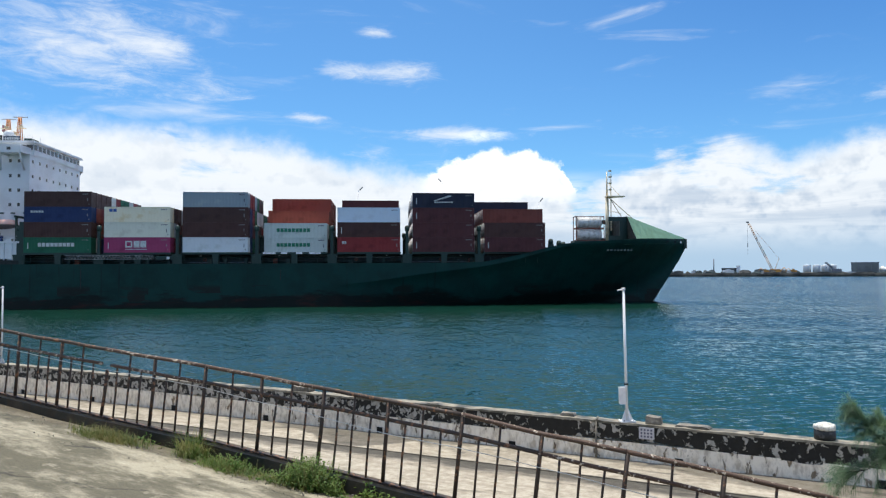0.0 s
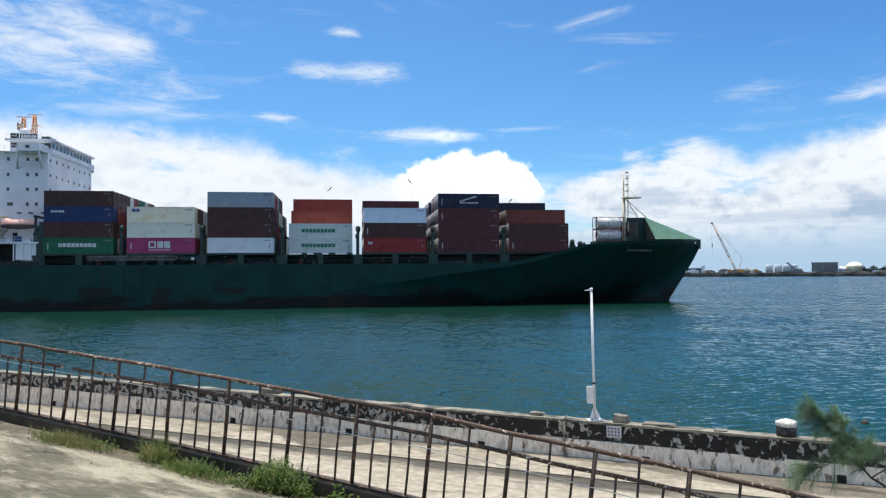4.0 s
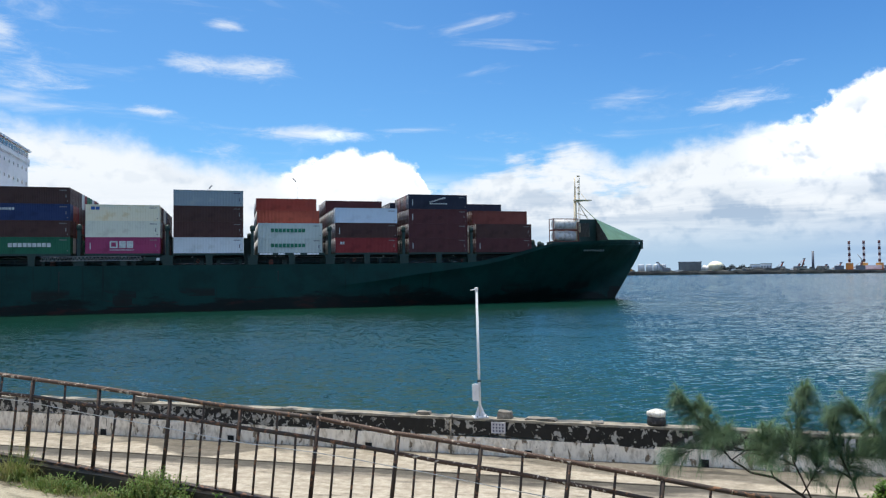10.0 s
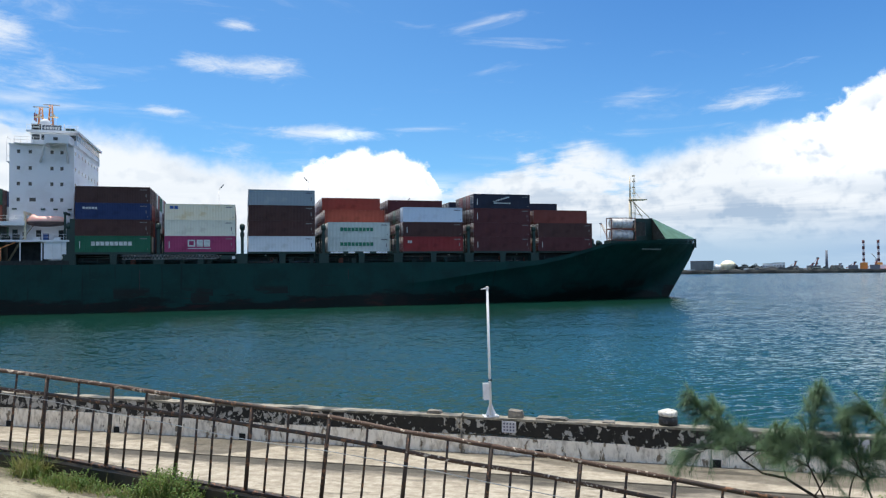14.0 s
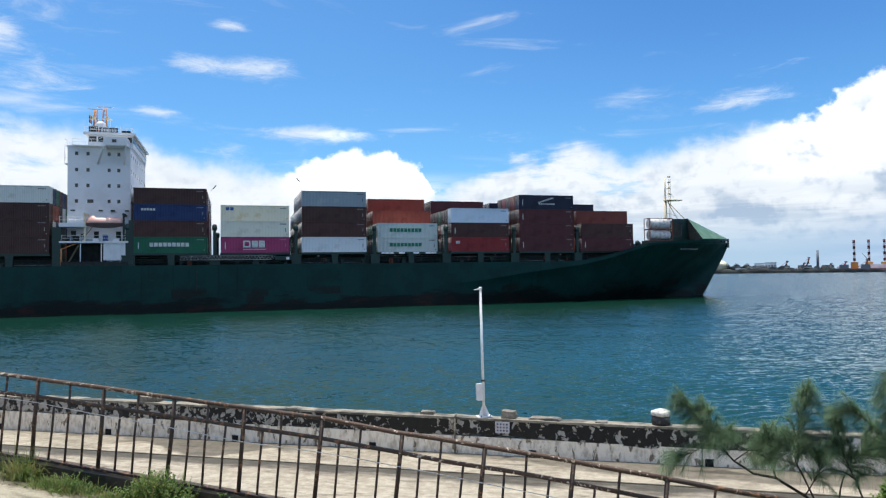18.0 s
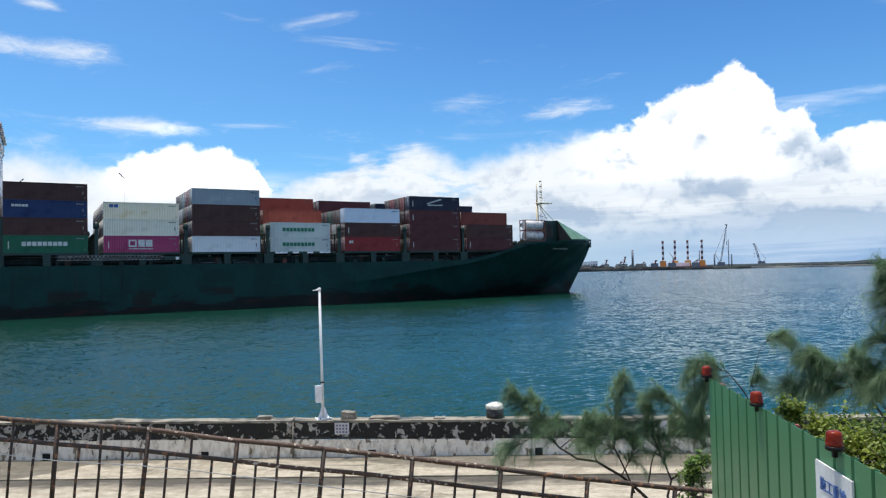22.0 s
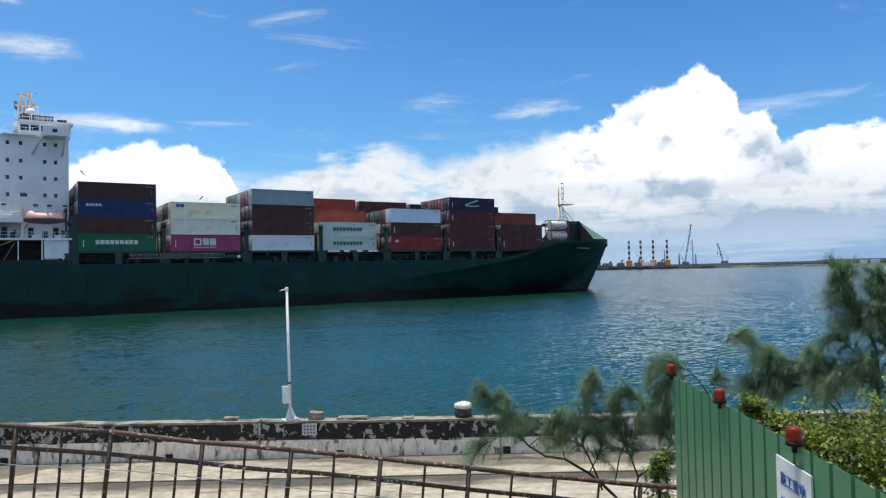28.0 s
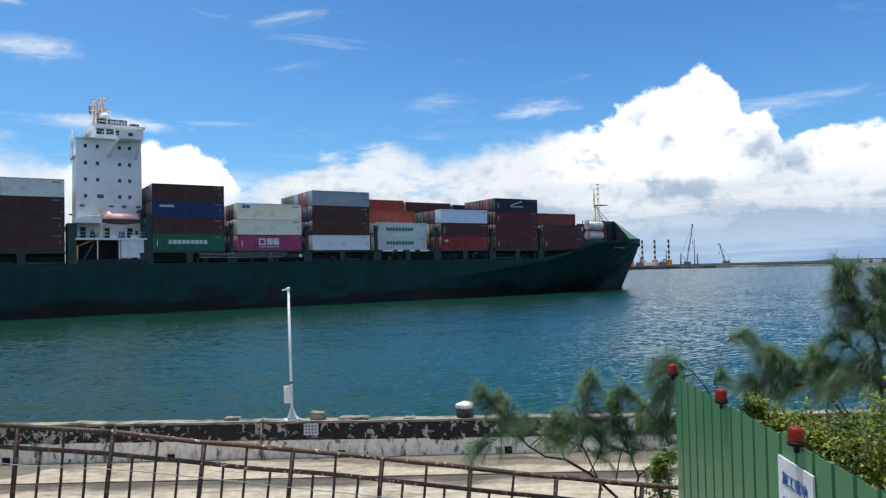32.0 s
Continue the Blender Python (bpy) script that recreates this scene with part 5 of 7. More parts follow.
            box(bm, x - 0.15, x + 0.15, *yy(0.2, 4.0), 17.2, 17.6)
            part("davit", bm, CREAM if x < -5 else DARK_GREEN, house)
        yb = yy(1.2, 0)[0]
        bm = bmesh.new()
        rings = []
        for i in range(15):
            u = i / 14
            w = max(0.05, 1.1 * (1 - abs(2 * u - 1) ** 3.5))
            x = -7.9 + 6.3 * u
            zt = 16.2 + 0.72 * (1 - abs(2 * u - 1.0) ** 7) + (0.34 if i in (2, 3) else 0.0) if i not in (0, 14) else 16.2
            pts = [(-w * 0.3, 15.05 + 0.4 * abs(2 * u - 1) ** 2), (-w, 15.9), (-w, 16.12), (-w * 0.8, zt - 0.25), (0, zt), (w * 0.8, zt - 0.25), (w, 16.12), (w, 15.9), (w * 0.3, 15.05 + 0.4 * abs(2 * u - 1) ** 2)]
            rings.append([bm.verts.new((x, yb + a, b)) for a, b in pts])
        for a, b in zip(rings, rings[1:]):
            for j in range(9):
                f = bm.faces.new((a[j], a[(j + 1) % 9], b[(j + 1) % 9], b[j]))
                f.material_index = 1 if j in (0, 7, 8) else 0
                f.smooth = True
        bm.faces.new(rings[0])
        bm.faces.new(rings[-1][::-1])
        bmesh.ops.recalc_face_normals(bm, faces=bm.faces)
        part("lifeboat", bm, [BOAT_TOP, BOAT_LOW], ship, "enclosed lifeboat with faded orange top hung in davits")
        # dark green side pillars, doors, lockers, rafts and stairs between them
        part("side_pillar", box(bmesh.new(), -12.9, -11.55, *yy(0.2, 4.2), DECK_Z - 0.1, 15.1), DARK_GREEN, house)
        part("side_pillar", box(bmesh.new(), -0.85, 0.15, *yy(0.2, 4.2), DECK_Z - 0.1, 16.4), DARK_GREEN, house)
        part("bulwark", box(bmesh.new(), -11.5, -0.9, *yy(0.02, 0.14), DECK_Z - 0.1, 9.15), BLACK_DECK, house)
        for x, w, z0, z1, mat in ((-10.3, 0.8, 12.75, 14.7, DARK_GREEN), (-6.6, 0.8, 12.75, 14.6, BLACK_DECK), (-3.0, 0.8, 12.75, 14.6, BLACK_DECK), (-8.9, 0.5, 13.6, 14.2, GLASS_DARK), (-1.9, 0.5, 13.6, 14.2, GLASS_DARK)):
            part("wall_door", box(bmesh.new(), x - w / 2, x + w / 2, *yy(3.9, 3.98), z0, z1), mat, house)
        for x, w, h, mat in ((-6.1, 0.9, 0.5, HOUSE_WHITE), (-4.7, 0.8, 1.1, CAN_BLUE), (-2.9, 0.9, 0.5, HOUSE_WHITE), (-9.2, 0.7, 0.9, BLACK_DECK), (-10.6, 0.6, 0.7, BLACK_DECK)):
            part("deck_locker", box(bmesh.new(), x - w / 2, x + w / 2, *yy(0.5, 1.3), 12.73, 12.73 + h), mat, house)
        bm = bmesh.new()
        for dy in (0.9, 1.6):
            rod(bm, (-10.9, yy(dy, 0)[0], DECK_Z), (-8.7, yy(dy, 0)[0], 12.5), 0.07, n=4)
        for i in range(9):
            f = (i + 0.5) / 9
            box(bm, -10.9 + 2.2 * f - 0.12, -10.9 + 2.2 * f + 0.12, *yy(0.9, 1.6), DECK_Z + 4.1 * f, DECK_Z + 4.1 * f + 0.04)
        part("stair", bm, STAIR_BUFF, house)
        bm = bmesh.new()
        rod(bm, (-8.7, yy(1.9, 0)[0], 12.7), (-6.9, yy(1.9, 0)[0], 15.3), 0.07, n=4)
        part("stair", bm, STAIR_BUFF, house)
        bm = bmesh.new()
        for x in (-11.8, -10.6, -9.4, -8.2):
            rod(bm, (x, yy(0.35, 0)[0], 15.9), (x, yy(0.35, 0)[0], 16.9), 0.03, n=4)
        for h in (0.5, 1.0):
            rod(bm, (-11.8, yy(0.35, 0)[0], 15.9 + h), (-8.2, yy(0.35, 0)[0], 15.9 + h), 0.03, n=4)
        part("upper_rail", bm, HOUSE_WHITE, house)
        for x in (-10.4, -5.9, -3.9, -1.6):
            part("wall_lamp", box(bmesh.new(), x - 0.35, x + 0.35, *yy(3.7, 3.99), 18.2, 18.45), DARK_GREEN, house)
        # walkway with rails on the after corner, below the bridge
        if s:
            continue
        part("walkway", box(bmesh.new(), -11.8, -11.3, *yy(4.0, 9.0), 26.6, 26.75), HOUSE_WHITE, house)
        for y in (4.1, 6.5, 8.9):
            part("walkway_post", rod(bmesh.new(), (-11.77, yy(y, 0)[0], 26.7), (-11.77, yy(y, 0)[0], 31.0), 0.035, n=4), HOUSE_WHITE, house)
        for h in (27.7, 29.9, 31.0):
            part("walkway_rail", pipe(bmesh.new(), [(-11.3, yy(4.1, 0)[0], h), (-11.77, yy(4.1, 0)[0], h), (-11.77, yy(8.9, 0)[0], h)], 0.035, 4), HOUSE_WHITE, house)
    bm = bmesh.new()
    rod(bm, (-11.5, 0.3, 8.6), (-11.5, 0.3, 11.4), 0.16, n=6)
    rod(bm, (-11.5, 0.3, 11.3), (-9.2, 0.3, 12.3), 0.1, n=5)
    part("provision_crane", bm, ORANGE, ship)


BAY_X = [-40.2, -25.5, 0.0, 14.6, 29.1, 44.0, 58.4, 73.0, 87.2]
make_house(make_ship())


# ---- containers ----
L, W, H40 = 12.192, 2.438, TIER


def make_container():
    """One forty-foot container with corrugated walls, door leaves and lock rods."""
    bm = bmesh.new()
    n = 44
    for y0, y1, out in ((0.0, 0.05, -1), (W - 0.05, W, 1)):
        prev = None
        yb = 0.045 if out < 0 else W - 0.045
        for i in range(n * 4 + 1):
            q, r = divmod(i, 4)
            if i == n * 4:
                q, r = n, 0
            x = 0.16 + (L - 0.32) * (q + (0, 0.25, 0.5, 0.75)[r]) / n
            y = yb + (-0.036 * out if r in (0, 3) else 0.0) * (-1) * (-1)
            y = yb - out * (0.036 if r in (1, 2) else 0.0)
            col = [bm.verts.new((x, y, 0.16)), bm.verts.new((x, y, H40 - 0.12))]
            if prev:
                f = (prev[0], col[0], col[1], prev[1])
                bm.faces.new(f if out < 0 else f[::-1])
            prev = col
    # floor, roof, rails and corner posts
    box(bm, 0.1, L - 0.1, 0.06, W - 0.06, 0.02, 0.15)
    box(bm, 0.1, L - 0.1, 0.06, W - 0.06, H40 - 0.08, H40 - 0.03)
    for y in (0.0, W - 0.09):
        box(bm, 0.0, L, y, y + 0.09, 0.0, 0.17)
        box(bm, 0.0, L, y, y + 0.09, H40 - 0.13, H40 - 0.01)
        for x in (0.0, L - 0.16):
            box(bm, x, x + 0.16, y, y + 0.09, 0.17, H40 - 0.13)
    box(bm, L - 0.1, L - 0.04, 0.09, W - 0.09, 0.15, H40 - 0.13)
    for i in range(6):
        y = 0.2 + i * 0.37
        box(bm, L - 0.05, L - 0.015, y, y + 0.18, 0.2, H40 - 0.2)
    for x in (0.0, L - 0.17):
        for y in (-0.006, W - 0.156):
            for z in (-0.001, H40 - 0.119):
                box(bm, x - 0.006, x + 0.176, y, y + 0.162, z, z + 0.12)
    body = part("shipping_container", bm, CAN["brown"])
    for k in (0, 1):
        y0 = 0.10 + k * 1.13
        door = part("door", box(bmesh.new(), 0.02, 0.08, y0, y0 + 1.11, 0.18, H40 - 0.14), CAN["brown"], body)
        bm = bmesh.new()
        for y in (y0 + 0.28, y0 + 0.82):
            rod(bm, (-0.005, y, 0.1), (-0.005, y, H40 - 0.08), 0.024, n=5)
            box(bm, -0.03, 0.02, y - 0.06, y + 0.2, 1.1, 1.16)
        part("lock_rod", bm, PALE_BOX, door)
    bm = bmesh.new()
    box(bm, -0.012, 0.03, 0.0, 0.1, 0.12, H40 - 0.12)
    box(bm, -0.012, 0.03, W - 0.1, W, 0.12, H40 - 0.12)
    box(bm, -0.012, 0.03, 0.1, W - 0.1, H40 - 0.14, H40 - 0.02)
    part("door_frame", bm, CAN["brown"], body)
    for ob in (body, *body.children_recursive):
        if ob.name.startswith("lock_rod"):
            continue
        ob.material_slots[0].link = "OBJECT"
    return body


WORDS = {"green": "dark green", "brown": "reddish brown", "dark": "very dark brown", "maroon": "maroon", "blue": "deep blue", "magenta": "magenta pink", "grey": "pale grey",
         "cream": "cream white", "white": "greyish white", "steel": "grey-blue", "pale": "pale greenish white", "orange": "orange-red", "red": "dark red", "sky": "pale blue-white", "navy": "navy blue", "rusty": "dull rusty red", "bone": "bone white"}
FIRST = []


def put_container(x, y, z, colour, extra=""):
    if FIRST:
        c = copy_thing(FIRST[0], Matrix.Identity(4))
    else:
        c = make_container()
        FIRST.append(c)
    for ob in (c, *c.children_recursive):
        if ob.material_slots[0].link == "OBJECT":
            ob.material_slots[0].material = CAN[colour]
    tagged(c, WORDS[colour] + " corrugated steel shipping container" + (extra or " in a deck stack"), "container", "containers stacked on the ship")
    MOVING.append((c, pose(x, y, z)))
    return c


MARKS = []


def marking(c, blocks, material):
    """Plain blocks on the container's near side: (x0, x1, z0, z1); drawn once all containers stand."""
    MARKS.extend((c, b, material) for b in blocks)


def word(x0, x1, z0, z1, n, gap=0.18):
    w = (x1 - x0) / n
    return [(x0 + i * w, x0 + (i + 1 - gap) * w, z0, z1) for i in range(n)]


def hollow(x0, x1, z0, z1, t):
    return [(x0, x1, z0, z0 + t), (x0, x1, z1 - t, z1), (x0, x0 + t, z0 + t, z1 - t), (x1 - t, x1, z0 + t, z1 - t)]


# colours from the deck up, for the outer row of each bay
OUTER = {-40.2: ["brown", "maroon", "dark"], -25.5: ["dark", "dark", "dark", "grey"], 0.0: ["green", "brown", "blue", "dark"], 14.6: ["magenta", "bone", "cream"], 29.1: ["white", "brown", "dark", "steel"],
         44.0: [], 58.4: ["red", "brown", "sky"], 73.0: ["maroon", "maroon", "maroon", "navy"], 87.2: ["maroon", "brown"]}
INNER_HEIGHT = {-40.2: 3, -25.5: 4, 0.0: 4, 14.6: 3, 29.1: 3, 44.0: 2, 58.4: 3, 73.0: 3, 87.2: 2}


def stack_ship():
    rng = random.Random(7)
    pool = ["brown", "maroon", "red", "dark", "green", "orange", "grey", "blue", "white", "brown", "maroon"]
    for x in BAY_X:
        for row in range(11):
            y = 0.05 + row * 2.505
            if x > 80 and row in (0, 10):
                y += 0.25 if row == 0 else -0.25
            if row == 0:
                stack = OUTER[x]
            else:
                n = INNER_HEIGHT[x]
                if row == 10 and x > 80:
                    n -= 1
                stack = [rng.choice(pool) for i in range(n)]
            if x == 44.0 and row == 1:
                stack = ["pale", "pale"]
            if x == 44.0 and row >= 3:
                stack = stack[:2] + ["orange"]
            if x == 44.0 and row >= 5:
                stack = stack + ["orange"]
            if x == 58.4 and row >= 1:
                stack = stack[:2] + ["dark", "brown", "green", "maroon", "brown"][row - 1:row] if row < 6 else stack[:3] + ["maroon"]
            if x == 73.0 and 1 <= row <= 4:
                stack = ["brown", "maroon", "brown", ("orange", "brown", "red", "dark")[row - 1]]
            if x == 73.0 and row >= 7:
                stack = stack + ["navy"]
            if x == 29.1 and 1 <= row <= 6:
                stack = stack + [("red", "red", "steel", "green", "maroon", "dark")[row - 1]]
            if x == 87.2 and row >= 1:
                stack = stack[:2] + ["rusty"]
            if x == 87.2 and row >= 7:
                stack = stack + ["navy"]
            for i, colour in enumerate(stack):
                c = put_container(x, y, BASE_Z + i * TIER, colour, " marked with pale blocks" if (colour in ("green", "magenta", "navy", "pale") and row < 2) else "")
                if row == 0 or (x == 44.0 and row < 3):
                    # identity codes as small bars, a weight panel, a stripe
                    ink = INK if colour in ("grey", "cream", "bone", "white", "pale", "sky", "steel") else LETTER_FAINT2
                    marking(c, word(L - 1.7, L - 0.5, 2.30, 2.46, 6, 0.3), ink)
                    marking(c, [(L - 0.75, L - 0.62, 0.9 + 0.3 * rng.random(), 1.6)], ink) if rng.random() < 0.6 else None
                    marking(c, [(0.7, 0.85, 0.7, 1.9)], LETTER_WHITE) if rng.random() < 0.3 and ink is not INK else None
                    marking(c, [(L - 0.5, L - 0.36, 0.42, 0.56)], ink)
                if row < 2 and (x, i, colour) == (0.0, 0, "green") and row == 0:
                    marking(c, word(2.6, 9.3, 1.15, 1.85, 9), LETTER_WHITE)
                if colour == "pale":
                    marking(c, word(2.4, 9.0, 1.15, 1.85, 9), LETTER_GREEN)
                if row == 0 and colour == "magenta":
                    marking(c, hollow(3.9, 5.2, 0.95, 2.2, 0.25) + word(5.45, 7.9, 0.95, 2.2, 2, 0.12) + [(3.9, 7.9, 0.55, 0.68)], LETTER_WHITE)
                if row == 0 and colour == "navy":
                    for k in range(6):
                        marking(c, [(4.2 + k * 0.55, 4.9 + k * 0.55, 1.35 + 0.16 * k, 1.50 + 0.18 * k)], LETTER_WHITE)
                    marking(c, word(4.3, 8.0, 0.95, 1.2, 8), LETTER_WHITE)
                if row == 0 and colour == "blue" and x == 0.0:
                    marking(c, word(1.2, 3.6, 1.75, 2.15, 5), LETTER_WHITE)
                if row == 0 and colour == "red":
                    marking(c, word(0.9, 1.8, 1.6, 2.1, 2), LETTER_WHITE)
                if row == 0 and colour == "cream":
                    marking(c, word(0.9, 2.4, 1.95, 2.5, 2), BLUE_INK)


stack_ship()
for c, (x0, x1, z0, z1), material in MARKS:
    part("marking", box(bmesh.new(), x0, x1, -0.012, 0.002, z0, z1), material, c)


def make_tank(x, y, z):
    """A tank container: a round vessel in a frame."""
    tank = tagged(empty("tank_container"), "dirty white tank container in a rusty frame near the bow", "container", "tank containers near the bow")
    MOVING.append((tank, pose(x, y, z)))
    bm = bmesh.new()
    rod(bm, (0.5, 1.22, 1.3), (5.55, 1.22, 1.3), 1.08, n=20)
    part("vessel", bm, TANK_WHITE, tank)
    bm = bmesh.new()
    for px in (0.0, 5.9):
        for py in (0, 2.3):
            box(bm, px, px + 0.14, py, py + 0.14, 0, 2.55)
        box(bm, px, px + 0.14, 0.14, 2.3, 0, 0.14)
        box(bm, px, px + 0.14, 0.14, 2.3, 2.41, 2.55)
    for py in (0, 2.3):
        box(bm, 0.14, 5.9, py, py + 0.12, 0, 0.16)
        box(bm, 0.14, 5.9, py, py + 0.1, 2.45, 2.55)
    part("frame", bm, FRAME_RED, tank)
    for px in (1.2, 3.0, 4.8):
        part("band", rod(bmesh.new(), (px, 1.22, 1.3), (px + 0.15, 1.22, 1.3), 1.11, n=20), PALE_BOX, tank)
    return tank


for yy in (6.0,):
    for zz in (13.0, 15.58):
        make_tank(107.2, yy, zz)

# ---- railing ----
def make_railing():
    railing = tagged(empty("railing"), "rusty brown steel pipe railing with bars along the kerb", "railing")
    lo, hi = -4, 15
    rng = random.Random(3)

    def tube(name, k0, k1, down, r, mat):
        bm = bmesh.new()
        n = max(2, int((k1 - k0) * 5))
        pts = [rail(k0 + (k1 - k0) * i / n, down + noise.noise(Vector(((k0 + (k1 - k0) * i / n) * 1.3, down * 9, 0))) * 0.012) for i in range(n + 1)]
        pipe(bm, pts, r)
        return part(name, bm, mat, railing)
    for k in range(lo, hi, 2):
        tube("top_rail", k, k + 2, 0.0, 0.026, RUST_PALE if k in (2, 4, 8, 10) else RUST)
    for k0, k1 in ((lo, 0), (0, 1.93), (2.13, 4), (4, 7), (7, 9), (9, 11.5), (11.5, hi)):
        tube("middle_rail", k0, k1, 0.215, 0.023, RUST_PALE if k0 in (9, 0, 2.13) else RUST)
    bm = bmesh.new()
    prev = None
    for i in range(77):
        k = lo + (hi - lo) * i / 76
        ring = [bm.verts.new(rail(k, RAIL_H + d, o)) for d, o in ((-0.012, -0.03), (-0.012, 0.03), (0.012, 0.03), (0.012, -0.03))]
        if prev:
            for j in range(4):
                bm.faces.new((prev[j], prev[(j + 1) % 4], ring[(j + 1) % 4], ring[j]))
        prev = ring
    part("bottom_rail", bm, RUST, railing)
    for k in range(lo, hi + 1):
        for q in range(4):
            kk = k + q / 4
            if kk > hi:
                continue
            down = 0.0 if q in (0, 2) else 0.215
            lean = rng.uniform(-0.02, 0.02)
            a, b = rail(kk + lean, down), rail(kk, RAIL_H)
            if k == 2 and q == 0:
                a = rail(kk + 0.05, 0.28)
            bm = bmesh.new()
            mid = a.lerp(b, 0.5) + Vector((rng.uniform(-0.008, 0.008), 0, 0))
            r = 0.024 if q == 0 else 0.0135
            pipe(bm, (a, mid, b), r, 7)
            part("post" if q == 0 else "bar", bm, RUST, railing)
    for k in (0.0, 3.4, 6.0, 6.6, 7.5, 12.7):
        part("weld_lump", lathe(bmesh.new(), [(0.012, -0.02), (0.029, -0.014), (0.029, 0.014), (0.012, 0.02)], rail(k, 0.0), 8), RUST_PALE, railing)
    # a thin white rope strung along the bars
    rope = bmesh.new()
    knots = [(-4, 0.24), (-2, 0.26), (0, 0.25), (2, 0.27), (4, 0.26), (5, 0.30), (7, 0.36), (9.4, 0.34), (12, 0.40), (14, 0.40)]
    pts = []
    for i in range(91):
        k = -4 + 18 * i / 90
        sag = 0.012 * abs(math.sin(k * 1.1))
        pts.append(rail(k, lerp(knots, k) + sag, -0.035))
    pipe(rope, pts, 0.0045, 5)
    tagged(part("rope", rope, ROPE), "thin white rope strung along the railing bars", "rope")


make_railing()


# ---- things on the quay wall ----
def make_lamp_post():
    """A white steel post with a small lamp head, a switch box and a gusseted foot, on the coping."""
    s = 57.70
    x, y = on_wall(s, 0.2)
    z = WALL_TOP_Z
    post = tagged(empty("light_post", pose(x, y, z, 0, -0.9, 0)), "slim white steel light post bolted on the quay wall", "lamp post", "posts on the quay wall")
    part("pole", rod(bmesh.new(), (0, 0, 0.02), (0, 0, 3.52), 0.040, 0.034, 14), WHITE_POST, post)
    part("foot_plate", box(bmesh.new(), -0.2, 0.2, -0.17, 0.17, 0.0, 0.03), WHITE_POST, post)
    for a in range(4):
        m = pose(0, 0, 0, 0, 0, a * 90 + 20)
        bm = bmesh.new()
        vs = [m @ Vector(v) for v in ((0.04, -0.008, 0.03), (0.18, -0.008, 0.03), (0.05, -0.008, 0.32), (0.04, 0.008, 0.03), (0.18, 0.008, 0.03), (0.05, 0.008, 0.32))]
        vs = [bm.verts.new(v) for v in vs]
        for f in ((0, 1, 2), (5, 4, 3), (0, 3, 4, 1), (1, 4, 5, 2), (2, 5, 3, 0)):
            bm.faces.new([vs[i] for i in f])
        part("gusset", bm, WHITE_POST, post)
        bm = bmesh.new()
        rod(bm, m @ Vector((0.16, 0.1, 0.03)), m @ Vector((0.16, 0.1, 0.06)), 0.014, n=6)
        part("bolt", bm, BLACK, post)
    part("clamp", rod(bmesh.new(), (0, 0, 0.98), (0, 0, 1.02), 0.062, n=14), BLACK, post)
    bx = part("switch_box", box(bmesh.new(), -0.20, -0.05, -0.09, 0.05, 0.48, 0.92), PALE_BOX, post)
    part("box_lid", box(bmesh.new(), -0.205, -0.045, -0.105, -0.09, 0.47, 0.93), WHITE_POST, bx)
    head = part("lamp_head", prism(bmesh.new(), [(-0.17, 3.515), (-0.04, 3.52), (0.045, 3.525), (0.045, 3.545), (-0.04, 3.56), (-0.165, 3.53)], "y", -0.045, 0.045), WHITE_POST, post)
    part("cap", lathe(bmesh.new(), [(0.045, 0), (0.052, 0.02), (0.03, 0.04)], (0, 0, 3.555), 10), WHITE_POST, head)
    # its twin further along the quay
    copy_thing(post, pose(*on_wall(29.25, 0.2), z - 0.1, 0, 0, 0))


def make_bollard():
    x, y = on_wall(62.39, 0.28)
    b = tagged(empty("mooring_bollard", pose(x, y, WALL_TOP_Z - 0.02)), "stubby mooring bollard, tarred black with a rough white top", "bollard")
    part("drum", wander(lathe(bmesh.new(), [(0.235, 0), (0.24, 0.12), (0.235, 0.245)], n=20), 0.012, 6), TAR, b)
    part("cap", wander(lathe(bmesh.new(), [(0.222, 0.246), (0.234, 0.258), (0.236, 0.285), (0.238, 0.32), (0.232, 0.350), (0.21, 0.372), (0.15, 0.388), (0.06, 0.392)], n=40), 0.035, 11), BOLLARD_WHITE, b)


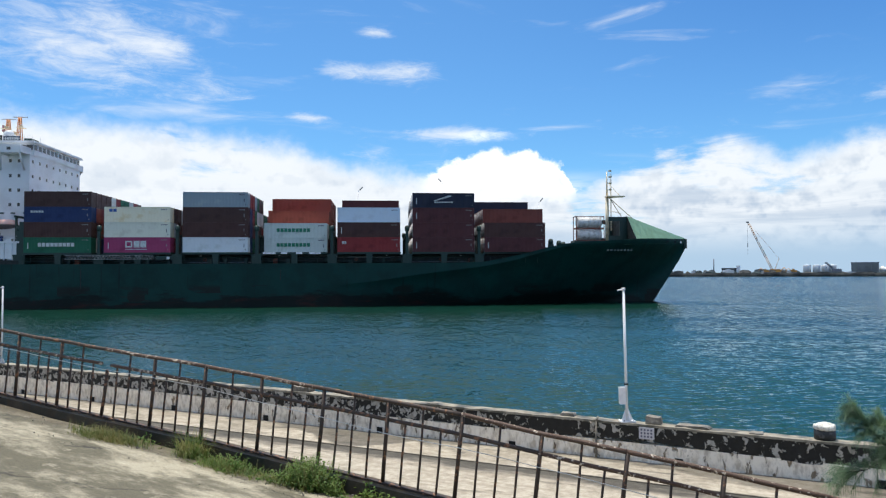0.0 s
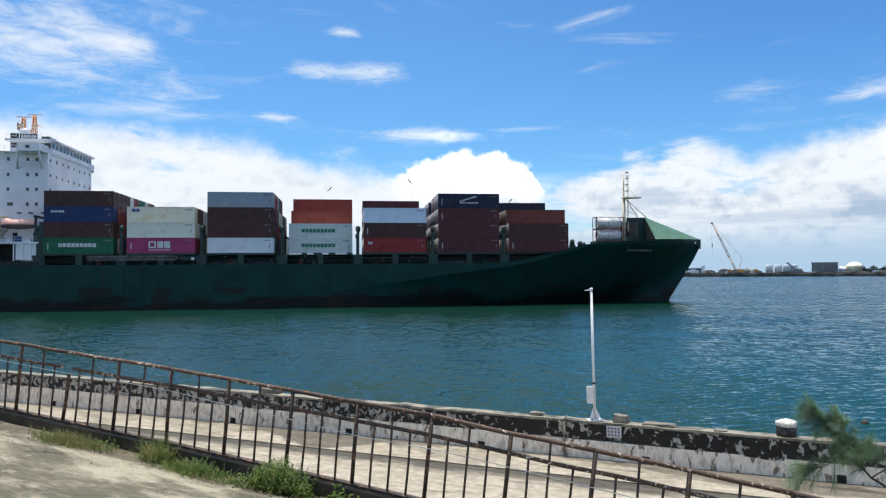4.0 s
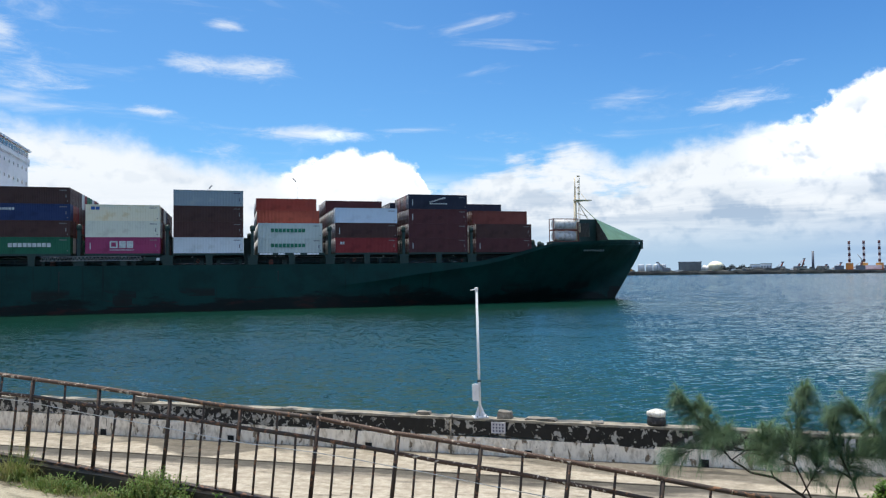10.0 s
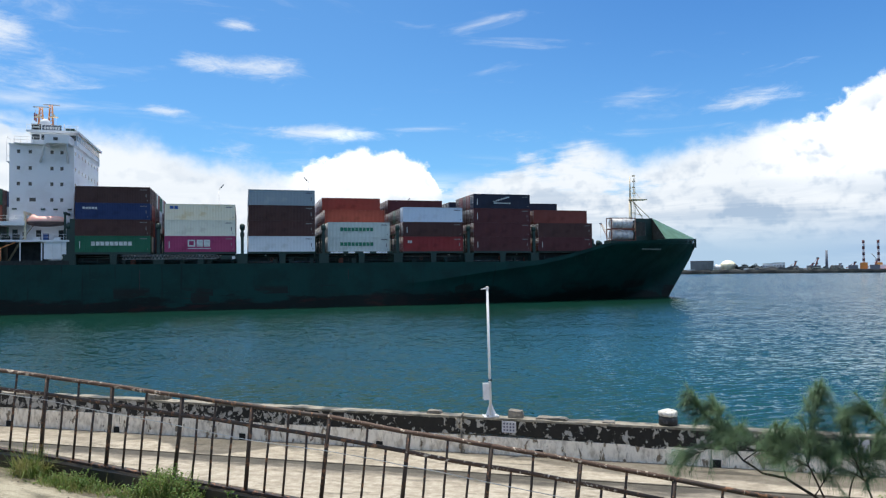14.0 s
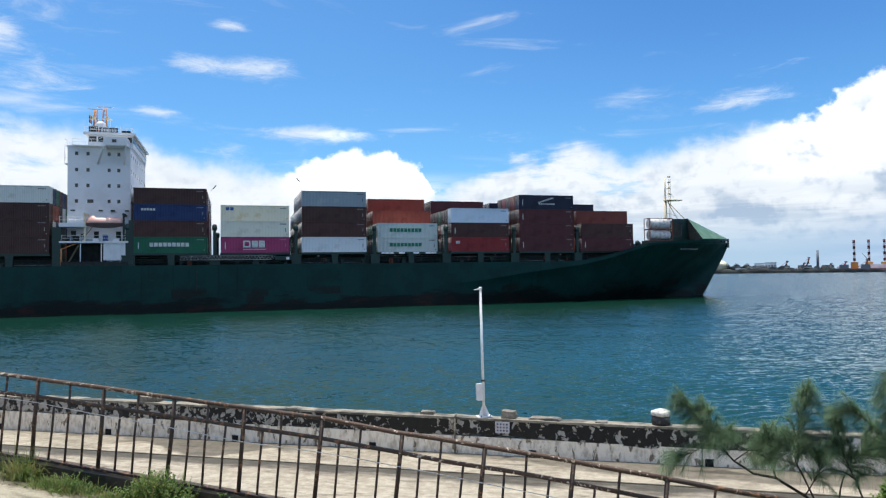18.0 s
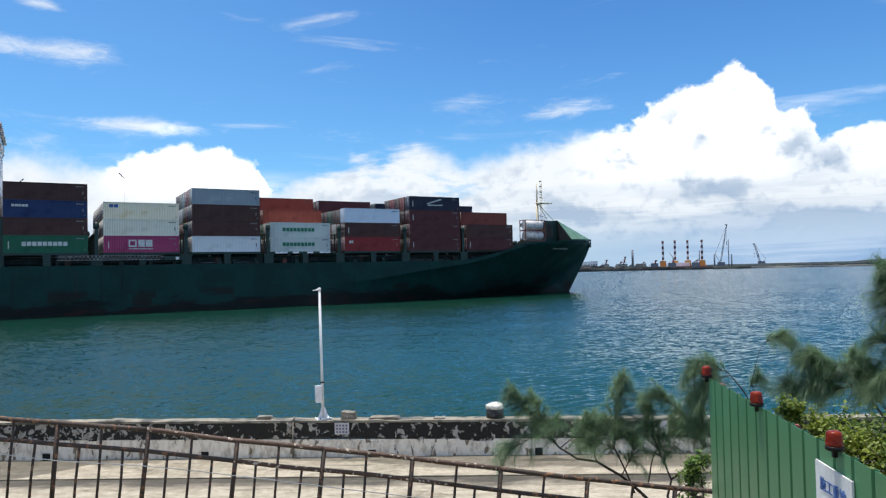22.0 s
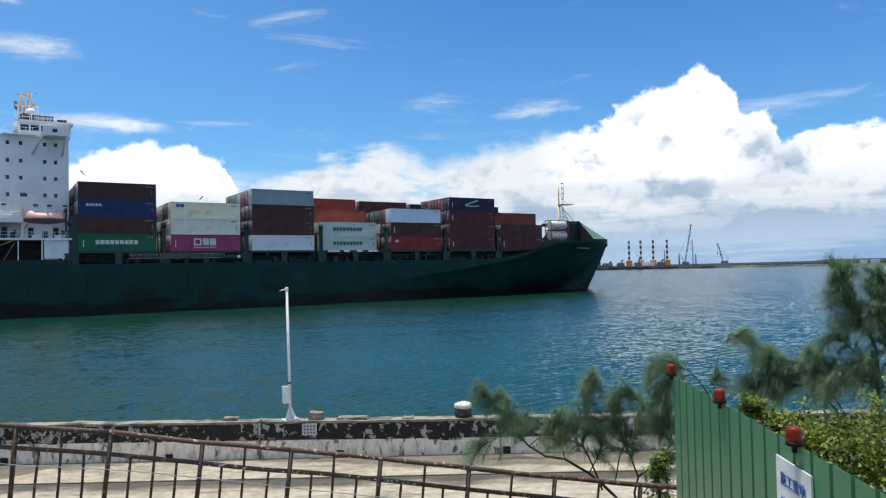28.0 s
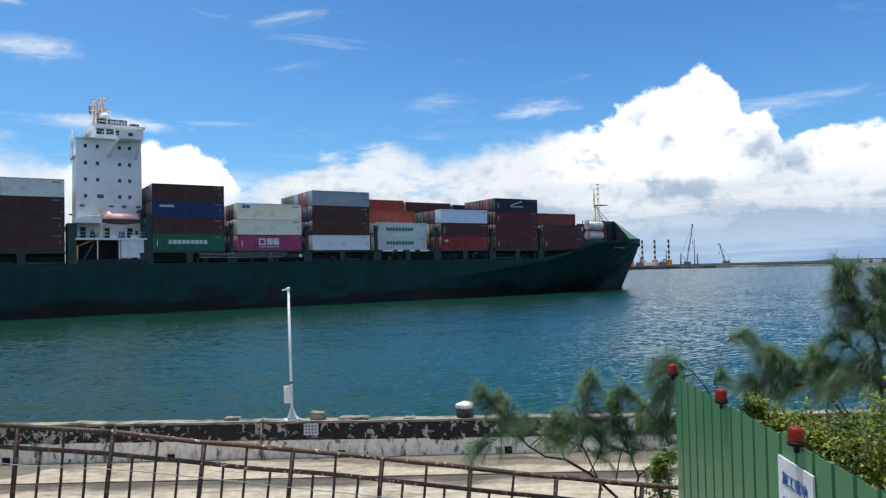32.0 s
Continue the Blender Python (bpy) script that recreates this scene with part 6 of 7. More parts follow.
def make_wall_bits():
    for s, w, h, d in ((58.40, 0.40, 0.22, 0.3), (59.40, 0.85, 0.08, 0.3), (56.05, 0.42, 0.11, 0.25), (46.65, 0.75, 0.20, 0.35), (51.8, 0.4, 0.05, 0.3), (60.9, 0.3, 0.05, 0.3)):
        x, y = on_wall(s, 0.22)
        bm = bmesh.new()
        bmesh.ops.create_cube(bm, size=1.0)
        bmesh.ops.subdivide_edges(bm, edges=bm.edges[:], cuts=3, use_grid_fill=True)
        for v in bm.verts:
            v.co = Vector((v.co.x * w * (1 - 0.25 * max(0, v.co.z)), v.co.y * d, (v.co.z + 0.5) * h))
        wander(bm, 0.03, 5, s)
        ob = part("stone_block", bm, STONE)
        ob.matrix_basis = pose(x, y, WALL_TOP_Z - 0.025, 0, 0, math.degrees(math.atan2(WALL_DIR.y, WALL_DIR.x)))
        tagged(ob, "weathered grey stone block lying on the wall", "stone")
    # drain holes at the foot of the wall
    for s in (31.25, 35.95, 40.65, 45.2, 49.92, 54.45, 59.07, 63.53, 68.1):
        x, y = on_wall(s, 0.0)
        rot = math.degrees(math.atan2(WALL_DIR.y, WALL_DIR.x))
        bm = bmesh.new()
        box(bm, -0.10, 0.10, -0.035, 0.10, 0.0, 0.20)
        ob = part("drain_hole", bm, HOLE)
        ob.matrix_basis = pose(x, y, PATH_Z + 0.03 + 0.0085 * (s - 58), 0, 0, rot)
        tagged(ob, "small dark square drain opening at the wall foot", "drain", kind="structure")
    # a faded notice and a plate on the wall
    for s, w, h, z, rows in ((58.26, 0.39, 0.30, 2.03, 3), (66.80, 0.22, 0.34, 2.00, 0)):
        x, y = on_wall(s, -0.03)
        rot = math.degrees(math.atan2(WALL_DIR.y, WALL_DIR.x))
        sign = part("notice_plate", box(bmesh.new(), -w / 2, w / 2, -0.02, 0.02, 0, h), PALE_SIGN)
        sign.matrix_basis = pose(x, y, z, 0, 0, rot)
        tagged(sign, "faded grey notice plate fixed on the quay wall", "sign", "plates on the quay wall")
        for r in range(rows):
            for c in range(4):
                part("printed_bar", box(bmesh.new(), -w / 2 + 0.045 + c * 0.085, -w / 2 + 0.09 + c * 0.085, -0.024, -0.019, h - 0.085 - r * 0.085, h - 0.04 - r * 0.085), INK, sign)
    # a rusty pipe stub bent over the coping
    x, y = on_wall(56.92, -0.06)
    bm = bmesh.new()
    rod(bm, (0, 0, 0), (0, 0, 0.95), 0.03, n=8)
    rod(bm, (0, 0, 0.95), (0.07, 0.05, 1.08), 0.03, n=8)
    rod(bm, (-0.16, 0, 0.95), (-0.02, 0, 0.66), 0.02, n=6)
    ob = part("pipe_stub", bm, STONE)
    ob.matrix_basis = pose(x, y, PATH_Z + 0.05)
    tagged(ob, "dirty pale pipe stub standing against the wall", "pipe")


make_lamp_post()
make_bollard()
make_wall_bits()


# ---- green hoarding ----
FENCE_A = Vector((5.03, 5.15, 0))
FENCE_DIR = Vector((-0.497, -0.868, 0)).normalized()
FENCE_TOP, FENCE_LOW = 5.34, 2.9


def make_fence():
    fence = tagged(empty("construction_fence"), "green ribbed sheet-steel construction fence", "fence")
    rot = math.degrees(math.atan2(FENCE_DIR.y, FENCE_DIR.x))
    fence.matrix_basis = pose(FENCE_A.x, FENCE_A.y, 0, 0, 0, rot)
    n, w = 24, 0.222
    for i in range(n):
        # in the fence's own space x runs along it and -y faces the camera's side
        bm = bmesh.new()
        x = i * w
        outline = [(x, 0.0), (x + w - 0.040, 0.0), (x + w - 0.030, 0.028), (x + w - 0.010, 0.028), (x + w, 0.0), (x + w, 0.003), (x + w - 0.008, 0.031), (x + w - 0.032, 0.031), (x + w - 0.042, 0.003), (x, 0.003)]
        prism(bm, outline, "z", FENCE_LOW, FENCE_TOP + noise.noise(Vector((i * 3.1, 0, 0))) * 0.006)
        part("panel", bm, FENCE_GREEN, fence)
    for z in (3.4, 4.4, 5.15):
        part("fence_rail", box(bmesh.new(), 0, n * w, 0.04, 0.08, z, z + 0.05), FRAME_RED, fence)
    for i in range(4):
        part("fence_post", box(bmesh.new(), 0.02 + i * 1.75, 0.07 + i * 1.75, 0.08, 0.13, FENCE_LOW - 0.2, FENCE_TOP - 0.05), FRAME_RED, fence)
    # warning lamps on top
    for i, d in enumerate((0.02, 1.41, 2.71)):
        p = FENCE_A + FENCE_DIR * d + Vector((-0.868, 0.497, 0)) * 0.025
        lamp = tagged(empty("warning_lamp", pose(p.x, p.y, FENCE_TOP + 0.005, 0, 0, i * 31)), "red domed warning lamp with black base on the fence top", "lamp", "lamps on the fence")
        part("base", lathe(bmesh.new(), [(0.044, 0), (0.050, 0.006), (0.050, 0.020), (0.046, 0.026)], n=20), BLACK, lamp)
        part("lens", lathe(bmesh.new(), [(0.045, 0.026), (0.047, 0.034), (0.0445, 0.039), (0.0455, 0.050), (0.043, 0.055), (0.044, 0.066), (0.042, 0.071), (0.0425, 0.086), (0.039, 0.099), (0.030, 0.107), (0.01, 0.111)], n=20), LAMP_RED, lamp, "ribbed red plastic lens")
        part("clip", box(bmesh.new(), -0.012, 0.012, -0.012, 0.012, -0.04, 0.0), BLACK, lamp)
    # white notice board on the sheet
    board = tagged(empty("warning_sign"), "white board with blue lettering fixed on the green fence", "sign")
    board.matrix_basis = pose(FENCE_A.x, FENCE_A.y, 0, 0, 0, rot) @ pose(2.42, -0.012, 4.50)
    bw, bh = 0.47, 0.72
    part("panel", box(bmesh.new(), 0, bw, -0.006, 0.006, 0, bh), SIGN_WHITE, board)
    for row, text in enumerate(("施工重地", "請勿進入")):
        cu = bpy.data.curves.new("lettering", "FONT")
        cu.body, cu.size, cu.extrude, cu.align_x = text, 0.086, 0.0015, "CENTER"
        cu.offset = 0.0006
        cu.materials.append(BLUE_INK)
        ob = new("lettering", cu)
        ob.parent = board
        ob.matrix_basis = pose(bw / 2, -0.009, bh - 0.15 - row * 0.15, 90, 0, 0)


make_fence()


# ---- plants ----
def blade(bm, p, d, length, width, bend, rng):
    side = Vector((d.y, -d.x, 0))
    side = side.normalized() if side.length > 0.01 else Vector((1, 0, 0))
    q = p + d * length * 0.55 + Vector((0, 0, -bend * 0.2 * length))
    r = p + d * length + Vector((0, 0, -bend * length))
    a, b, c, e, f = (bm.verts.new(v) for v in (p - side * width, p + side * width, q + side * width * 0.8, q - side * width * 0.8, r))
    bm.faces.new((a, b, c, e))
    bm.faces.new((e, c, f))


def leaf(bm, p, d, size, rng):
    d = d.normalized()
    up = Vector((rng.uniform(-0.6, 0.6), rng.uniform(-0.6, 0.6), 1))
    s = d.cross(up).normalized() * size * 0.36
    n = s.cross(d).normalized() * size * 0.10
    a, b, c, e = (bm.verts.new(v) for v in (p, p + d * size * 0.45 + s + n, p + d * size, p + d * size * 0.45 - s + n))
    m = bm.verts.new(p + d * size * 0.45)
    for f in ((a, b, m), (b, c, m), (c, e, m), (e, a, m)):
        bm.faces.new(f)


def grass_tuft(k, back, n, length, spread, seed, label, mat=GRASS):
    rng = random.Random(seed)
    bm = bmesh.new()
    for i in range(n):
        kk = k + rng.gauss(0, spread)
        b = back + rng.gauss(0, 0.10)
        e = rail(kk, 0, -max(0.12, b))
        p = Vector((e.x, e.y, slope_z(e.x, e.y) - 0.02))
        d = Vector((rng.gauss(0, 0.5), rng.gauss(0, 0.5), 1)).normalized()
        blade(bm, p, d, length * rng.uniform(0.3, 1.0), 0.0035, rng.uniform(0.0, 0.9), rng)
    tagged(part("grass_tuft", bm, mat), label, "grass", "weeds along the kerb", "stuff")


def weed_bush(k, back, n, size, spread, height, seed, label):
    rng = random.Random(seed)
    bush = tagged(empty("weed_bush"), label, "plant", "weeds along the kerb")
    stems, leaves = bmesh.new(), bmesh.new()
    for i in range(n):
        kk = k + rng.gauss(0, spread)
        e = rail(kk, 0, -max(0.14, back + rng.gauss(0, 0.13)))
        p = Vector((e.x, e.y, slope_z(e.x, e.y) - 0.02))
        h = height * rng.uniform(0.35, 1.0) * math.exp(-((kk - k) / (spread * 1.8)) ** 2)
        tip = p + Vector((rng.uniform(-0.12, 0.12), rng.uniform(-0.12, 0.12), h))
        rod(stems, p, tip, 0.004, 0.002, 4)
        for j in range(9):
            q = p.lerp(tip, 0.2 + 0.8 * j / 8)
            leaf(leaves, q, Vector((rng.uniform(-1, 1), rng.uniform(-1, 1), rng.uniform(-0.1, 0.6))), size * rng.uniform(0.6, 1.2), rng)
    tagged(part("stem", stems, GRASS, bush), kind="stuff")
    tagged(part("leaves", leaves, LEAF, bush), kind="stuff")


def make_weeds():
    grass_tuft(2.75, 0.55, 3800, 0.26, 0.25, 1, "dry grass patch beside the kerb", DRY_GRASS)
    grass_tuft(4.02, 0.26, 620, 0.58, 0.095, 2, "tall grass tuft against the kerb")
    grass_tuft(4.75, 0.42, 800, 0.26, 0.22, 3, "low grass beside the kerb")
    grass_tuft(5.5, 0.40, 300, 0.18, 0.30, 4, "low grass beside the kerb")
    grass_tuft(7.3, 0.18, 120, 0.28, 0.4, 5, "thin grass by the railing")
    grass_tuft(8.6, 0.16, 60, 0.3, 0.3, 16, "thin grass by the railing")
    weed_bush(6.05, 0.32, 420, 0.032, 0.27, 0.42, 7, "bright green leafy weed growing against the kerb")
    weed_bush(4.75, 0.34, 130, 0.028, 0.24, 0.20, 8, "low green weed growing against the kerb")
    weed_bush(3.05, 0.30, 26, 0.035, 0.14, 0.15, 9, "low green weed growing against the kerb")
    weed_bush(7.0, 0.16, 22, 0.05, 0.18, 0.30, 10, "small broad-leaved weed by the railing")
    weed_bush(12.6, 0.16, 26, 0.05, 0.25, 0.75, 12, "climbing weed on the railing")
    weed_bush(8.9, 0.16, 14, 0.04, 0.3, 0.35, 13, "small weed by the railing")


make_weeds()


def make_grit():
    """Crumbs of concrete, dry leaves and gravel on the slab along the kerb."""
    rng = random.Random(41)
    bm = bmesh.new()
    for i in range(520):
        k = rng.uniform(-2, 9)
        e = rail(k, 0, -(0.14 + abs(rng.gauss(0, 0.55))))
        r = rng.uniform(0.004, 0.014) * (2.2 if rng.random() < 0.05 else 1)
        m = pose(e.x, e.y, slope_z(e.x, e.y) + r * 0.3 + (noise.noise(Vector((e.x * 0.5, e.y * 0.5, 1))) * 0.05 + noise.noise(Vector((e.x * 2, e.y * 2, 5))) * 0.012), rng.uniform(0, 360), rng.uniform(0, 360), 0)
        vs = [bm.verts.new(m @ (Vector(v) * r * rng.uniform(0.6, 1.3))) for v in ((1, 0, 0), (-1, 0, 0), (0, 1, 0), (0, -1, 0), (0, 0, 0.6), (0, 0, -0.6))]
        for a, b, c in ((0, 2, 4), (2, 1, 4), (1, 3, 4), (3, 0, 4), (2, 0, 5), (1, 2, 5), (3, 1, 5), (0, 3, 5)):
            bm.faces.new((vs[a], vs[b], vs[c]))
    tagged(part("gravel", bm, STONE), "crumbled concrete and gravel along the kerb", "gravel", kind="stuff")


make_grit()


SWAY = []            # limbs that swing in the wind: limb, foot of the tree, phase


def feather_tree(root, limbs, seed, label):
    """An ironwood: crooked limbs with long drooping plumes of fine needles. limbs: (points, plumes, thickness, first plume along the limb, plume length)."""
    rng = random.Random(seed)
    tree = tagged(empty("ironwood_tree"), label, "tree", "feathery trees by the fence")
    for pts, plumes, width, start, size in limbs:
        pts = [Vector(p) - root for p in pts]
        fine = []
        for a, b in zip(pts, pts[1:]):
            for i in range(5):
                q = a.lerp(b, i / 5)
                fine.append(q + noise.noise_vector(q * 2.3 + Vector((seed, 0, 0))) * 0.035)
        fine.append(pts[-1])
        wood, crown = bmesh.new(), bmesh.new()
        m = len(fine) - 1
        pipe(wood, fine, [width * (1 - 0.85 * i / m) for i in range(m + 1)], 6)
        for i in range(int(plumes * 2.1)):
            s = start * 0.82 + (1 - start * 0.82) * (1 - rng.random() ** 1.15)
            k = min(m - 1, int(s * m))
            p = fine[k].lerp(fine[k + 1], s * m - k)
            along = (fine[k + 1] - fine[k]).normalized()
            side = Vector((rng.gauss(0, 1), rng.gauss(0, 1), rng.gauss(0.25, 0.8))).normalized()
            d = (along * 0.75 + side * (0.85 - 0.55 * s) + Vector((0, 0, 0.18))).normalized()
            length = size * rng.uniform(0.6, 1.3) * (1.0 - 0.25 * s)
            droop = rng.uniform(0.25, 0.75)
            twig = [p + d * length * u - Vector((0, 0, droop * length * u * u)) for u in (0, 0.33, 0.67, 1.0)]
            pipe(wood, twig, [0.0045, 0.0035, 0.0025, 0.0015], 4)
            for j in range(int(150 * length / 0.34)):
                u = rng.uniform(0.05, 1.0) * 3
                a = min(2, int(u))
                q = twig[a].lerp(twig[a + 1], u - a)
                t = (twig[a + 1] - twig[a]).normalized()
                e = (t * 0.8 + Vector((rng.gauss(0, 0.42), rng.gauss(0, 0.42), rng.gauss(0.05, 0.42)))).normalized()
                blade(crown, q, e, rng.uniform(0.08, 0.22), 0.0014, rng.uniform(0.15, 0.7), rng)
        limb = part("limb", wood, BARK, tree)
        tagged(part("needles", crown, NEEDLE, limb), kind="stuff")
        limb.matrix_basis = Matrix.Translation(root)
        SWAY.append((limb, root, rng.uniform(0, 0.8)))
    return tree


def sight(az, el, dist):
    """A place by direction and distance from the viewing spot, for the trees beyond the railing."""
    a, e = radians(az), radians(el)
    return Vector((math.sin(a) * dist, math.cos(a) * dist, 6.41 + math.tan(e) * dist))

# ---- trees by the fence ----
def make_trees():
    def way(dist, *angles):
        return [sight(a, e, dist) for a, e in angles]
    root = sight(42.5, -24, 10.0)
    root.z = PATH_Z
    limbs = [
        ([root] + way(10.0, (39.9, -17.4), (37.8, -15.8), (36.0, -14.8), (34.5, -14.7), (33.2, -14.0), (32.2, -12.8), (31.1, -11.4), (30.2, -10.4), (29.7, -9.7)), 26, 0.024, 0.70, 0.34),
        (way(10.0, (32.2, -12.8), (31.2, -13.0), (30.4, -13.5), (29.4, -13.8)), 9, 0.009, 0.15, 0.36),
        (way(10.0, (32.4, -13.0), (31.9, -12.0), (31.6, -11.2), (31.2, -10.5)), 20, 0.009, 0.20, 0.32),
        (way(10.0, (32.6, -13.3), (32.6, -12.4), (32.8, -11.9)), 12, 0.008, 0.25, 0.30),
        (way(10.1, (33.2, -14.0), (34.2, -13.2), (34.7, -13.2), (35.5, -12.2)), 12, 0.009, 0.35, 0.34),
        (way(9.8, (38.8, -17.0), (37.8, -14.6), (37.3, -13.5), (37.3, -12.2), (37.7, -10.5), (38.0, -9.2)), 30, 0.014, 0.40, 0.40),
        (way(10.0, (36.0, -14.8), (35.7, -13.6), (35.6, -12.8), (35.9, -11.9)), 24, 0.010, 0.20, 0.42),
        ([root] + way(9.7, (41.3, -17.0), (41.6, -15.8), (41.0, -14.4), (40.3, -13.1), (39.6, -12.0), (39.8, -11.0)), 24, 0.018, 0.58, 0.40),
        (way(9.6, (41.6, -15.8), (43.1, -14.6), (44.0, -13.4), (43.0, -11.8), (41.9, -10.6), (41.0, -9.9)), 28, 0.014, 0.40, 0.40),
        (way(9.5, (44.0, -13.4), (43.9, -11.8), (43.5, -10.6)), 18, 0.010, 0.15, 0.40),
        (way(9.9, (39.6, -16.6), (40.3, -14.1), (41.1, -12.8), (42.3, -12.0)), 18, 0.011, 0.35, 0.40),
        (way(9.9, (37.8, -15.8), (38.8, -14.2), (38.7, -13.2)), 14, 0.009, 0.30, 0.38),
        (way(9.7, (40.9, -18.0), (42.6, -16.2), (43.4, -15.0)), 10, 0.010, 0.45, 0.36),
    ]
    feather_tree(root, limbs, 21, "feathery grey-green tree growing below the railing")
    root2 = sight(56.5, -24, 9.0)
    root2.z = PATH_Z
    limbs = [
        ([root2] + way(9.0, (58.0, -10.3), (57.9, -6.4), (57.4, -4.9), (56.7, -3.4), (56.2, -2.2), (56.1, -1.2)), 52, 0.028, 0.52, 0.46),
        ([root2] + way(9.0, (58.8, -9.0), (58.6, -5.1), (58.5, -3.1), (58.4, -1.9)), 46, 0.022, 0.50, 0.46),
        (way(8.9, (57.9, -7.4), (56.7, -6.6), (55.9, -5.8), (55.2, -5.4)), 9, 0.010, 0.45, 0.30),
        (way(8.9, (58.0, -9.4), (56.9, -8.0), (56.2, -8.0)), 26, 0.010, 0.20, 0.42),
        (way(8.9, (59.4, -10.0), (57.9, -8.6), (57.4, -7.4)), 26, 0.012, 0.20, 0.44),
        ([root2] + way(9.1, (55.7, -10.8), (55.0, -9.8), (53.6, -8.5), (52.4, -7.5), (51.4, -6.9)), 30, 0.020, 0.74, 0.40),
        (way(9.1, (55.0, -9.8), (54.3, -8.3), (53.7, -7.6), (53.8, -7.2)), 26, 0.010, 0.25, 0.40),
        (way(9.1, (53.6, -8.7), (52.4, -8.9), (51.6, -8.6)), 24, 0.010, 0.15, 0.38),
        (way(9.1, (56.0, -10.6), (55.0, -9.0), (54.8, -8.2)), 22, 0.010, 0.30, 0.40),
        (way(9.2, (47.6, -11.5), (47.2, -8.6), (47.6, -7.1), (48.1, -5.9), (48.8, -5.5), (49.3, -5.3)), 13, 0.006, 0.80, 0.26),
        (way(9.3, (48.2, -12.0), (46.5, -9.1), (45.7, -8.1), (44.7, -7.6), (44.1, -7.6)), 20, 0.011, 0.62, 0.34),
        (way(9.3, (45.7, -8.3), (44.6, -8.6), (44.1, -9.0)), 12, 0.008, 0.2, 0.30),
        (way(9.3, (48.0, -11.5), (46.9, -9.0), (47.6, -8.5)), 8, 0.007, 0.55, 0.24),
        (way(9.2, (50.6, -12.0), (50.4, -9.8), (50.0, -9.0)), 14, 0.009, 0.55, 0.32),
    ]
    feather_tree(root2, limbs, 22, "tall feathery grey-green tree growing behind the fence")
    # leafy bush behind the fence
    rng = random.Random(31)
    for seed, spots, n, size, mat, label in (
            (31, [(51.6, -12.0, 8.2, 0.20), (53.4, -12.2, 7.8, 0.24), (55.2, -13.2, 7.4, 0.30), (57.0, -13.2, 7.2, 0.34), (58.9, -11.2, 7.4, 0.34), (58.8, -13.4, 6.9, 0.48), (56.4, -14.6, 6.9, 0.45), (60.5, -12.0, 7.0, 0.5), (54.0, -13.6, 7.4, 0.30), (49.6, -10.6, 8.4, 0.16)], 1250, 0.046, LEAF_YELLOW, "bushy shrub with yellow-green leaves behind the fence"),
            (32, [(43.0, -15.4, 8.6, 0.17), (43.5, -14.6, 8.6, 0.14), (43.1, -16.9, 8.6, 0.24)], 300, 0.050, LEAF, "bright green leafy climber beside the fence")):
        bush = tagged(empty("shrub"), label, "shrub")
        rng = random.Random(seed)
        stems, leaves = bmesh.new(), bmesh.new()
        for az, el, dist, r in spots:
            c = sight(az, el, dist)
            foot = Vector((c.x + rng.uniform(-0.2, 0.2), c.y + rng.uniform(-0.2, 0.2), PATH_Z))
            rod(stems, foot, c, 0.02, 0.008, 5)
            twigs = []
            for i in range(26):
                d = Vector((rng.gauss(0, 1), rng.gauss(0, 1), rng.gauss(0.15, 1))).normalized()
                q = c + d * r * rng.uniform(0.45, 1.25) * (1 + 0.4 * noise.noise(d * 2 + c))
                rod(stems, c, q, 0.006, 0.003, 4)
                twigs.append(q)
            for i in range(n):
                q = rng.choice(twigs)
                p = c.lerp(q, rng.uniform(0.5, 1.05)) + Vector((rng.gauss(0, 1), rng.gauss(0, 1), rng.gauss(0, 1))) * r * 0.16
                leaf(leaves, p, Vector((rng.uniform(-1, 1), rng.uniform(-1, 1), rng.uniform(-0.8, 0.6))), size * rng.uniform(0.5, 1.3), rng)
        tagged(part("stem", stems, BARK, bush), kind="stuff")
        tagged(part("leaves", leaves, mat, bush), kind="stuff")


make_trees()


# ---- far shore ----
FAR_LAND = surface("far_rock_and_soil", (0.060, 0.068, 0.075), 0.9, 0, (0.15, 0.145, 0.13), (0.02, 0.45, 0.6), (0.3, 0.2), (0.2, 0.3), 1.0, 0.05)
FAR_ROCK = surface("dark_rock_armour", (0.018, 0.022, 0.025), 0.9, 0, (0.045, 0.05, 0.05), (0.05, 0.45, 0.6), (0.4, 0.4), (0.3, 0.6), 1.0, 0.05)
FAR_WHITE = surface("far_white_tank", (0.88, 0.90, 0.90), 0.5, 0, None, (0.05, 0.45, 0.6))
FAR_CREAM = surface("far_cream_tank", (0.90, 0.86, 0.62), 0.5, 0, None, (0.05, 0.45, 0.6))
FAR_GREY = surface("far_grey_cladding", (0.17, 0.20, 0.205), 0.6, 0, None, (0.05, 0.45, 0.6))
FAR_TREES = surface("far_dark_trees", (0.030, 0.045, 0.055), 0.9, 0, (0.04, 0.06, 0.06), (0.1, 0.45, 0.6))
FAR_RED = surface("far_red_paint", (0.34, 0.095, 0.065), 0.6)
LEG_RED = surface("dark_red_leg_paint", (0.075, 0.018, 0.026), 0.6)
FAR_BAND = surface("far_white_paint", (0.88, 0.88, 0.90), 0.6)
FAR_YELLOW = surface("far_yellow_paint", (0.62, 0.30, 0.07), 0.6)
FAR_BUFF = surface("far_orange_lattice", (0.50, 0.25, 0.11), 0.6, 0, (0.60, 0.50, 0.40), (0.12, 0.48, 0.52))
FAR_STEEL = surface("far_dark_steel", (0.17, 0.19, 0.23), 0.6)
SHORE = 1000.0


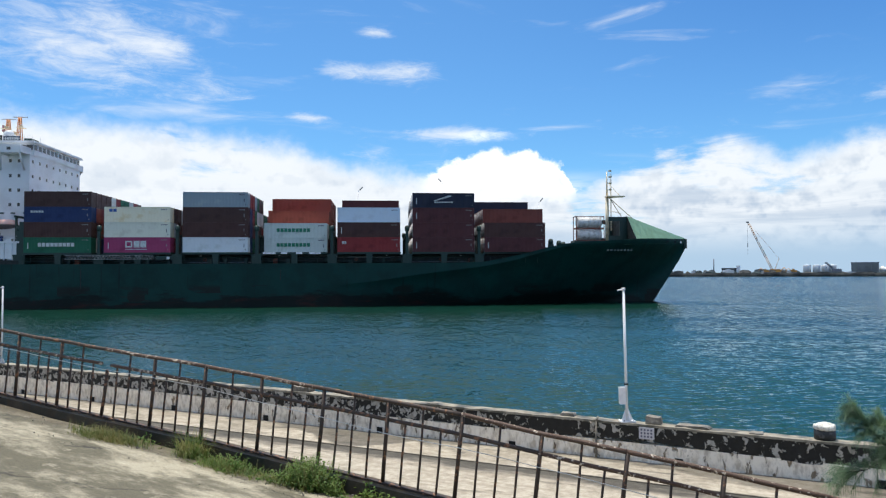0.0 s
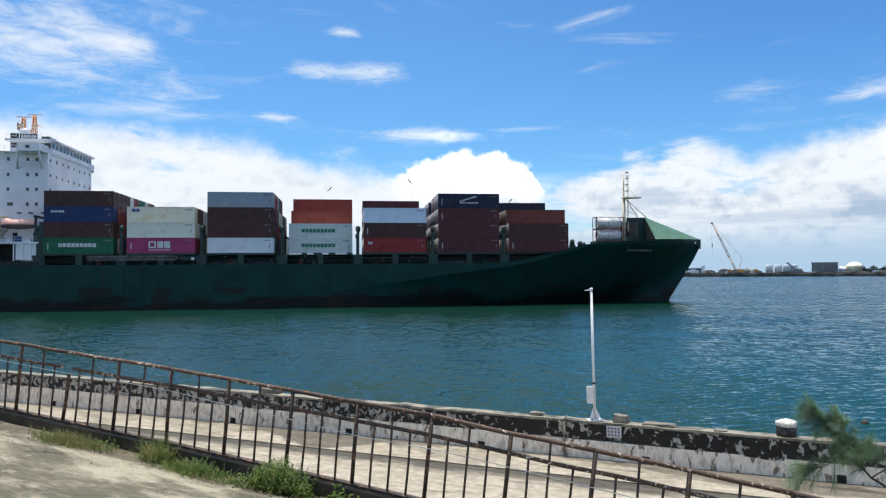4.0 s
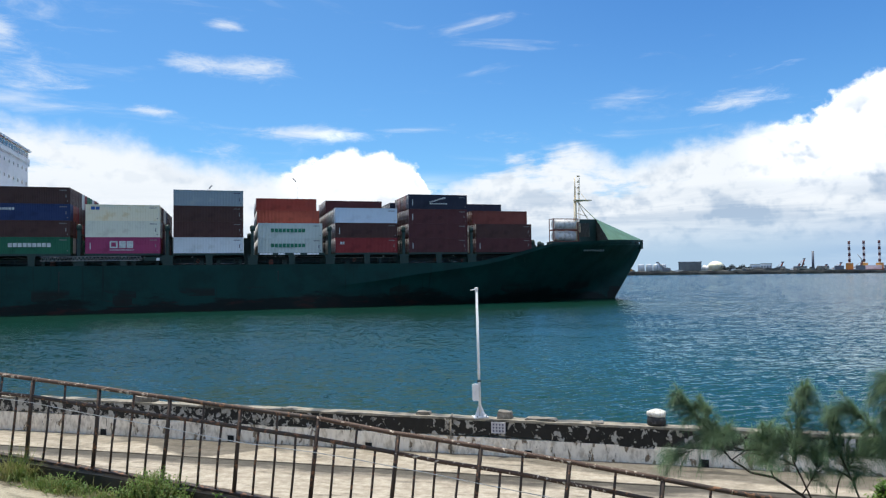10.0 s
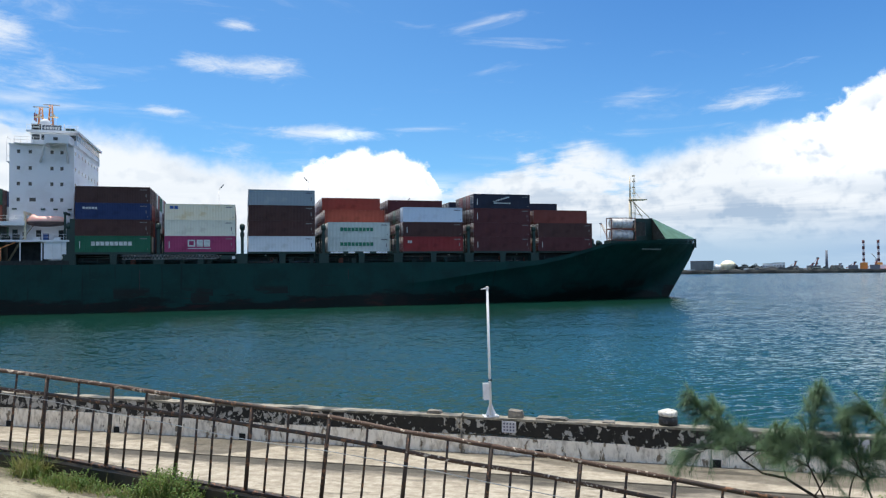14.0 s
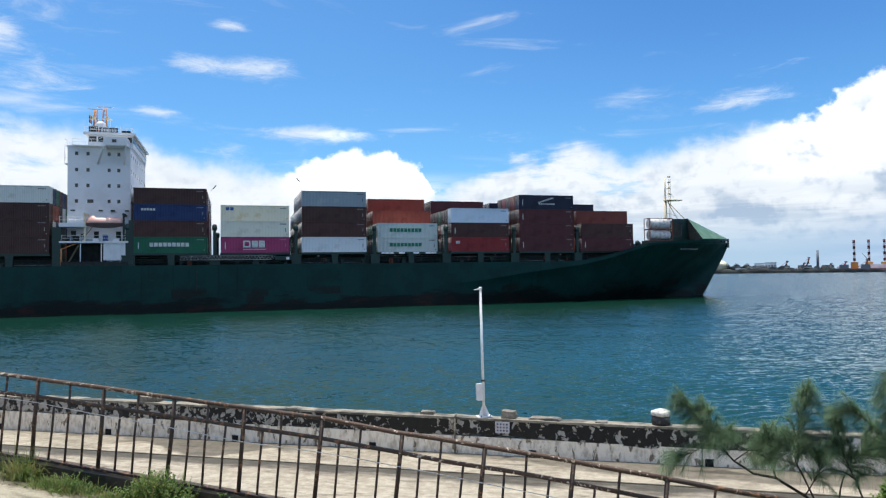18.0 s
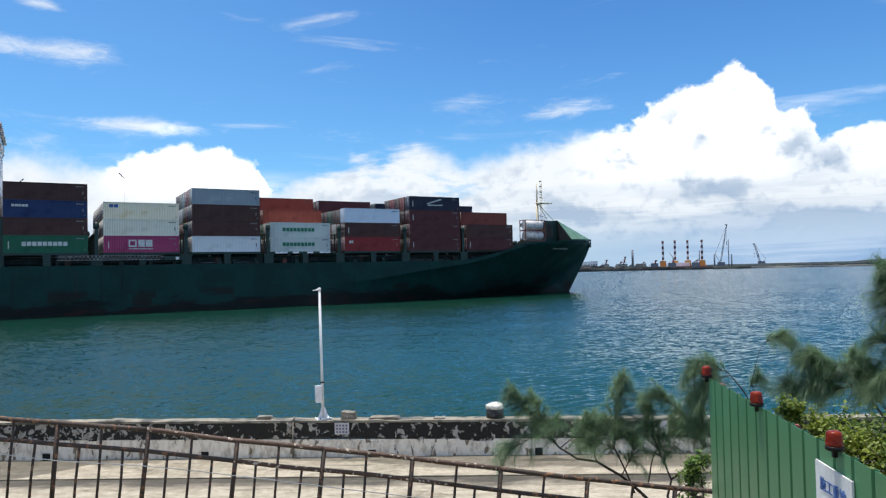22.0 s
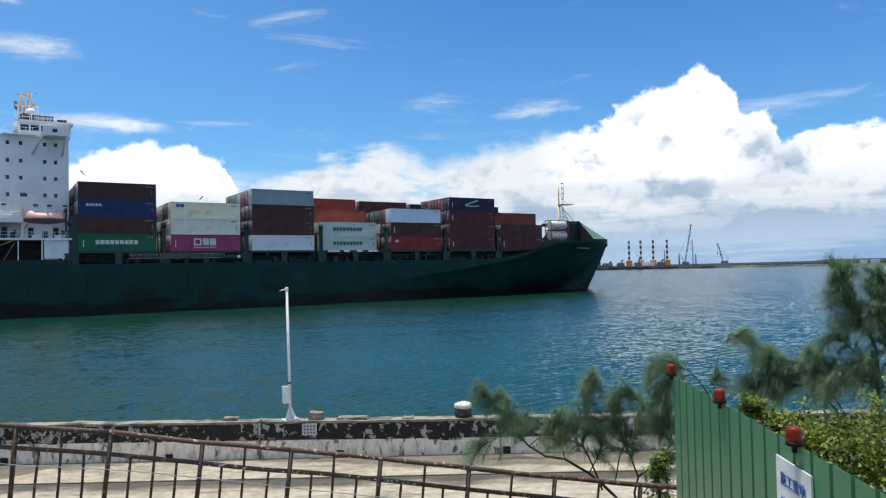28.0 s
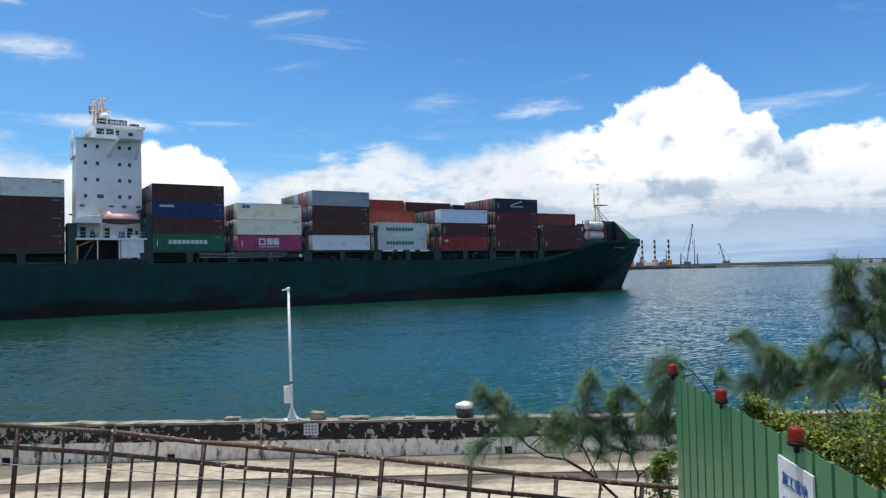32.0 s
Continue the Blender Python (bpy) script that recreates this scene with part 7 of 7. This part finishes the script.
def bearing(az, dist=SHORE, z=0.0):
    return Vector((math.sin(radians(az)) * dist, math.cos(radians(az)) * dist, z))


def facing(az, dist=SHORE, z=0.0):
    """A pose on the far shore whose x axis runs to the right along the shore."""
    return pose(*bearing(az, dist, z), 0, 0, -az)


def make_shore():
    def strip(name, d0, d1, a0, a1, z_of, mat, label, n=240, rough=1.0):
        bm = bmesh.new()
        prev = None
        for i in range(n + 1):
            az = a0 + (a1 - a0) * i / n
            z = z_of(az) + rough * 1.1 * noise.noise(Vector((az * 3.1, d0 * 0.1, 0))) + rough * 0.5 * noise.noise(Vector((az * 17, d0 * 0.1, 0)))
            wob = 5 * noise.noise(Vector((az * 1.7, 4, d0)))
            ring = [bm.verts.new(v) for v in (bearing(az, d0 + wob, -1), bearing(az, d0 + 1.2 + wob, z * 0.55), bearing(az, d0 + 4 + wob, z), bearing(az, d1, z), bearing(az, d1, -1))]
            if prev:
                for j in range(4):
                    bm.faces.new((prev[j], prev[j + 1], ring[j + 1], ring[j]))
            prev = ring
        bmesh.ops.recalc_face_normals(bm, faces=bm.faces)
        tagged(part(name, bm, mat), label, "shore", kind="structure")
    strip("shore", 985, 1300, -60, 47.5, lambda a: lerp([(-60, 5), (40, 4.6), (47.5, 2.5)], a), FAR_ROCK, "dark rocky far shore of the harbour", 420)
    strip("breakwater_land", 1180, 1320, 42, 100, lambda a: lerp([(42, 5.5), (54, 6.6), (55, 8.6), (100, 9.0)], a), FAR_TREES, "long grey breakwater on the horizon", 300, 0.25)
    strip("inner_shore", 1040, 1180, 44, 100, lambda a: lerp([(44, 2.6), (57, 1.6), (100, 1.5)], a), FAR_LAND, "pale flat spit before the breakwater", 240)
    rng = random.Random(17)
    # low sheds, heaps and trees on the shore
    for i in range(110):
        az = rng.uniform(17, 40)
        w, h = rng.uniform(4, 16), rng.uniform(2.0, 7.0)
        if 26.6 < az < 33.4:
            h = min(h, 2.2)
        bm = bmesh.new()
        if i % 3:
            bmesh.ops.create_icosphere(bm, subdivisions=2, radius=1.0)
            for v in bm.verts:
                v.co = Vector((v.co.x * w * 0.6, v.co.y * 4, max(0, v.co.z) * h * 0.8)) * (1 + 0.35 * noise.noise(v.co * 3 + Vector((i, 0, 0))))
            ob = part("rubble_heap", bm, FAR_LAND if i % 2 else FAR_TREES)
            tagged(ob, "low heap of rubble and scrub on the far shore", "heap", "heaps on the far shore")
        else:
            prism(bm, [(-w / 2, 0), (w / 2, 0), (w / 2, h * 0.7), (0, h), (-w / 2, h * 0.7)], "y", -4, 4)
            ob = part("shed", bm, (FAR_GREY, FAR_WHITE, FAR_LAND)[i % 9 // 3])
            tagged(ob, "small shed on the far shore", "shed", "sheds on the far shore")
        ob.matrix_basis = facing(az, 1008 + rng.uniform(0, 30), 3.9)

    def tank(az, width, height, mat, dome, label, dist=1060):
        r = width / 2
        prof = [(r, 0), (r, height * (0.94 if not dome else 0.60)), (r * 0.995, height * (0.945 if not dome else 0.61))] + ([(r * 0.93, height * 0.68), (r * 0.72, height * 0.84), (r * 0.4, height * 0.95), (r * 0.05, height)] if dome else [(r * 0.97, height * 0.95), (r * 0.5, height * 0.98), (0.2, height)])
        ob = part("storage_tank", lathe(bmesh.new(), prof, n=28), mat)
        ob.matrix_basis = facing(az, dist, 3.8)
        tagged(ob, label, "tank", "storage tanks on the far shore")
    for az in (27.15, 27.75, 28.3, 28.75):
        tank(az, 9.4, 11.5, FAR_WHITE, False, "white cylindrical storage tank on the far shore", 1060 + (az - 27) * 8)
    tank(32.55, 20, 14.5, FAR_CREAM, True, "cream domed storage tank on the far shore")
    tank(31.75, 7, 9, FAR_WHITE, True, "small white domed tank on the far shore")
    tank(32.05, 7, 9, FAR_WHITE, True, "small white domed tank on the far shore")
    # grey hall
    hall = tagged(empty("warehouse", facing(30.72, 1050, 3.8)), "large grey windowless hall on the far shore", "building")
    part("wall", box(bmesh.new(), -15, 15, -9, 9, 0, 13), FAR_GREY, hall)
    part("roof", box(bmesh.new(), -15.4, 15.4, -9.4, 9.4, 13, 13.9), FAR_STEEL, hall)
    for i in range(5):
        part("pilaster", box(bmesh.new(), -14.5 + i * 7, -13.9 + i * 7, -9.3, -9, 0, 13), FAR_STEEL, hall)
    # white halls further along
    for az, w, h in ((35.25, 12, 8.5), (36.0, 14, 9.5)):
        hall = tagged(empty("white_hall", facing(az, 1050, 3.8)), "white low building on the far shore", "building")
        part("wall", box(bmesh.new(), -w / 2, w / 2, -6, 6, 0, h), FAR_WHITE, hall)
        part("roof", box(bmesh.new(), -w / 2 - 0.3, w / 2 + 0.3, -6.3, 6.3, h, h + 0.6), FAR_GREY, hall)
        for i in range(4):
            x = -w / 2 + w * (i + 0.5) / 4
            part("window", box(bmesh.new(), x - 1.0, x + 1.0, -6.08, -5.9, h * 0.45, h * 0.7), FAR_STEEL, hall)
    # clump of dark trees
    bm = bmesh.new()
    for i in range(900):
        az = rng.uniform(33.0, 34.95)
        p = bearing(az, 1045 + rng.uniform(-8, 8), 4 + rng.uniform(0, 8.5) * (0.75 + 0.25 * math.sin(az * 9)))
        s = rng.uniform(0.5, 1.1)
        d = Vector((rng.gauss(0, 1), rng.gauss(0, 1), rng.gauss(0, 1))).normalized()
        leaf(bm, p, d, s * 3.2, rng)
    tagged(part("far_trees", bm, FAR_TREES), "dense dark clump of trees on the far shore", "trees", kind="stuff")

    # lattice cranes
    def crane(az, base_dx, reach, height, dist, boom_mat, label, cab=True):
        c = tagged(empty("crawler_crane", facing(az, dist, 3.0)), label, "crane", "cranes on the far shore")
        bm = bmesh.new()
        a, b = Vector((0, 0, 3)), Vector((reach, 0, height))
        for off in ((-0.8, -0.8), (0.8, -0.8), (0.8, 0.8), (-0.8, 0.8)):
            o = Vector((off[0] * 1.1, off[1], off[0] * 0.7))
            rod(bm, a + o * 0.7, a.lerp(b, 0.3) + o, 0.36, n=4)
            rod(bm, a.lerp(b, 0.3) + o, b + o * 0.6, 0.36, n=4)
        for i in range(26):
            p, q = a.lerp(b, i / 26), a.lerp(b, (i + 1) / 26)
            o = Vector((0.95, 0, 0.5)) * (1 if i % 2 else -1)
            rod(bm, p + o, q - o, 0.22, n=4)
        part("boom", bm, boom_mat, c)
        part("boom_head", box(bmesh.new(), reach - 2.2, reach + 1.2, -0.8, 0.8, height - 0.8, height + 0.8), FAR_STEEL, c)
        part("gantry_mast", rod(rod(bmesh.new(), (1, 0, 3), (7 if reach < 0 else -7, 0, height * 0.30), 0.4, n=5), (7 if reach < 0 else -7, 0, height * 0.30), (reach, 0, height), 0.16, n=4), boom_mat, c)
        part("hoist_rope", rod(bmesh.new(), (reach - 0.6, 0, height), (reach - 0.6, 0, height * 0.38), 0.10, n=4), FAR_STEEL, c)
        part("hook_block", box(bmesh.new(), reach - 1.1, reach - 0.1, -0.5, 0.5, height * 0.52, height * 0.60), FAR_STEEL, c)
        part("cab", box(bmesh.new(), -4.0, 6.5, -2, 2, 1.2, 6.4), FAR_YELLOW if cab else FAR_STEEL, c)
        part("tracks", box(bmesh.new(), -4.5, 5.5, -3, 3, 0, 1.3), FAR_STEEL, c)
    crane(24.95, 0, -29.0, 68, 1010, FAR_BUFF, "tall crawler crane with red and white lattice boom and yellow cab")
    crane(45.40, 0, 10.5, 62, 1150, FAR_STEEL, "tall dark lattice crane on the breakwater", False)
    crane(48.16, 0, -8.0, 33, 1190, FAR_STEEL, "small dark lattice crane on the breakwater", False)
    crane(28.95, 0, -10.0, 14, 1030, FAR_STEEL, "small dark crane beside the tanks", False)
    for az, h in ((36.9, 12), (38.0, 9), (38.3, 16), (41.9, 12), (40.6, 10), (43.6, 9), (39.7, 8)):
        crane(az, 0, 4.0, h, 1040, FAR_RED, "small red harbour crane on the far shore", False)
    # yellow excavators working on the shore
    for az, h, side in ((24.5, 3.0, -1), (25.3, 4.0, 1), (26.3, 2.5, -1)):
        dig = tagged(empty("excavator", facing(az, 1000, 4.4)), "yellow excavator on the far shore", "excavator", "excavators on the far shore")
        part("body", box(bmesh.new(), -3.2, 3.2, -1.5, 1.5, 1.2, 3.8), FAR_YELLOW, dig)
        part("cab", box(bmesh.new(), side * 1.0 - 1.0, side * 1.0 + 1.0, -1.6, 0, 3.8, 5.4), FAR_YELLOW, dig)
        part("track", box(bmesh.new(), -3.4, 3.4, -1.8, 1.8, 0, 1.2), FAR_STEEL, dig)
        part("arm", rod(rod(bmesh.new(), (side * 2.5, 0, 3.2), (side * 6.5, 0, 3.2 + h), 0.55, 0.45, 6), (side * 6.5, 0, 3.2 + h), (side * 10.0, 0, 2.0), 0.45, 0.35, 6), FAR_YELLOW, dig)
    # rig barge: banded legs on yellow jacking houses
    rig = tagged(empty("jack_up_barge", facing(42.7, 1060, 0)), "jack-up barge with four red and white banded legs", "barge")
    part("barge_hull", box(bmesh.new(), -34, 34, -12, 12, 1.0, 4.5), FAR_RED, rig)
    for az in (41.31, 42.19, 43.11, 44.13):
        x = math.tan(radians(az - 42.7)) * 1060
        bm = pipe(bmesh.new(), [(x, 0, 6 + i * 3.9) for i in range(10)], 1.55, 10)
        for f in bm.faces:
            f.material_index = int((f.calc_center_median().z - 6) // 3.9) % 2
        part("leg", bm, [LEG_RED, FAR_BAND], rig)
        part("jacking_house", box(bmesh.new(), x - 4.2, x + 4.2, -4, 4, 4.5, 12.5), FAR_YELLOW, rig)
    part("deck_house", box(bmesh.new(), -12, 10, -6, 6, 4.5, 9.5), FAR_WHITE, rig)
    part("rig_crane", rod(rod(bmesh.new(), (-6, 0, 9), (-17, 0, 24), 0.4, n=4), (14, 0, 9), (24, 0, 16), 0.4, n=4), FAR_STEEL, rig)
    for az, d, h, r in ((39.05, 1050, 26, 1.7), (20.9, 1030, 21, 0.8), (43.95, 1150, 25, 0.9), (45.0, 1150, 19, 1.2), (46.0, 1150, 40, 0.7), (46.2, 1150, 18, 1.0)):
        ob = part("tower", rod(bmesh.new(), (0, 0, 0), (0, 0, h), r, r * 0.8, 8), FAR_STEEL)
        ob.matrix_basis = facing(az, d, 3)
        tagged(ob, "slender grey tower on the far shore", "tower", "towers on the far shore")
    for az, w, h in ((57.2, 9, 5.0), (57.9, 11, 5.5), (22.0, 20, 9.0), (22.6, 5, 12)):
        hall = tagged(empty("harbour_building", facing(az, 1150 if az > 50 else 1040, 2.0)), "pale harbour building on the far shore", "building")
        part("wall", box(bmesh.new(), -w / 2, w / 2, -5, 5, 0, h), FAR_LAND if az < 22.3 else FAR_WHITE, hall)
        part("roof", box(bmesh.new(), -w / 2 - 0.3, w / 2 + 0.3, -5.3, 5.3, h, h + 0.5), FAR_GREY, hall)


make_shore()


# ---- light masts on the pier beyond the ship's berth ----
def make_pier():
    bm = bmesh.new()
    prism(bm, [bearing(a, d).xy[:] for a, d in ((-14, 234), (12, 234), (12, 256), (-14, 256))], "z", -2.0, 1.6)
    tagged(part("pier", bm, FAR_LAND), "low concrete pier across the basin", "pier", kind="structure")
    for az, el, lean in ((-6.68, 6.74, 1), (0.12, 7.40, -1), (7.77, 5.78, 1)):
        h = 6.41 + 240 * math.tan(radians(el)) / math.cos(radians(el)) - 1.6
        mast = tagged(empty("light_mast", facing(az, 240, 1.6)), "tall pale steel light mast on the pier", "lamp post", "masts on the pier")
        part("pole", rod(bmesh.new(), (0, 0, 0), (0, 0, h - 1.2), 0.16, 0.08, 8), FAR_BAND, mast)
        part("arm", rod(bmesh.new(), (0, 0, h - 1.2), (lean * 0.9, 0, h - 0.1), 0.07, 0.06, 6), FAR_BAND, mast)
        part("lantern", rod(bmesh.new(), (lean * 0.5, 0, h - 0.7), (lean * 1.5, 0, h + 0.5), 0.16, 0.22, 6), FAR_STEEL, mast)


make_pier()


# ---- a floating buoy ----
BUOY_BROWN = surface("weathered_yellow_brown", (0.060, 0.045, 0.025), 0.8, 0, (0.03, 0.025, 0.02), (8, 0.45, 0.6))
buoy = tagged(part("buoy", lathe(bmesh.new(), [(0.05, -0.25), (0.15, -0.1), (0.16, 0.06), (0.12, 0.14), (0.03, 0.18)], n=14), BUOY_BROWN), "small dark brown buoy floating in the harbour", "buoy")
MOVING_BUOY = [(0.0, pose(19.35, 29.05, 0.02)), (9.0, pose(18.25, 29.25, 0.02, 0, 4, 30)), (16.0, pose(17.2, 28.6, 0.02, 0, -3, 60)), (32.0, pose(15.4, 26.6, 0.02, 0, 3, 110))]


# ---- motions ----
def motions():
    times = [2 * i for i in range(17)]
    walk(buoy, MOVING_BUOY)
    # the wind: all limbs of a tree lean together, each with a little swing of its own
    for limb, foot, phase in SWAY:
        rows = []
        for i in range(65):
            t = i / 2
            lean = 0.40 * math.sin(t * 1.9 + foot.x) + 0.25 * math.sin(t * 4.3 + phase)
            sideways = 0.45 * math.sin(t * 1.3 + foot.y + phase) + 0.2 * math.sin(t * 3.7 + phase * 3)
            rows.append((t, Matrix.Translation(foot) @ pose(0, 0, 0, lean, sideways, 0)))
        walk(limb, rows)
    for ob, place in MOVING:
        walk(ob, [(t, ship_pose(t) @ place) for t in times])


motions()
